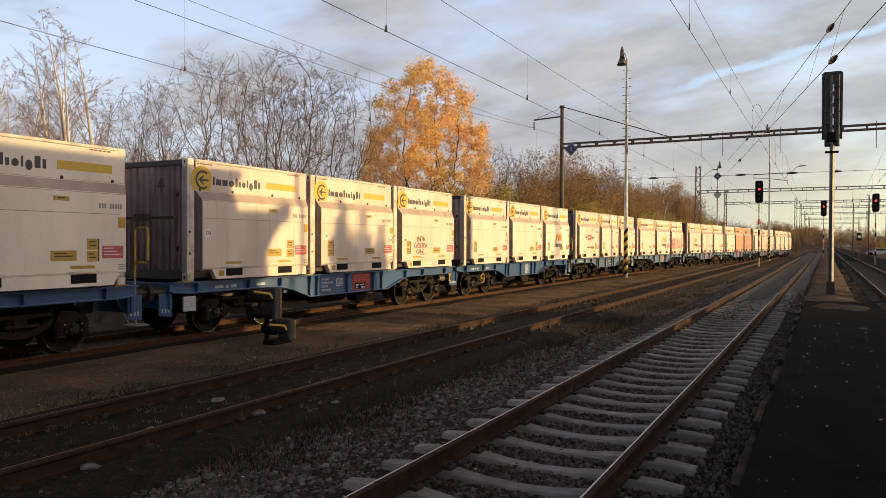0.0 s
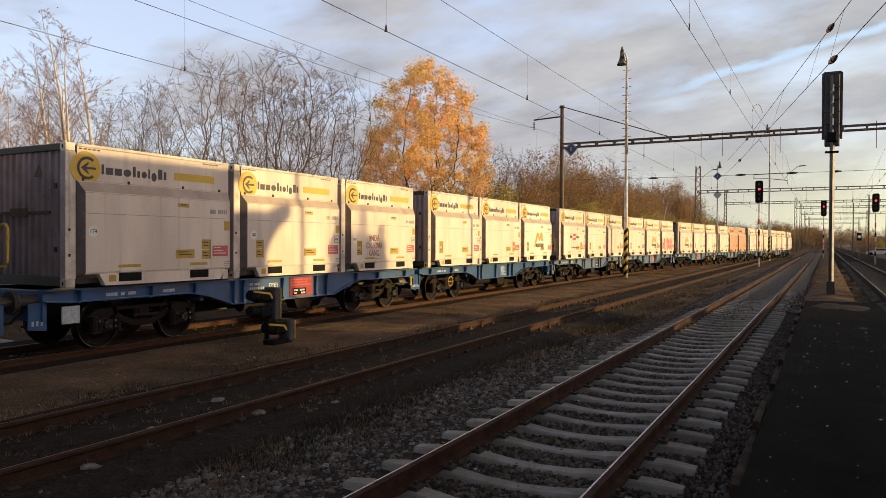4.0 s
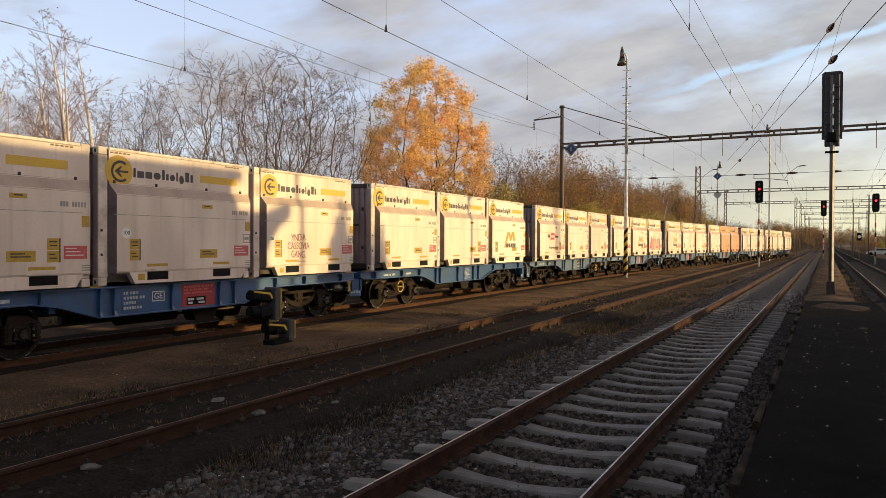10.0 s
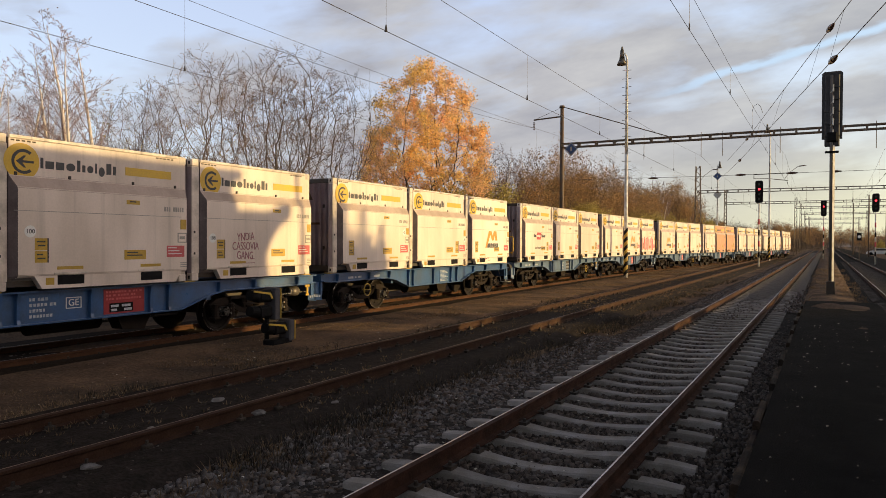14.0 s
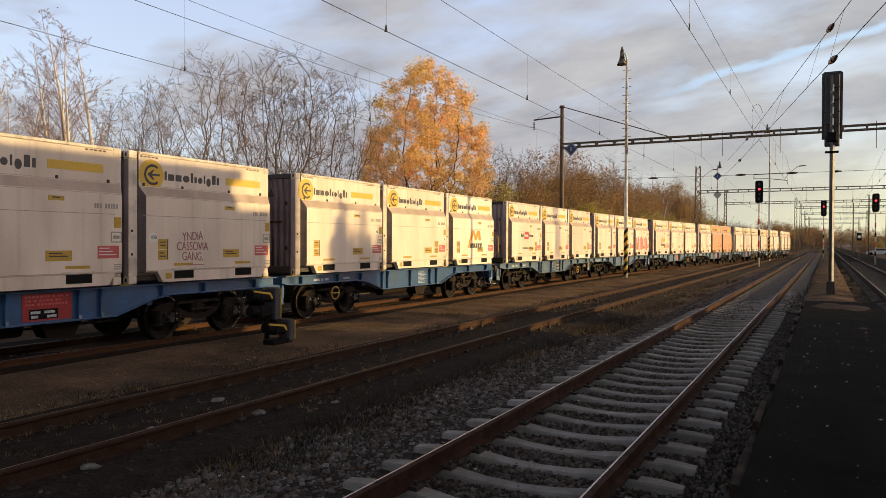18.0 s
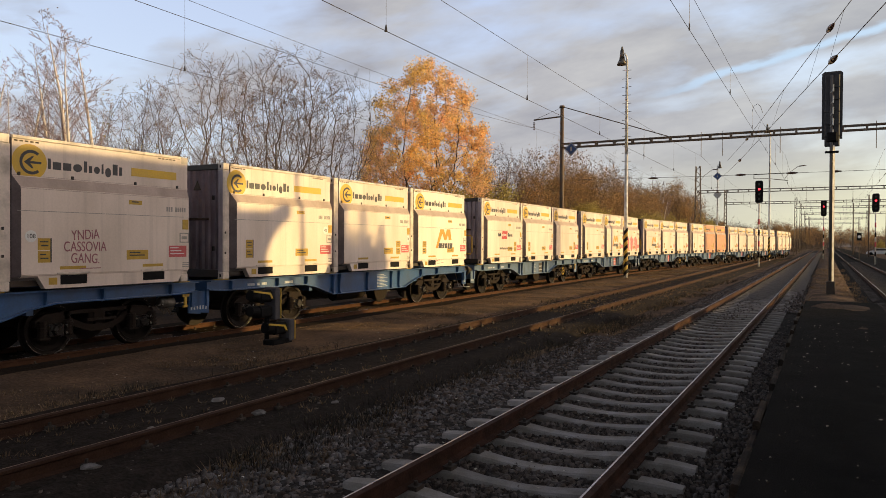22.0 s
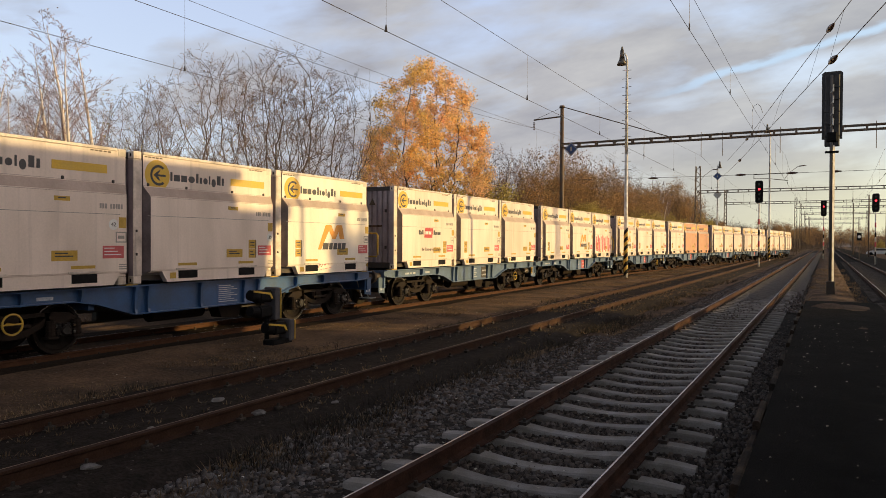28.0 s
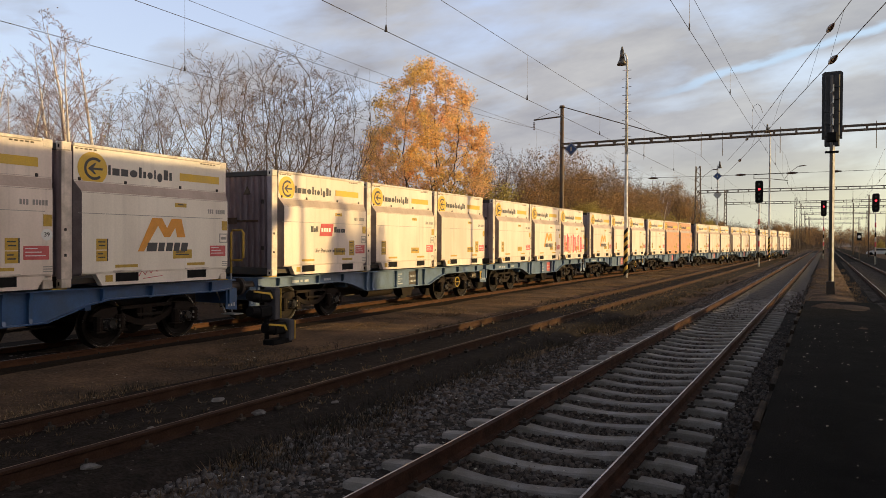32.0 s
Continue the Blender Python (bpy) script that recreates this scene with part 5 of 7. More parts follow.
            tagged(c, "faded orange container far down the train")
        elif k == 1:
            framed_label(c)
for b in (base_box, base_blue, base_grey):
    for o in (*b.children_recursive, b):
        bpy.data.objects.remove(o)


# ---- poles, gantries, signals ----
def yard_lamp(x, y, h, shape, side=-1):
    lamp = thing("yard_lamp", "tall pale metal pole with a bell-shaped lamp and climbing rungs", "lamp post", "yard lamps", m=pose(x, y, -0.28))
    bm = bmesh.new()
    rod(bm, (0, 0, 0), (0, 0, h * 0.55), 0.12, 0.1, 12)
    rod(bm, (0, 0, h * 0.55), (0, 0, h - 0.6), 0.1, 0.07, 12)
    top = [(0, 0, h - 0.6)] + [(side * (0.18 - 0.18 * math.cos(a)), 0, h - 0.6 + 0.5 * math.sin(a)) for a in (0.4, 0.8, 1.2, 1.57, 1.95)]
    tube(bm, top, 0.045, 8)
    part("pole", bm, M_POLEWHITE, lamp, smooth=True)
    if h > 15:
        bm = bmesh.new()
        rod(bm, (-1.75, 0, 10.55), (2.0, 0, 10.6), 0.05, 0.05, 6)
        rod(bm, (-0.1, 0, 10.0), (2.0, 0, 9.7), 0.04, 0.04, 6)
        rod(bm, (-1.75, 0, 10.55), (-1.75, 0, 10.0), 0.04, 0.04, 6)
        rod(bm, (0, 0, 10.0), (-1.75, 0, 10.1), 0.025, 0.025, 6)
        part("bracket_arm", bm, M_MAST, lamp, "rusty bracket arms for the overhead line")
    else:
        bm = bmesh.new()
        n = int((h - 4) / 0.5)
        for k in range(n):
            z = 3.6 + k * 0.5
            rod(bm, (-0.28, 0, z), (0.28, 0, z), 0.014, 0.014, 6)
        tagged(part("rungs", bm, M_MAST, lamp), kind="stuff")
    bm = bmesh.new()
    cx = 0.30 * side
    rod(bm, (cx, 0, h + 0.12), (cx, 0, h + 0.32), 0.09, 0.04, 12)
    rod(bm, (cx, 0, h - 0.42), (cx, 0, h + 0.12), 0.16, 0.10, 16)
    rod(bm, (cx, 0, h - 0.78), (cx, 0, h - 0.42), 0.31, 0.16, 20)
    part("bell_shade", bm, M_BELL, lamp, "weathered brown bell shade", smooth=True)
    if shape == "striped":
        # slanting hazard bands
        for k in range(11):
            bm = bmesh.new()
            rod(bm, (0, 0, 0.2 + k * 0.25), (0, 0, 0.45 + k * 0.25), 0.1275, 0.1265, 16)
            for v in bm.verts:
                v.co.z += 1.1 * v.co.x
            part("band", bm, M_YLABEL if k % 2 else M_BLACK, lamp, "slanting yellow hazard band" if k % 2 else "slanting black hazard band")
    return lamp


def diamond(parent, x, y, z, r, material):
    bm = bmesh.new()
    prism(bm, [(x - r, z), (x, z - r), (x + r, z), (x, z + r)], "y", y, y + 0.02)
    d = part("diamond_sign", bm, material, parent, "diamond-shaped plate")
    bm = bmesh.new()
    q = r * 0.86
    for (xa, za), (xb, zb) in (((-q, 0), (0, q)), ((0, q), (q, 0)), ((q, 0), (0, -q)), ((0, -q), (-q, 0))):
        rod(bm, (x + xa, y - 0.004, z + za), (x + xb, y - 0.004, z + zb), 0.02, 0.02, 4)
    box(bm, x - 0.06, x + 0.06, y - 0.008, y, z - r * 0.3, z + r * 0.3)
    part("diamond_rim", bm, M_FADED, d)


def lattice_mast(name, x, y, h, w, label, solid=False):
    mt = thing(name, label, "catenary mast", "catenary masts", m=pose(x, y, -0.3))
    if solid:
        bm = bmesh.new()
        rod(bm, (0, 0, 0), (0, 0, h), w, w * 0.72, 12)
        rod(bm, (0, 0, h), (0, 0, h + 0.12), w * 1.2, w * 0.9, 12)
        part("column", bm, M_MAST, mt, smooth=True)
        return mt
    bm = bmesh.new()
    for sx in (-1, 1):
        for sy in (-1, 1):
            rod(bm, (sx * w, sy * w, 0), (sx * w * 0.6, sy * w * 0.6, h), 0.055, 0.045, 5)
    part("frame", bm, M_MAST, mt)
    bm = bmesh.new()
    n = int(h / 0.55)
    for k in range(n):
        a, b = 1 - 0.4 * k / n, 1 - 0.4 * (k + 1) / n
        z0, z1 = h * k / n, h * (k + 1) / n
        f = 1 if k % 2 else -1
        for s in (-1, 1):
            rod(bm, (f * w * a, s * w * a, z0), (-f * w * b, s * w * b, z1), 0.026, 0.026, 4)
            rod(bm, (s * w * a, f * w * a, z0), (s * w * b, -f * w * b, z1), 0.026, 0.026, 4)
    tagged(part("lacing", bm, M_MAST, mt), kind="stuff")
    return mt


def gantry(y, x0, x1, z, depth, label, steel, hangers):
    """A light lattice portal over all tracks."""
    ga = thing("gantry", label, "catenary gantry", "catenary gantries", m=pose(0, y, 0))
    bm = bmesh.new()
    for zz in (z, z + depth):
        for yy in (-0.2, 0.2):
            box(bm, x0, x1, yy - 0.04, yy + 0.04, zz - 0.038, zz + 0.038)
    part("truss", bm, steel, ga)
    bm = bmesh.new()
    n = int((x1 - x0) / 1.15)
    for k in range(n + 1):
        x = x0 + (x1 - x0) * k / n
        for yy in (-0.2, 0.2):
            box(bm, x - 0.05, x + 0.05, yy - 0.03, yy + 0.03, z, z + depth)
        if k < n:
            rod(bm, (x, -0.2, z + depth), (x + (x1 - x0) / n, 0.2, z + depth), 0.015, 0.015, 4)
    tagged(part("lattice_web", bm, steel, ga), kind="stuff")
    for x, zt, zb in hangers:
        bm = bmesh.new()
        rod(bm, (x, 0, z + depth + 0.2), (x, 0, zb + 0.45 if zt else zb), 0.018, 0.018, 5)
        part("hanger", bm, M_MAST, ga)
        if not zt:
            continue
        bm = bmesh.new()
        for k in range(4):
            rod(bm, (x, 0, zb + 0.1 + 0.09 * k), (x, 0, zb + 0.15 + 0.09 * k), 0.07, 0.05, 8)
        part("insulator", bm, M_INSUL, ga)
    return ga


yard_lamp(-10.72, 43.6, 13.75, "striped")
tagged(yard_lamp(-6.05, 94.8, 16.3, "striped"), "tall pale pole with a bell lamp and bracket arms")
lamp_far = yard_lamp(-14.5, 115, 14.3, "plain", 1)
diamond(lamp_far, 0, -0.14, 12.3, 0.62, M_SIGNBLUE)
diamond(lamp_far, 0, -0.14, 9.5, 0.62, M_GALV)

m1 = lattice_mast("catenary_mast", -15.61, 46, 11.2, 0.165, "dark round steel catenary mast behind the train", solid=True)
diamond(m1, 0.73, -0.3, 8.35, 0.46, M_SIGNBLUE)
bm = bmesh.new()
rod(bm, (0, 0, 10.6), (-2.0, 0, 10.5), 0.05, 0.05, 6)
rod(bm, (0, 0, 11.2), (-2.0, 0, 10.5), 0.012, 0.012, 4)
part("bracket", bm, M_MAST, m1)
bm = bmesh.new()
for k in range(5):
    rod(bm, (-1.98, 0, 9.85 + 0.11 * k), (-1.98, 0, 9.91 + 0.11 * k), 0.08, 0.05, 8)
part("insulator", bm, M_INSUL, m1)
bm = bmesh.new()
rod(bm, (0, 0, 11.25), (7.0, 0, 8.78), 0.03, 0.03, 6)
part("stay_rod", bm, M_MAST, m1)
gantry(46, -15.6, 16, 8.2, 0.25, "long rusty lattice gantry spanning the tracks", M_MAST, [(x, 0, 7.15) for x in (-10.2, -6.76, -5.53, -2.39, 2.4)])
span = thing("cross_span", "thin cross wire with insulators below the gantry", "overhead wire", m=pose(0, 46, 0))
bm = bmesh.new()
tube(bm, [(-15.5, 0, 6.05), (-7, 0, 5.95), (2, 0, 5.95), (16, 0, 6.05)], 0.011, 4)
part("span_wire", bm, M_WIRE, span)
for x in (-9.6, -4.5, -1.75, 0.45, 4.4):
    bm = bmesh.new()
    rod(bm, (x - 0.3, 0, 5.95), (x, 0, 5.95), 0.03, 0.075, 8)
    rod(bm, (x, 0, 5.95), (x + 0.3, 0, 5.95), 0.075, 0.03, 8)
    part("insulator", bm, M_INSUL, span)
for x in (MID_X, -2.12, 2.75):
    arm = thing("steady_arm", "thin bent steady arm holding the contact wire", "overhead fitting", "steady arms", m=pose(x, 45.6, 0))
    bm = bmesh.new()
    tube(bm, [(1.1, 0.3, 6.35), (0.7, 0.1, 6.3), (0.25, 0, 5.95), (0.0, 0, 5.6)], 0.013, 5)
    part("arm", bm, M_MAST, arm)
    bm = bmesh.new()
    rod(bm, (0.75, 0.12, 6.3), (1.0, 0.26, 6.34), 0.03, 0.03, 8)
    part("insulator", bm, M_INSUL, arm)
lattice_mast("catenary_mast", 16, 46, 11.0, 0.3, "dark lattice catenary mast at a gantry's end")
for y, xl, xr, h, rnd_seed in ((95, -14.3, 14, 11.9, 1), (124, -14.4, 13, 10.9, 2), (143, -4.8, 11, 10.5, 3), (172, -4.8, 11, 10.8, 4), (208, -4.8, 9, 10.6, 5), (255, -4.8, 9, 10.6, 6)):
    gantry(y, xl, xr, 8.2, 0.3, "lattice gantry far down the line", M_GANTRY, [(x, 1, 6.9) for x in (-2.1, 2.7, 6.6)])
    lattice_mast("catenary_mast", xl, y, h, 0.42 if y < 100 else 0.26, "lattice catenary mast of rusty steel far off")
    lattice_mast("catenary_mast", xr, y, h, 0.28, "lattice catenary mast of rusty steel far off")
lattice_mast("catenary_mast", 6.2, 137, 10.2, 0.13, "slim grey catenary mast beside the far tracks", solid=True)
lattice_mast("catenary_mast", 4.75, 164, 10.2, 0.13, "slim grey catenary mast beside the far tracks", solid=True)


def wire(name, pts, r, label, group="overhead wires"):
    bm = bmesh.new()
    tube(bm, pts, r, 4)
    return tagged(obj(name, bm, M_WIRE), label, "overhead wire", group)


def catenary(x, ys, zc, zm, sag, label, step=7.0, shift=0.0, clamp=0.03):
    """Contact wire, sagging carrier and droppers between the supports at ys."""
    ct = thing("catenary", label, "overhead line", "overhead lines")
    up = []
    for a, b in zip(ys, ys[1:]):
        for k in range(9):
            f = k / 9
            up.append((x, a + (b - a) * f, zm - 4 * sag * f * (1 - f)))
    up.append((x, ys[-1], zm))
    bm = bmesh.new()
    tube(bm, up, 0.0052, 4)
    part("carrier_wire", bm, M_WIRE, ct)
    bm = bmesh.new()
    tube(bm, [(x, y, zc) for y in ys], 0.006, 4)
    part("contact_wire", bm, M_WIRE, ct)
    for a, b in zip(ys, ys[1:]):
        n = max(2, int((b - a) / step))
        for k in range(n):
            f = (k + 0.5) / n
            bm = bmesh.new()
            y = a + (b - a) * f + shift
            f = (y - a) / (b - a)
            rod(bm, (x, y, zc), (x, y, zm - 4 * sag * f * (1 - f)), 0.0035, 0.0035, 3)
            rod(bm, (x, y, zc - 0.01), (x, y, zc + 0.11), clamp, 0.012, 5)
            part("dropper", bm, M_WIRE, ct)
    return ct


SUP = [-14, 46, 95, 124, 172]
catenary(TRAIN_X, [-14, 46, 95], 5.74, 8.0, 0.64, "overhead line above the loaded siding", shift=-0.6)
catenary(MID_X, SUP, 5.52, 7.2, 0.55, "overhead line above the middle siding", step=6.6, shift=1.2)
catenary(-2.12, [*SUP, 208, 255], 5.56, 7.0, 0.78, "overhead line above the near track", step=5.8, clamp=0.014)
catenary(2.75, [*SUP, 208, 255], 5.58, 7.0, 0.65, "overhead line above the platform track")
wire("feeder_cable", [(-17.4, y, 8.70 + 0.9 * ((y - 18) / 28) ** 2 * (1 if y > 18 else 0.5)) for y in (-14, 0, 8, 14, 18, 24, 30, 36, 41, 46)], 0.009, "thick feeder cable on mast brackets")
# the line that crosses over from the right track to the left
for z, pts in ((5.6, ((2.85, 2.5), (-3.6, 35.5))), (6.7, ((2.36, 6.0), (-3.3, 36.1)))):
    (xa, ya), (xb, yb) = pts
    wire("crossover_wire", [(xa, ya, z), (xb, yb, z), (xb - 1.9, yb + 9.5, z + 0.1)], 0.008, "wire crossing from one track's line to the other's")
for x, y, z in [(2.36 - 5.66 * (y - 6) / 30.1, y, 6.7) for y in (18.3, 35.9)] + [(2.85 - 6.45 * (y - 2.5) / 33, y, 5.6) for y in (16.6, 34.7)]:
    bm = bmesh.new()
    c, d = Vector((x, y, z)), Vector((-6.3, 31.5, 0)).normalized()
    rod(bm, c - d * 0.34, c - d * 0.12, 0.02, 0.06, 10)
    rod(bm, c - d * 0.12, c + d * 0.12, 0.06, 0.06, 10)
    rod(bm, c + d * 0.12, c + d * 0.34, 0.06, 0.02, 10)
    tagged(obj("line_insulator", bm, M_INSUL, smooth=True), "brown rod insulator set in an overhead wire", "insulator", "line insulators")


for y in (17.0, 19.3, 24.9, 30.5):
    wire("crossover_dropper", [(2.36 - 5.66 * (y - 6) / 30.1, y, 6.7), (2.85 - 6.45 * (y - 2.5) / 33, y, 5.6)], 0.0035, "thin dropper between the crossing wires", "overhead droppers")
wire("jumper_loop", [(-2.29, 27, 6.4), (-2.27, 27, 6.52), (-2.24, 27, 6.62), (-2.12, 27, 6.69), (-2.03, 27, 6.6), (-1.96, 27, 6.37)], 0.008, "bent jumper loop joining two overhead wires")


def main_signal(x, y):
    """A tall colour-light signal seen from behind."""
    s = thing("platform_signal", "tall black signal seen from behind on a grey post", "railway signal", m=pose(x, y, -0.1))
    bm = bmesh.new()
    box(bm, -0.14, 0.14, -0.12, 0.12, 0.0, 0.62, 0.02)
    box(bm, -0.26, 0.26, -0.26, 0.26, -0.2, 0.04, 0.02)
    part("base_box", bm, M_DARKSTEEL, s, "rusty base cabinet")
    bm = bmesh.new()
    rod(bm, (-0.02, 0, 0.55), (-0.02, 0, 8.0), 0.056, 0.05, 14)
    part("post", bm, M_SIGPOST, s, smooth=True)
    # pale strip added to imitate the sun along the edge of the post
    bm = bmesh.new()
    prism(bm, [(0.03, -0.05), (0.1, 0.02), (0.03, 0.09)], "z", 0.62, 5.5)
    part("cable_duct", bm, M_POLEWHITE, s, "pale strip added as the sunlit edge of the post")
    bm = bmesh.new()
    prism(bm, [(-0.325, 5.72), (0.325, 5.72), (0.335, 8.08), (0.26, 8.15), (-0.26, 8.15), (-0.335, 8.08)], "y", 0.1, 0.14)
    part("backboard", bm, M_SIGBACK, s)
    bm = bmesh.new()
    box(bm, -0.24, 0.24, 0.02, 0.12, 5.45, 8.04, 0.03)
    for k in range(5):
        box(bm, -0.25, 0.25, -0.02, 0.1, 5.8 + k * 0.44, 5.83 + k * 0.44)
    part("lamp_housing", bm, M_SIGBACK, s)
    bm = bmesh.new()
    for k in range(5):
        rod(bm, (0.03, -0.05, 5.8 + 0.4 * k), (0.03, -0.05, 6.05 + 0.4 * k), 0.03, 0.03, 6)
        rod(bm, (-0.06, -0.04, 5.75 + 0.4 * k), (0.03, -0.05, 5.9 + 0.4 * k), 0.014, 0.014, 5)
    part("cables", bm, M_GALV, s)
    bm = bmesh.new()
    box(bm, -0.22, 0.22, -0.12, 0.12, 5.22, 5.28, 0.01)
    box(bm, -0.17, 0.17, -0.1, 0.1, 5.62, 5.95, 0.03)
    part("bracket", bm, M_BLACK, s)
    return s


def red_signal(x, y, z0, z1, lit, foot=-0.3, striped=True):
    s = thing("red_signal", "black colour-light signal showing red on a banded post", "railway signal", "signals at red", m=pose(x, y, foot))
    z0 -= foot
    z1 -= foot
    bm = bmesh.new()
    rod(bm, (0, 0, 0), (0, 0, z1), 0.075, 0.07, 10)
    part("post", bm, M_POLEWHITE, s, smooth=True)
    if striped:
        for k in range(4):
            bm = bmesh.new()
            rod(bm, (0, 0, 0.9 + k * 1.0), (0, 0, 1.4 + k * 1.0), 0.08, 0.079, 10)
            part("band", bm, M_SPRAYRED if k % 2 else M_BLACK, s, "painted band")
    bm = bmesh.new()
    w = 0.33
    prism(bm, [(-w, z0 + 0.15), (-w * 0.7, z0), (w * 0.7, z0), (w, z0 + 0.15), (w, z1 - 0.15), (w * 0.7, z1), (-w * 0.7, z1), (-w, z1 - 0.15)], "y", -0.16, -0.1)
    part("backboard", bm, M_BLACK, s)
    for k in range(4):
        z = z1 - 0.33 - k * (z1 - z0 - 0.5) / 3.4
        bm = bmesh.new()
        n = 12
        for i in range(7):
            a0, a1 = math.pi * i / 7, math.pi * (i + 1) / 7
            bm.faces.new([bm.verts.new(v) for v in ((0.16 * math.cos(a0), -0.16, z + 0.16 * math.sin(a0)), (0.16 * math.cos(a1), -0.16, z + 0.16 * math.sin(a1)), (0.16 * math.cos(a1), -0.42, z + 0.16 * math.sin(a1)), (0.16 * math.cos(a0), -0.42, z + 0.16 * math.sin(a0)))])
        bmesh.ops.solidify(bm, geom=bm.faces[:], thickness=0.01)
        part("hood", bm, M_BLACK, s)
        bm = bmesh.new()
        rod(bm, (0, -0.19, z), (0, -0.15, z), 0.10, 0.10, 14)
        part("lens", bm, M_REDLAMP if k == lit else M_GLASS, s, "lit red lens" if k == lit else "unlit lens")
    return s


main_signal(0.16, 29.2)
red_signal(-5.35, 70.6, 5.55, 7.55, 1)
red_signal(-0.28, 105, 5.45, 7.5, 1)
red_signal(4.49, 86, 5.2, 7.07, 1)


def dwarf_signal(x, y, z, name, h):
    """A pair of hooded lamps before a grey plate."""
    s = thing(name, "low black hooded ground signal with yellow hood edges", "ground signal", "ground signals", m=pose(x, y, z, 0, 0, 0))
    bm = bmesh.new()
    box(bm, -0.16, 0.16, -0.02, 0.13, 0.0, h, 0.02)
    part("plate", bm, M_PLATE, s, "grey steel plate")
    bm = bmesh.new()
    box(bm, -0.16, 0.165, 0.128, 0.165, 0.02, h - 0.02, 0.01)
    part("edge_strip", bm, M_YLABEL, s, "yellow edge strip")
    n = 2 if h > 0.5 else 1
    for k in range(n):
        zc = h - 0.16 - 0.32 * k
        bm = bmesh.new()
        box(bm, -0.14, 0.11, -0.42, -0.01, zc - 0.13, zc + 0.12, 0.05)
        rod(bm, (-0.02, -0.40, zc), (-0.02, -0.58, zc + 0.03), 0.125, 0.105, 14)
        part("lamp_box", bm, M_BLACK, s, smooth=False)
        if k == 0:
            bm = bmesh.new()
            prism(bm, [(-0.60, zc + 0.13), (-0.12, zc + 0.06), (-0.04, zc - 0.06), (-0.09, zc - 0.06), (-0.15, zc + 0.025), (-0.60, zc + 0.095)], "x", 0.105, 0.12)
            part("hood_edge", bm, M_YELLOW, s, "yellow hood edge")
    bm = bmesh.new()
    rod(bm, (0, -0.1, -0.3 - z), (0, -0.1, 0.05), 0.05, 0.05, 8)
    if h < 0.5:
        box(bm, -0.15, 0.13, -0.5, 0.1, -0.12, 0.06, 0.02)
    part("foot", bm, M_BLACK, s)
    return s


dwarf_signal(-10.1, 11.35, 0.25, "ground_signal", 0.66)
dwarf_signal(-9.95, 11.62, -0.2, "ground_signal", 0.44)

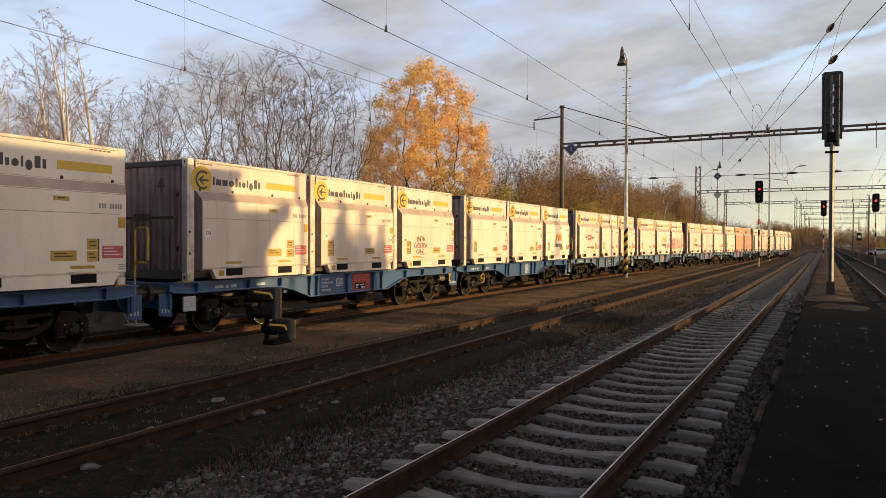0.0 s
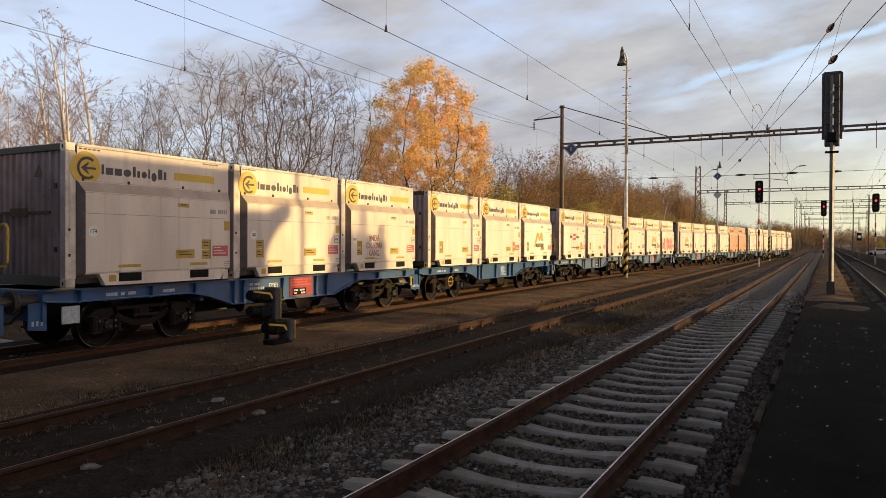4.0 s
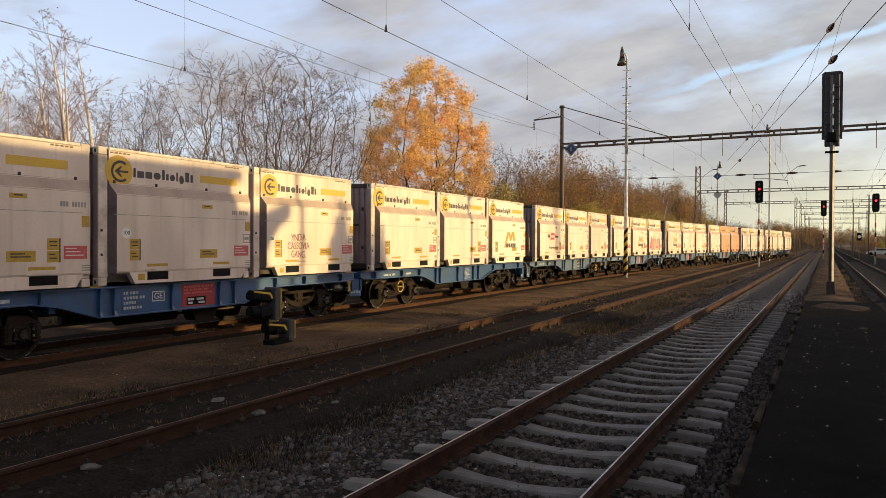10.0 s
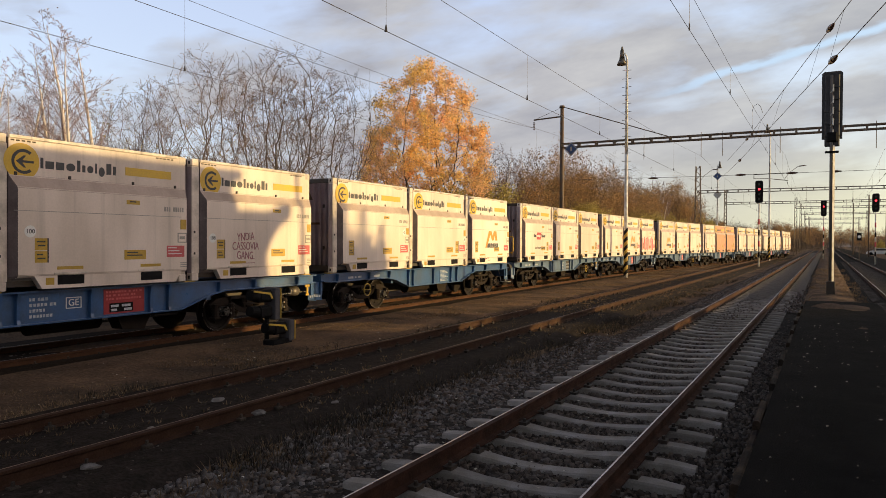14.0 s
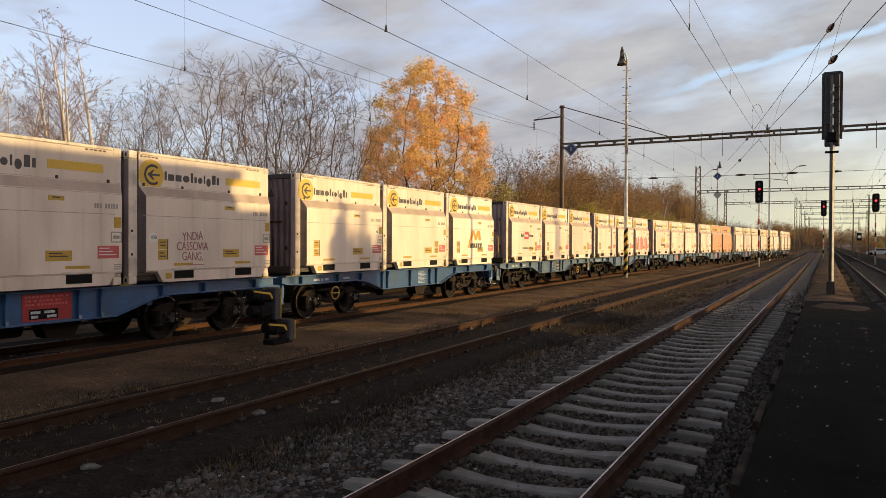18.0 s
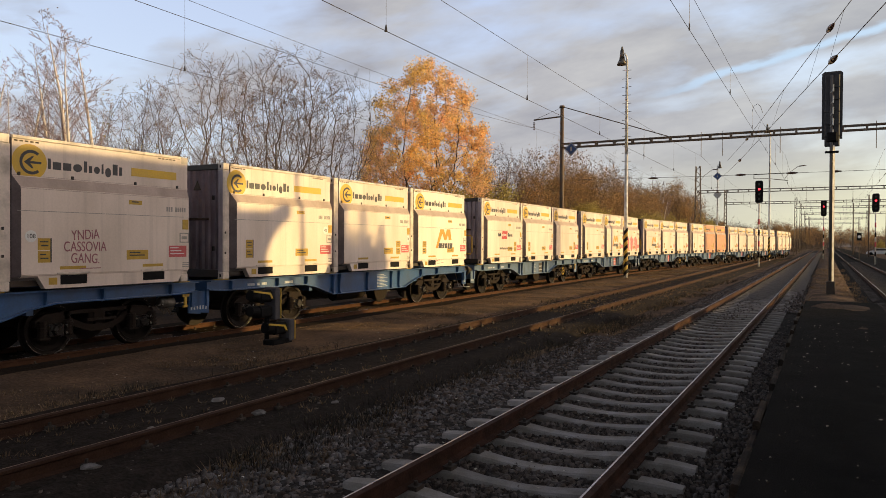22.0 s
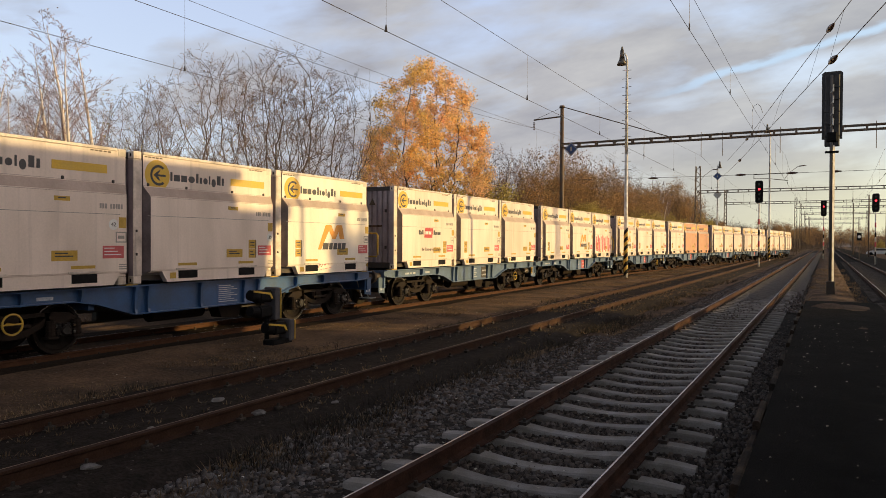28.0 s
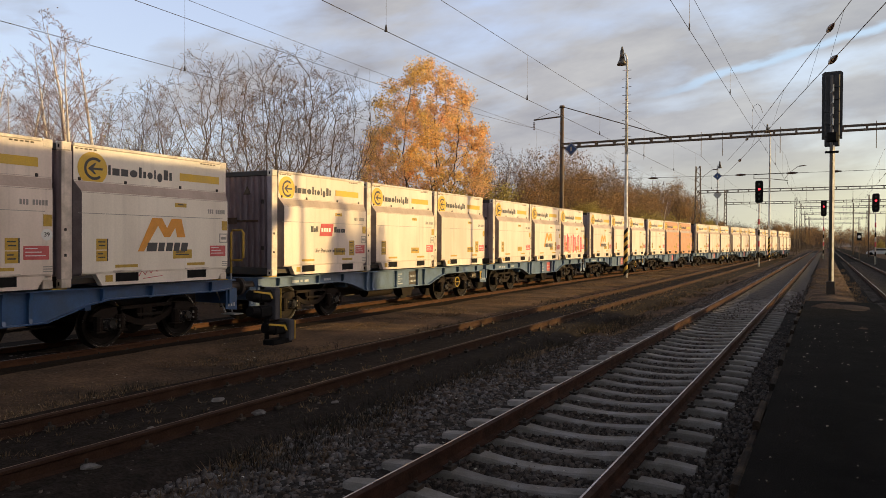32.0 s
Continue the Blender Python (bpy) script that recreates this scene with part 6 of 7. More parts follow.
# ---- trees ----
class Wood:
    def __init__(self, seed):
        self.r = random.Random(seed)
        self.v, self.f, self.tips = [], [], []

    def limb(self, pts, radii, n):
        base = len(self.v)
        for k, p in enumerate(pts):
            d = (pts[min(k + 1, len(pts) - 1)] - pts[max(k - 1, 0)]).normalized()
            u = d.orthogonal().normalized()
            w = d.cross(u)
            for i in range(n):
                a = 2 * math.pi * i / n
                self.v.append(p + (u * math.cos(a) + w * math.sin(a)) * radii[k])
        for k in range(len(pts) - 1):
            for i in range(n):
                a, b = base + k * n + i, base + k * n + (i + 1) % n
                self.f.append((a, b, b + n, a + n))

    def grow(self, p, d, length, radius, level, spec):
        r = self.r
        segs = spec["segs"][level]
        pts, radii, q, dd = [p], [radius], p.copy(), d.copy()
        for k in range(segs):
            dd = (dd + Vector((r.gauss(0, 1), r.gauss(0, 1), r.gauss(0, 1))) * spec["wob"][level] + Vector((0, 0, spec["up"][level]))).normalized()
            q = q + dd * (length / segs)
            pts.append(q.copy())
            radii.append(max(spec.get("thin", 0.004), radius * (1 - spec.get("taper", 0.85) * (k + 1) / segs)))
        self.limb(pts, radii, spec["sides"][level])
        if level + 1 >= len(spec["kids"]) + 1:
            self.tips += pts[1:]
            return
        if level >= len(spec["kids"]) - 1:
            self.tips += pts[2:]
        n = spec["kids"][level]
        for i in range(n):
            f = spec["from"][level] + (1 - spec["from"][level]) * (i + r.random()) / n
            k = min(segs - 1, int(f * segs))
            g = f * segs - k
            at = pts[k].lerp(pts[k + 1], g)
            axis = (pts[k + 1] - pts[k]).normalized()
            side = axis.orthogonal().normalized()
            side.rotate(Matrix.Rotation(r.uniform(0, 6.28), 3, axis))
            ang = spec["ang"][level] * r.uniform(0.7, 1.3)
            nd = axis * math.cos(ang) + side * math.sin(ang)
            self.grow(at, nd, length * spec["len"][level] * r.uniform(*spec.get("vary", (0.6, 1.15))) * (1.15 - spec.get("fall", 0.55) * f), radii[k] * spec.get("slim", 0.55), level + 1, spec)

    def fill(self, stems, profile, count, seed, step=0.24, kill=0.42, tip=0.007, lumps=0.0, twigs=2, core=0.02):
        """Limbs that grow towards free points of a crown; profile = (height, half width) pairs."""
        rnd = np.random.RandomState(seed)
        z = rnd.uniform(profile[0][0], profile[-1][0], count * 4)
        w = np.interp(z, [a for a, b in profile], [b for a, b in profile])
        a, rr = rnd.uniform(0, 6.283, count * 4), np.sqrt(rnd.uniform(core, 1, count * 4))
        keep = rnd.uniform(0, 1, count * 4) < (w / w.max()) ** 1.5
        free = np.stack([w * rr * np.cos(a), w * rr * np.sin(a), z], 1)[keep]
        off = seed * 3.7
        free = np.array([p for p in free if noise.noise(Vector((p[0] * 0.75 + off, p[1] * 0.75, p[2] * 0.6))) > lumps - 0.35])[:count]
        nodes, up = [], []
        for x, y, lx, ly in stems:
            for k in range(int(profile[0][0] / step) + 3):
                nodes.append((x + lx * k * step, y + ly * k * step, -0.3 + k * step))
                up.append(len(nodes) - 2 if k else -1)
        pts = np.array(nodes)
        d2 = ((free[:, None] - pts[None]) ** 2).sum(2)
        near, best = d2.argmin(1), d2.min(1)
        born = collections.Counter()
        for _ in range(90):
            if not len(free):
                break
            pull = free - pts[near]
            pull /= np.linalg.norm(pull, axis=1)[:, None] + 1e-9
            total = np.zeros_like(pts)
            np.add.at(total, near, pull)
            grown = np.unique(near)
            way = total[grown] / (np.linalg.norm(total[grown], axis=1)[:, None] + 1e-9) + rnd.normal(0, 0.09, (len(grown), 3)) + (0, 0, 0.06)
            fresh = pts[grown] + step * way / np.linalg.norm(way, axis=1)[:, None]
            base = len(pts)
            up += grown.tolist()
            pts = np.vstack([pts, fresh])
            d2 = ((free[:, None] - fresh[None]) ** 2).sum(2)
            closer = d2.min(1) < best
            near = np.where(closer, base + d2.argmin(1), near)
            best = np.minimum(best, d2.min(1))
            born.update(grown.tolist())
            left = (best > kill * kill) & np.array([born[n] < 3 for n in near.tolist()], dtype=bool)
            free, near, best = free[left], near[left], best[left]
        kids = [[] for _ in up]
        for k, u in enumerate(up):
            if u >= 0:
                kids[u].append(k)
        for _ in range(7):
            mean = np.array([pts[c].mean(0) if c else pts[k] for k, c in enumerate(kids)])
            inner = np.array([bool(c) and u >= 0 for c, u in zip(kids, up)])
            pts = np.where(inner[:, None], 0.4 * pts + 0.3 * pts[up] + 0.3 * mean, pts)
        thick = [0.0] * len(up)
        for k in range(len(up) - 1, -1, -1):
            thick[k] += tip ** 2.05 if not kids[k] else 0.0
            if up[k] >= 0:
                thick[up[k]] += thick[k]
        thick = [t ** (1 / 2.05) for t in thick]
        v = [Vector(p) for p in pts.tolist()]
        for k, u in enumerate(up):
            if u >= 0 and k == max(kids[u], key=lambda c: thick[c]):
                continue
            chain, c = ([u] if u >= 0 else []) + [k], k
            while kids[c]:
                c = max(kids[c], key=lambda n: thick[n])
                chain.append(c)
            t0 = thick[k]
            self.limb([v[n] for n in chain], [min(thick[n], t0) for n in chain], 8 if t0 > 0.045 else 5 if t0 > 0.018 else 3)
            self.tips += [v[n] for n in chain[-3:]]
            end = (v[chain[-1]] - v[chain[-2]]).normalized()
            for _ in range(twigs):
                d = (end + Vector(rnd.normal(0, 0.5, 3).tolist())).normalized()
                a = v[chain[-1 - rnd.randint(0, min(4, len(chain) - 1))]]
                b = a + d * rnd.uniform(0.25, 0.55)
                self.limb([a, b], [tip * 0.8, tip * 0.5], 3)
                self.tips.append(b)
                for f in (0.4, 0.7):
                    c = a.lerp(b, f)
                    e = c + (d + Vector(rnd.normal(0, 0.5, 3).tolist())).normalized() * rnd.uniform(0.12, 0.25)
                    self.limb([c, e], [tip * 0.6, tip * 0.45], 3)


SPEC_BARE = dict(segs=[9, 5, 4, 3, 2], wob=[0.07, 0.14, 0.18, 0.2, 0.2], up=[0.03, 0.10, 0.08, 0.05, 0.02], sides=[8, 5, 4, 3, 3], kids=[13, 7, 5, 3], ang=[0.75, 0.7, 0.7, 0.7], len=[0.46, 0.48, 0.5, 0.55])
SPEC_BARE["from"] = [0.22, 0.2, 0.2, 0.15]
SPEC_FAN = dict(segs=[9, 6, 5, 3, 2], wob=[0.05, 0.085, 0.13, 0.17, 0.2], up=[0.03, 0.05, 0.03, 0.0, 0.0], sides=[8, 6, 4, 3, 3], kids=[8, 6, 4, 3], ang=[0.72, 0.7, 0.7, 0.75], len=[0.42, 0.44, 0.44, 0.46])
SPEC_FAN["from"] = [0.25, 0.25, 0.2, 0.15]
SPEC_FAN["fall"] = 0.12
SPEC_FAN["thin"] = 0.0065
SPEC_FAN["vary"] = (0.75, 1.1)
SPEC_BIRCH = dict(SPEC_BARE, segs=[12, 6, 4, 3, 2], ang=[0.62, 0.6, 0.65, 0.7], len=[0.30, 0.45, 0.5, 0.55], kids=[24, 6, 4, 2], wob=[0.03, 0.09, 0.16, 0.2, 0.2], up=[0.02, 0.09, 0.03, 0.0, 0.0])
SPEC_BIRCH["from"] = [0.2, 0.2, 0.2, 0.15]
SPEC_BIRCH["taper"] = 0.96
SPEC_BIRCH["fall"] = 0.85
SPEC_BIRCH["slim"] = 0.36
DOME = [(3.0, 1.0), (4.5, 1.9), (6.0, 2.6), (7.5, 2.9), (9.0, 2.5), (9.9, 1.6), (10.4, 0.4)]
VASE = dict(core=0.2, twigs=6, step=0.34, kill=0.42, tip=0.0065, lumps=0.15)
SPECS_VASE = [dict(VASE, stems=[(0, 0, 0.03, 0)], profile=[(a, b * 0.8) for a, b in DOME], count=800, seed=141), dict(VASE, stems=[(0, 0, 0.02, 0.05), (0.2, -0.2, 0.12, -0.22)], profile=DOME, count=1300, seed=142), dict(VASE, stems=[(0, 0, 0, 0.1), (-0.3, -0.2, -0.1, -0.18)], profile=[(a, b * 1.12) for a, b in DOME], count=1400, seed=143)]
SPEC_GOLD = dict(stems=[(0, 0, 0, 0.02), (0.4, 0.5, 0.1, 0.2), (-0.3, -0.5, -0.1, -0.2), (-0.5, 0.3, -0.2, 0.1)], profile=[(1.6, 1.8), (3.2, 3.2), (5.5, 4.3), (8.5, 4.0), (10.5, 3.1), (12.0, 1.9), (12.9, 0.4)], count=2400, seed=144, lumps=0.42)
SPEC_BUSH = dict(segs=[4, 4, 3, 2], wob=[0.14, 0.18, 0.2, 0.2], up=[0.05, 0.08, 0.06, 0.02], sides=[5, 4, 3, 3], kids=[7, 6, 5], ang=[0.7, 0.7, 0.7], len=[0.55, 0.5, 0.5])
SPEC_BUSH["from"] = [0.15, 0.2, 0.2]


def leaf_cloud(wood, count, size, spread, seed, clumps=0):
    rnd = np.random.RandomState(seed)
    tips = np.array([tuple(t) for t in wood.tips])
    if clumps:
        tips = tips[rnd.randint(0, len(tips), clumps)]
    c = tips[rnd.randint(0, len(tips), count)] + rnd.normal(0, spread, (count, 3))
    n = len(c)
    a = rnd.normal(0, 1, (n, 3))
    a /= np.linalg.norm(a, axis=1)[:, None]
    b = np.cross(a, rnd.normal(0, 1, (n, 3)))
    b /= np.linalg.norm(b, axis=1)[:, None]
    s = (size * rnd.uniform(0.6, 1.4, n))[:, None]
    quad = np.stack([c - a * s, c - b * s * 0.6, c + a * s, c + b * s * 0.6], 1).reshape(-1, 3)
    return quad, np.arange(4 * n).reshape(n, 4)


def tree_proto(name, label, seed, height, stems, spec, bark, twig, lean=0.0, leaf=None, leaves=0, size=0.1, spread=0.25, radius=None, fit=None, clumps=0, bark_from=4, group="trees behind the train"):
    """Trunks and limbs in one part, the leaf crown in another; fit = (half width, height) of the whole."""
    t = thing(name, label, "tree", group)
    wood = Wood(seed)
    r = wood.r
    if "profile" in spec:
        wood.fill(**spec)
        stems = 0
    for k in range(stems):
        a = r.uniform(0, 6.28)
        tilt = 0.04 + lean * r.uniform(0.5, 1.2) if stems > 1 else lean
        d = Vector((math.cos(a) * tilt, math.sin(a) * tilt, 1)).normalized()
        p = Vector((math.cos(a), math.sin(a), 0)) * (0.25 * (stems > 1)) + Vector((0, 0, -0.3))
        wood.grow(p, d, height * r.uniform(0.82, 1.0) if stems > 1 else height, (radius or height * 0.012) * r.uniform(0.8, 1.1), 0, spec)
    if fit:
        co = np.array([tuple(v) for v in wood.v])
        kx = fit[0] / np.percentile(np.hypot(co[:, 0], co[:, 1]), 98)
        kz = fit[1] / np.percentile(co[:, 2], 99.7)
        wood.v = [Vector((v.x * kx, v.y * kx, v.z * kz)) for v in wood.v]
        wood.tips = [Vector((v.x * kx, v.y * kx, v.z * kz)) for v in wood.tips]
    ob = raw("trunk", wood.v, wood.f, bark, t)
    ob.data.materials.append(twig)
    sides = np.array([f[3] - f[0] for f in wood.f])
    ob.data.polygons.foreach_set("material_index", (sides < bark_from).astype(np.int32))
    if leaf:
        q, f = leaf_cloud(wood, leaves, size, spread, seed + 7, clumps)
        me = bpy.data.meshes.new("crown")
        me.from_pydata(q.tolist(), [], f.tolist())
        me.materials.append(leaf)
        cr = new("crown", me)
        cr.parent = t
    return t


def plant(proto, x, y, turn, scale, z=None, label=""):
    if z is None:
        z = -0.35 + (min(1.2, (-15.5 - x) * 0.10) if x < -15.5 else 0.0)
    c = copy_thing(proto, pose(x, y, z, 0, 0, turn))
    c.scale = (scale, scale, scale)
    if label:
        c["label"] = label
    return c


rnd = random.Random(11)
birch = [tree_proto("birch_tree", "bare birch with a pale trunk and fine reddish twigs", 20 + k, 9.0, 1, SPEC_BIRCH, M_BIRCH, M_TWIG2, 0.03, M_LEAF3, 60, 0.03, 0.12, 0.095, fit=(2.2, 9.0), bark_from=6) for k in range(3)]
bare = [tree_proto("bare_tree", "leafless tree with spreading dark branches", 40 + k, 9.6, (3, 4, 5)[k], SPEC_FAN, M_BARK, M_TWIG, (0.24, 0.34, 0.42)[k], M_LEAF3, 90, 0.04, 0.12, 0.19, fit=((3.0, 10.4), (3.4, 10.4), (4.1, 10.4))[k]) for k in range(3)]
vase = [tree_proto("bare_tree", "leafless tree with forking dark branches", 140 + k, 10.4, 1, SPECS_VASE[k], M_BARK, M_TWIG, 0, M_LEAF3, 260, 0.035, 0.08) for k in range(3)]
golden = tree_proto("autumn_tree", "large broad tree with amber autumn leaves", 77, 12.0, 1, SPEC_GOLD, M_BARK, M_TWIG, 0, M_LEAF, 64000, 0.06, 0.15)
thuja = tree_proto("dense_tree", "unseen narrow dense tree added to shadow the containers", 97, 6.0, 3, SPEC_BUSH, M_BARK, M_TWIG, 0.1, M_LEAF2, 9000, 0.07, 0.12, fit=(0.68, 6.3))
olive = tree_proto("olive_bush", "tall bush with olive yellow leaves", 81, 6.0, 4, SPEC_BUSH, M_BARK, M_TWIG, 0.4, M_LEAF2, 9000, 0.085, 0.3)
russet = tree_proto("russet_tree", "small tree with thin russet leaves", 91, 8.5, 2, SPEC_BARE, M_BARK, M_TWIG, 0.25, M_LEAF3, 8000, 0.052, 0.28)
shrub = [tree_proto("bare_shrub", "tangled leafless shrub of thin brown stems", 101 + k, 5.0, 6, SPEC_BUSH, M_BARK, M_TWIG, 0.45, M_LEAF2, 160, 0.035, 0.2) for k in range(2)]
protos = [*birch, *bare, *vase, golden, thuja, olive, russet, *shrub]

for x, y, s, k in ((-22, 14.3, 0.92, 0), (-22, 15.15, 1.02, 1), (-22.3, 15.6, 0.98, 2), (-22, 16.0, 1.0, 0), (-22, 13.2, 0.80, 2), (-22.5, 12.3, 0.76, 1), (-25, 15.4, 0.88, 1), (-26, 17.2, 0.92, 2), (-26, 18.6, 0.9, 0), (-26, 14.6, 0.9, 1), (-22, 18.2, 0.6, 2), (-24, 12.6, 0.8, 0), (-21, 11.7, 0.75, 1)):
    plant(birch[k], x, y, rnd.uniform(0, 360), s)
for x, y, s, k, turn in ((-22, 20.6, 0.86, 1, 20), (-22, 23.9, 0.95, 2, 130), (-22, 26.3, 1.02, 1, 250), (-22.4, 29.0, 0.98, 2, 300), (-24.5, 28.0, 0.92, 0, 60), (-24.5, 33.0, 0.8, 0, 10), (-23.4, 18.9, 0.72, 0, 90), (-22, 48.2, 0.82, 0, 200), (-23, 51.5, 0.86, 1, 40), (-22.5, 57.0, 0.9, 0, 320)):
    plant(vase[k], x, y, turn, s)
for i in range(9):
    plant(birch[i % 3], -24 - 4 * rnd.random(), 12.4 + 0.9 * i, rnd.uniform(0, 360), rnd.uniform(0.62, 0.78))
for i in range(3):
    plant(shrub[i % 2], -23.5 - 3 * rnd.random(), 19.5 + 3.6 * i, rnd.uniform(0, 360), rnd.uniform(1.1, 1.35))
for x, y, k in ((-22.6, 17.9, 1), (-23, 18.9, 0), (-22.4, 19.8, 1), (-23.4, 21.2, 0)):
    plant(shrub[k], x, y, 70 * k + 9 * y, 1.15)
plant(golden, -22, 38.9, 220, 1.0)
for x, y, s in ((-20, 37.5, 0.75), (-20.5, 41, 0.85), (-20.5, 43.2, 0.8), (-21, 45.4, 0.62)):
    plant(olive, x, y, rnd.uniform(0, 360), s)
# the wood's edge falls lower along the line: (distance, height)
EDGE = [(46, 9.3), (52, 9.3), (60, 10.0), (70, 9.4), (80, 9.9), (92, 9.6), (102, 10.4), (118, 10.8), (140, 9.6), (200, 8.5)]


def edge_height(y):
    for (a, ha), (b, hb) in zip(EDGE, EDGE[1:]):
        if y <= b:
            return ha + (hb - ha) * max(0, y - a) / (b - a)
    return 8.5


for i in range(94):
    y = 45.5 + i * 0.93
    x = -19.0 - 6.5 * rnd.random()
    p = rnd.choice([russet, olive, birch[0], birch[1], russet, shrub[0]] if y < 68 else [russet, bare[0], russet, birch[0], birch[1], russet, olive])
    s = edge_height(y) / 9.0 * rnd.uniform(0.78, 1.04) * (-x / 22)
    plant(p, x, y * (-x / 20.5), rnd.uniform(0, 360), s)
for i in range(62):
    y = 5 + i * 1.7
    if 29 < y < 36 or (y < 29 and i % 3):
        continue
    p = rnd.choice([shrub[0], shrub[1], shrub[0], olive]) if y > 30 else rnd.choice(shrub)
    plant(p, -18.2 - 2.5 * rnd.random(), y, rnd.uniform(0, 360), rnd.uniform(0.65, 0.95))
for i in range(40):
    y = 140 + i * 7
    plant(rnd.choice([russet, bare[0], bare[1], russet]), -0.055 * y - 9 - 9 * rnd.random(), y, rnd.uniform(0, 360), rnd.uniform(0.7, 0.95))
for i in range(40):
    y = 215 + 30 * rnd.random() + i * 4
    plant(rnd.choice([russet, bare[2], russet, bare[0], russet]), -17.5 + i * 0.36 + 2 * rnd.random(), y, rnd.uniform(0, 360), rnd.uniform(0.85, 1.15))
for x, y, s, p in ((5.2, 172, 0.62, russet), (6.3, 174, 0.6, russet), (6.9, 171, 0.66, russet), (7.8, 176, 0.6, russet), (9.5, 176, 0.5, olive), (11.5, 178, 0.6, russet), (13.5, 180, 0.6, bare[1])):
    plant(p, x, y, rnd.uniform(0, 360), s)
for i in range(26):
    plant(rnd.choice(shrub), -17 + 10.5 * i / 26 + rnd.random(), 205 + 20 * rnd.random(), rnd.uniform(0, 360), rnd.uniform(0.7, 1.0))
for i in range(12):
    plant(rnd.choice(shrub), 6.5 + 10 * i / 12, 185 + 12 * rnd.random(), rnd.uniform(0, 360), rnd.uniform(0.6, 0.8))
for i in range(30):
    plant(rnd.choice(shrub), -14 + 24 * rnd.random(), 430 + 30 * rnd.random(), rnd.uniform(0, 360), rnd.uniform(1.0, 1.3))
for i in range(22):
    plant(rnd.choice([russet, bare[0], russet]), -4 + 16 * rnd.random(), 310 + 120 * rnd.random(), rnd.uniform(0, 360), rnd.uniform(0.8, 1.1))
for i in range(24):
    y = 185 + i * 9
    plant(rnd.choice([russet, russet, bare[2], shrub[0]]), 14 + 10 * rnd.random(), y, rnd.uniform(0, 360), rnd.uniform(0.5, 0.75))
# unseen bushes, added to shade the ground between platform and sidings
for i in range(9):
    plant(olive, 9.5 + 1.5 * rnd.random(), 22.8 + 1.75 * i, rnd.uniform(0, 360), 0.36, -0.35, "unseen olive bush added to shade the tracks")
# unseen trees, set so that their double-topped shadow falls on the containers
plant(thuja, 9.5, 25.3, 30, 1.03, -0.3)
plant(thuja, 9.5, 26.65, 120, 0.99, -0.3)
plant(thuja, 9.7, 25.95, 220, 0.93, -0.3)
plant(thuja, 9.4, 26.9, 310, 0.93, -0.3)
# an unseen low hedge, added to keep the tracks beyond the platform in shade
for i in range(64):
    plant(olive, 12 + 0.6 * rnd.random(), 38 + 1.8 * i, rnd.uniform(0, 360), 0.28 if i < 21 else 0.44, -0.35, "unseen olive bush added to shade the tracks")
# unseen trees added behind the camera to close off the sky there
for i in range(12):
    plant(rnd.choice([russet, bare[1], olive]), -30 + 6 * i, -26 - 6 * rnd.random(), rnd.uniform(0, 360), 1.3, -0.35)
for p in protos:
    for o in (*p.children_recursive, p):
        bpy.data.objects.remove(o)

# the far woods that close the view, a glowing band with haze painted in
bm = bmesh.new()
rw = random.Random(3)
cols = []
for i in range(601):
    a = radians(-85 + 170 * i / 600)
    R = 620
    h = 6 + 2 * noise.noise(Vector((i * 0.11, 0, 0))) + 2 * noise.noise(Vector((i * 0.6, 5, 0))) + 1.5 * rw.random()
    cols.append([bm.verts.new((R * math.sin(a), R * math.cos(a), -3)), bm.verts.new((R * math.sin(a), R * math.cos(a), h))])
for a, b in zip(cols, cols[1:]):
    bm.faces.new((a[0], b[0], b[1], a[1]))
tagged(obj("backdrop_woods", bm, M_HAZEGLOW), "glowing brown band of far woods with painted haze", "woods", kind="structure")


# ---- unseen casters added behind the camera's right shoulder to shade the tracks ----
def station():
    """An unseen long plain block, added to shadow the near part of the yard."""
    st = thing("station_building", "unseen long plastered building added to shade the tracks", "building", m=pose(9.0, -60, -0.3))
    bm = bmesh.new()
    box(bm, 0, 11, 0, 81.2, 0, 6.9)
    part("wall", bm, M_PLASTER, st)
    bm = bmesh.new()
    box(bm, -0.25, 11.25, -0.25, 81.4, 6.9, 7.12)
    part("roof", bm, M_ROOF, st)
    # outline cut to the shape of the shadow wanted on the train
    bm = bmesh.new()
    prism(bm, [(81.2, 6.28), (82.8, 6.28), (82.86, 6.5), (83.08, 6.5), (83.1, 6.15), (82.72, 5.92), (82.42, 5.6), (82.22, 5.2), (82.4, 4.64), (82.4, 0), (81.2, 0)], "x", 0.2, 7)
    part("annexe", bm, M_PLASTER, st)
    for k in range(18):
        for z in (1.0, 3.9):
            bm = bmesh.new()
            box(bm, -0.03, 0.06, 2 + k * 4.2, 3.2 + k * 4.2, z, z + 1.7)
            part("window", bm, M_GLASS, st)
    return st


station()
# unseen pole, added for the thin shadow it throws on the containers
post = thing("lamp_post", "unseen slim grey pole added for its shadow on the train", "lamp post", m=pose(9.0, 23.55, -0.3))
bm = bmesh.new()
rod(bm, (0, 0, 0), (0, -0.15, 8.0), 0.09, 0.06, 10)
part("pole", bm, M_POLEWHITE, post)


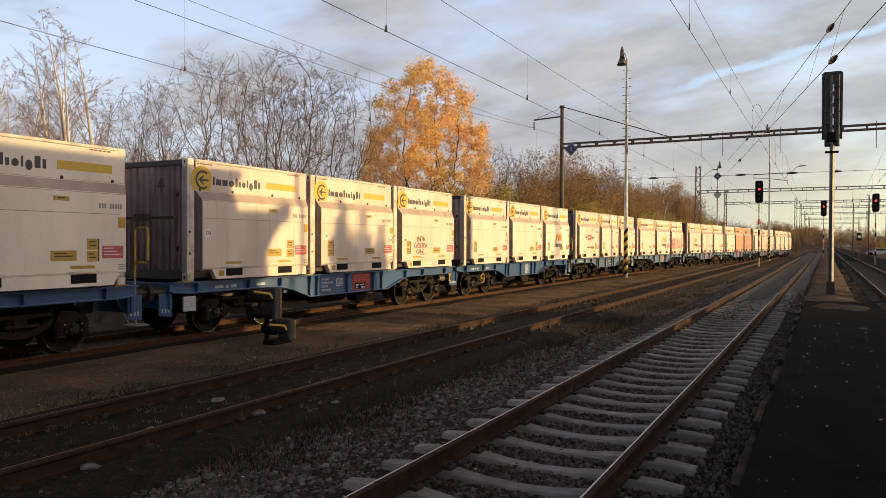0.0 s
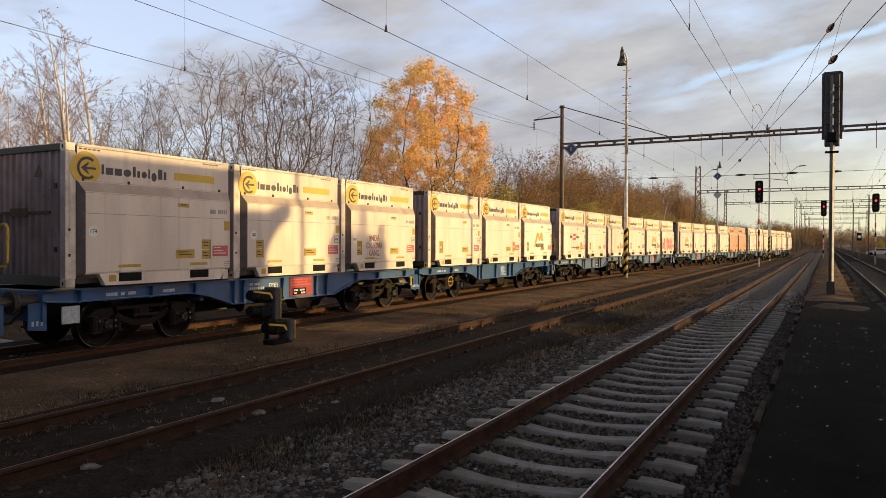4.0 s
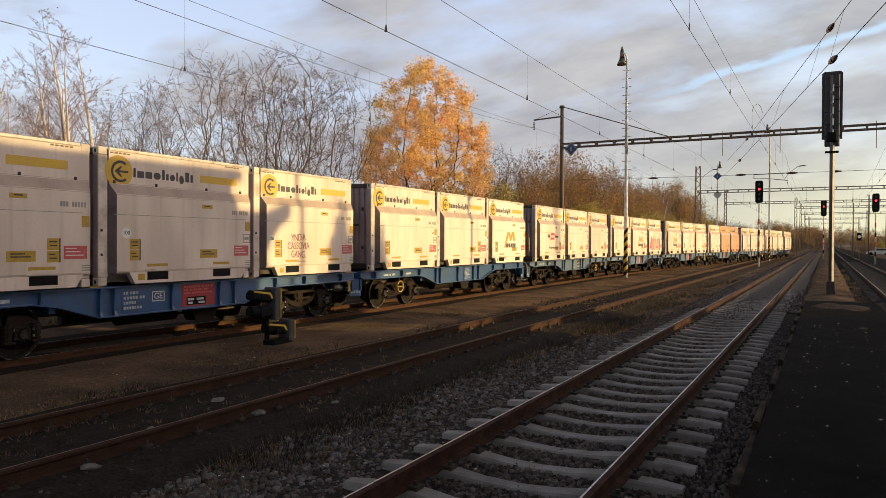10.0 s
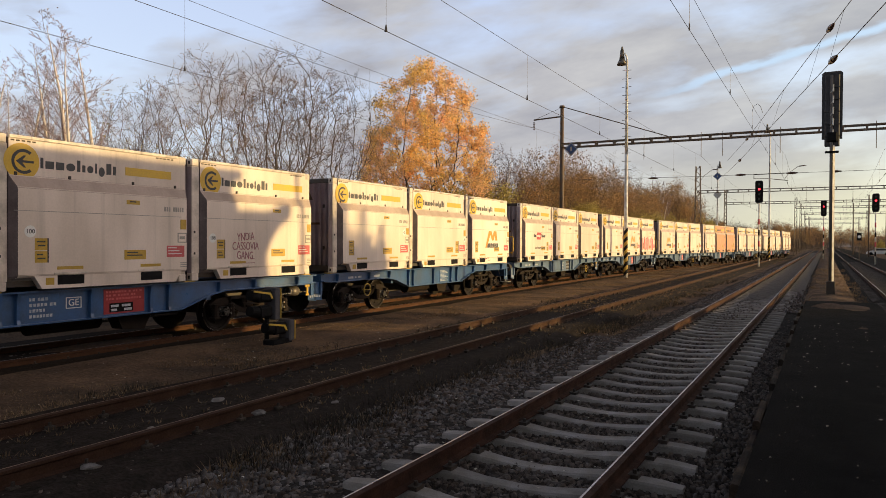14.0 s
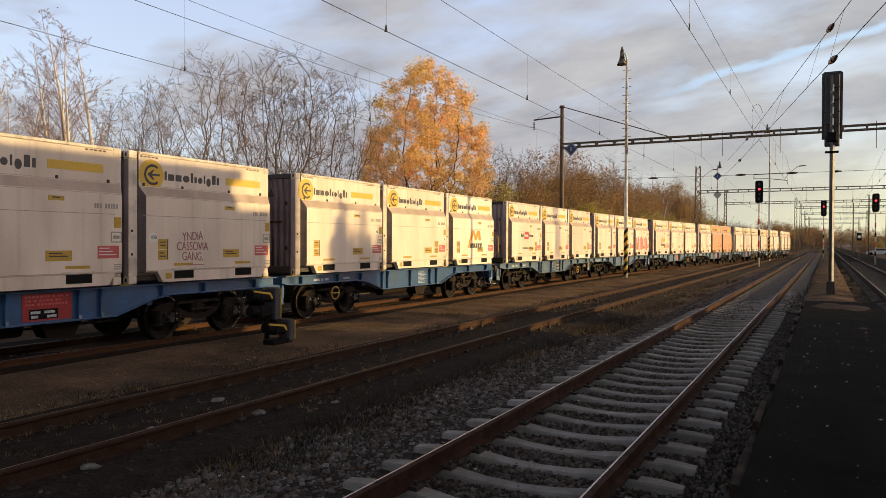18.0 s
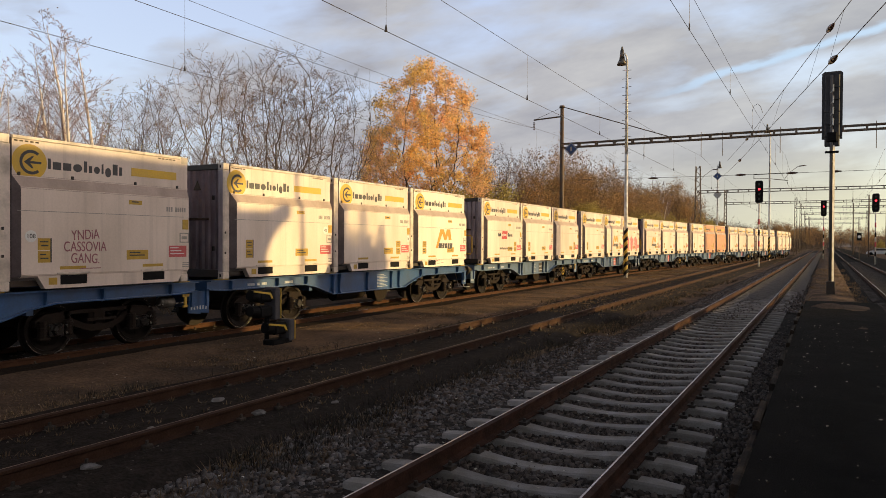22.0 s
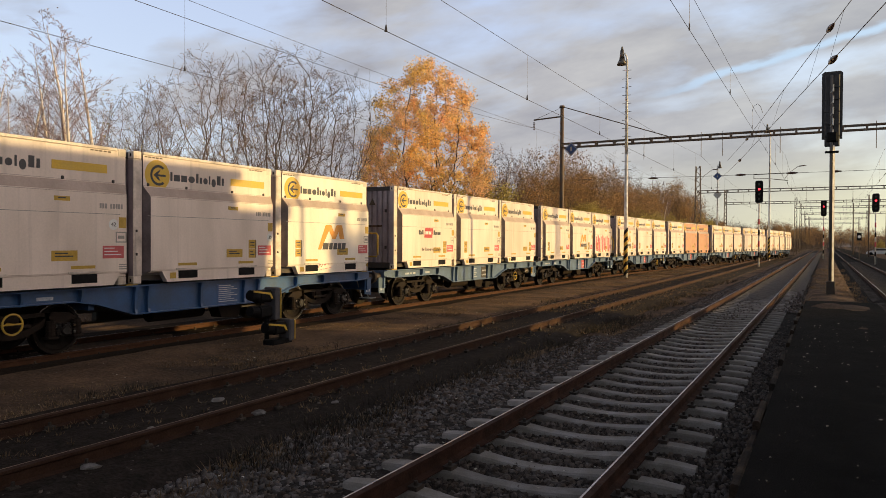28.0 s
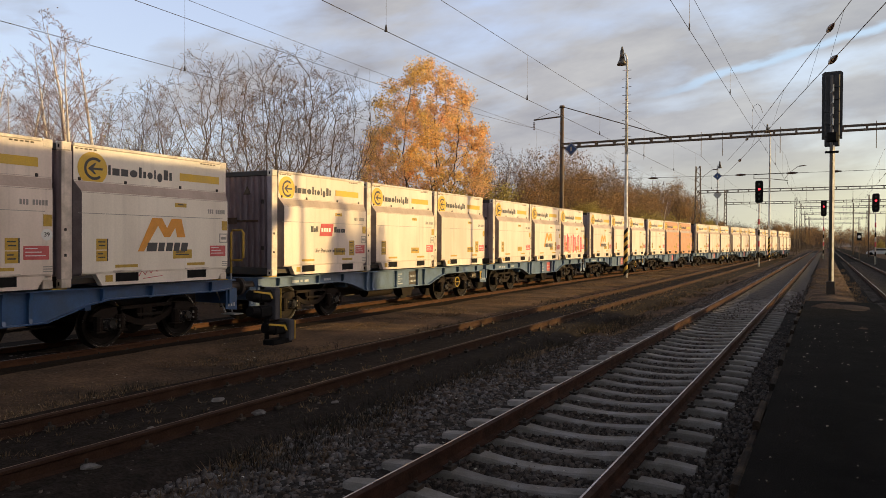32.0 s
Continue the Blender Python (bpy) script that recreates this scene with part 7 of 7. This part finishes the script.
def parked_car(x, y, turn):
    """A small pale saloon on the road beyond the tracks."""
    c = thing("parked_car", "pale silver parked car beyond the tracks", "car", m=pose(x, y, -0.3, 0, 0, turn))
    bm = bmesh.new()
    prism(bm, [(-2.1, 0.25), (2.1, 0.25), (2.15, 0.6), (1.9, 0.82), (1.1, 0.92), (0.5, 1.38), (-1.1, 1.42), (-1.75, 0.98), (-2.12, 0.9)], "x", -0.82, 0.82)
    bmesh.ops.bevel(bm, geom=bm.edges[:], offset=0.06, segments=2, affect="EDGES")
    part("body", bm, M_CAR, c)
    for s in (-1, 1):
        bm = bmesh.new()
        prism(bm, [(0.95, 0.93), (0.45, 1.32), (-1.05, 1.34), (-1.5, 0.97)], "x", *sorted((s * 0.815, s * 0.83)))
        part("window", bm, M_GLASS, c)
        for y in (-1.3, 1.3):
            bm = bmesh.new()
            rod(bm, (s * 0.68, y, 0.31), (s * 0.84, y, 0.31), 0.31, 0.31, 18)
            part("wheel", bm, M_BLACK, c)
    return c


parked_car(9.2, 163, 78)
parked_car(14.6, 165, 80)
mk = thing("marker_board", "small white marker board on a dark post", "trackside sign", m=pose(3.9, 110, -0.3))
bm = bmesh.new()
rod(bm, (0, 0, 0), (0, 0, 3.7), 0.05, 0.05, 8)
part("post", bm, M_MAST, mk)
bm = bmesh.new()
box(bm, -0.28, 0.28, -0.1, -0.05, 2.65, 3.7, 0.02)
part("board", bm, M_BLACK, mk)
bm = bmesh.new()
bmesh.ops.create_circle(bm, cap_ends=True, segments=18, radius=0.2, matrix=Matrix.Translation((0, -0.105, 3.15)) @ Matrix.Rotation(radians(90), 4, "X"))
part("disc", bm, M_WHITE, mk, "white disc on the board")

# ---- stones, grass and leaves, sleepers ----
stones("ballast_stones", [
    (NEAR_X - 2.4, NEAR_X - 1.32, 2.5, 16, -0.262, 8000, 0.011, 0.029),
    (NEAR_X - 1.4, NEAR_X - 0.85, 2.5, 16, -0.27, 3000, 0.011, 0.026),
    (-5.6, NEAR_X - 2.2, 2.5, 12, -0.29, 5200, 0.008, 0.026),
    (NEAR_X - 2.3, NEAR_X + 1.75, -10, 2.5, -0.27, 4500, 0.02, 0.036),
    (1.0, 4.6, -10, 14, -0.22, 2500, 0.02, 0.036),
    (NEAR_X - 0.7, NEAR_X + 0.7, 21, 45, -0.20, 900, 0.010, 0.020),
    (NEAR_X + 0.82, NEAR_X + 1.6, 24, 50, -0.20, 1600, 0.012, 0.028),
    (NEAR_X - 1.6, NEAR_X - 0.82, 24, 70, -0.19, 4000, 0.018, 0.036),
    (TRAIN_X - 1.5, TRAIN_X + 1.6, 6, 40, -0.33, 3000, 0.015, 0.035),
], 3, "grey brown crushed stone ballast")
stones("track_stones", [
    (NEAR_X - 0.75, NEAR_X + 0.75, 2.5, 22, -0.243, 19000, 0.011, 0.028),
    (NEAR_X + 0.8, NEAR_X + 1.75, 2.5, 18, -0.25, 7000, 0.010, 0.025),
    (NEAR_X - 0.8, NEAR_X + 1.7, 16, 30, -0.268, 2600, 0.014, 0.026),
    (MID_X - 1.3, MID_X + 1.3, 3, 26, -0.21, 1300, 0.008, 0.022),
    (NEAR_X - 1.9, NEAR_X - 0.8, 16, 34, -0.262, 3000, 0.014, 0.028),
    (-0.45, 1.25, 2.5, 16, 0.2, 400, 0.003, 0.007),
], 13, "brake-dust brown crushed stone between the rails", M_STONE2)
blades("dry_grass", [
    (-11.3, -8.2, 4, 50, -0.27, 11000, 0.05),
    (-8.2, -5.2, 20, 60, -0.2, 900, 0.05),
    (-11.3, -8.2, 45, 90, -0.27, 3000, 0.11),
    (-5.9, -4.2, 4, 40, -0.29, 1500, 0.10),
    (MID_X - 1.4, MID_X + 1.4, 4, 45, -0.2, 900, 0.05),
    (-0.6, 1.2, 23.6, 60, -0.02, 900, 0.12),
    (-19, -15, 5, 60, -0.1, 1500, 0.35),
], 4, M_GRASS, "short dry yellow brown grass")
blades("withered_weeds", [
    (-5.4, -4.3, 5, 22, -0.29, 650, 0.17),
    (-5.6, -4.4, 14, 45, -0.28, 900, 0.14),
    (-8.9, -8.2, 6, 26, -0.27, 160, 0.14),
    (-1.0, -0.6, 24, 60, -0.2, 70, 0.12),
], 14, M_WEED, "dark withered weeds between the tracks")
fallen("fallen_leaves", [
    (-0.4, 1.2, 3, 17, 0.2, 70),
    (-11, -4, 4, 20, -0.24, 260),
    (-4.5, -0.9, 3, 14, -0.2, 120),
], 6, "small curled fallen leaves")

# a few larger pale stones and scraps among the sidings
rnd = random.Random(21)
for x, y, w in ((-5.86, 4.2, 0.17), (-4.97, 4.54, 0.1), (-5.96, 6.5, 0.22), (-6.9, 6.76, 0.2), (-4.67, 5.96, 0.09), (-3.98, 5.98, 0.08), (-4.71, 6.72, 0.07), (-6.5, 5.4, 0.09), (-5.5, 7.4, 0.12), (-7.9, 6.1, 0.08)):
    bm = bmesh.new()
    bmesh.ops.create_icosphere(bm, subdivisions=2, radius=1.0)
    for v in bm.verts:
        v.co *= 0.8 + 0.4 * noise.noise(v.co * 1.3 + Vector((x, y, 0))) + 0.2
        v.co = Vector((v.co.x * w * 0.5, v.co.y * w * 0.42, v.co.z * w * 0.16))
    st = obj("flat_stone", bm, M_PALESTONE)
    st.matrix_basis = pose(x, y, -0.192 if abs(x - MID_X) < 1.5 else -0.28, 0, 0, rnd.uniform(0, 180))
    tagged(st, "pale flat stone lying in the dirt", "stone", "loose stones")

sleeper_c = concrete_sleeper()
sleeper_w = wood_sleeper()
rnd = random.Random(8)
for i in range(227):
    share("sleeper", sleeper_c, track_near, pose(NEAR_X - 0.03 + rnd.uniform(-0.012, 0.012), 8.05 - 0.597 * 33 + 0.597 * i, rnd.uniform(-0.006, 0.004), 0, 0, rnd.uniform(-0.5, 0.5)))
for i in range(88):
    share("sleeper", sleeper_w, track_middle, pose(MID_X, -11.4 + 0.65 * i, -0.055 + rnd.uniform(-0.02, 0.008), 0, 0, rnd.uniform(-1, 1)))
for i in range(134):
    s = -11.0 + 0.62 * i
    p = on_line(s)
    share("sleeper", sleeper_w, track_train, pose(p.x, p.y, p.z, 0, 0, -math.degrees(bend(s))))
for i in range(170):
    share("sleeper", sleeper_w, track_right, pose(2.7, -11 + 0.62 * i, 0, 0, 0, 0))


# ---- what moves ----
def motions():
    times = [float(t) for t in range(33)]
    for ob, j, off, up in TRAIN:
        walk(ob, [(t, wagon_pose(j, t) @ pose(0, off, up)) for t in times])
    # the wheels roll without slipping, rows close enough for each turn
    fine, last = [0.0], 0.0
    t = 0.0
    while t < 31.95:
        t = round(t + 0.1, 1)
        if (gone(t) - last) / 0.46 > radians(72) or t >= 31.95:
            fine.append(t)
            last = gone(t)
    for ob, y in WHEELS:
        walk(ob, [(t, pose(0, y, 0.46, math.degrees(gone(t) / 0.46))) for t in fine])


motions()
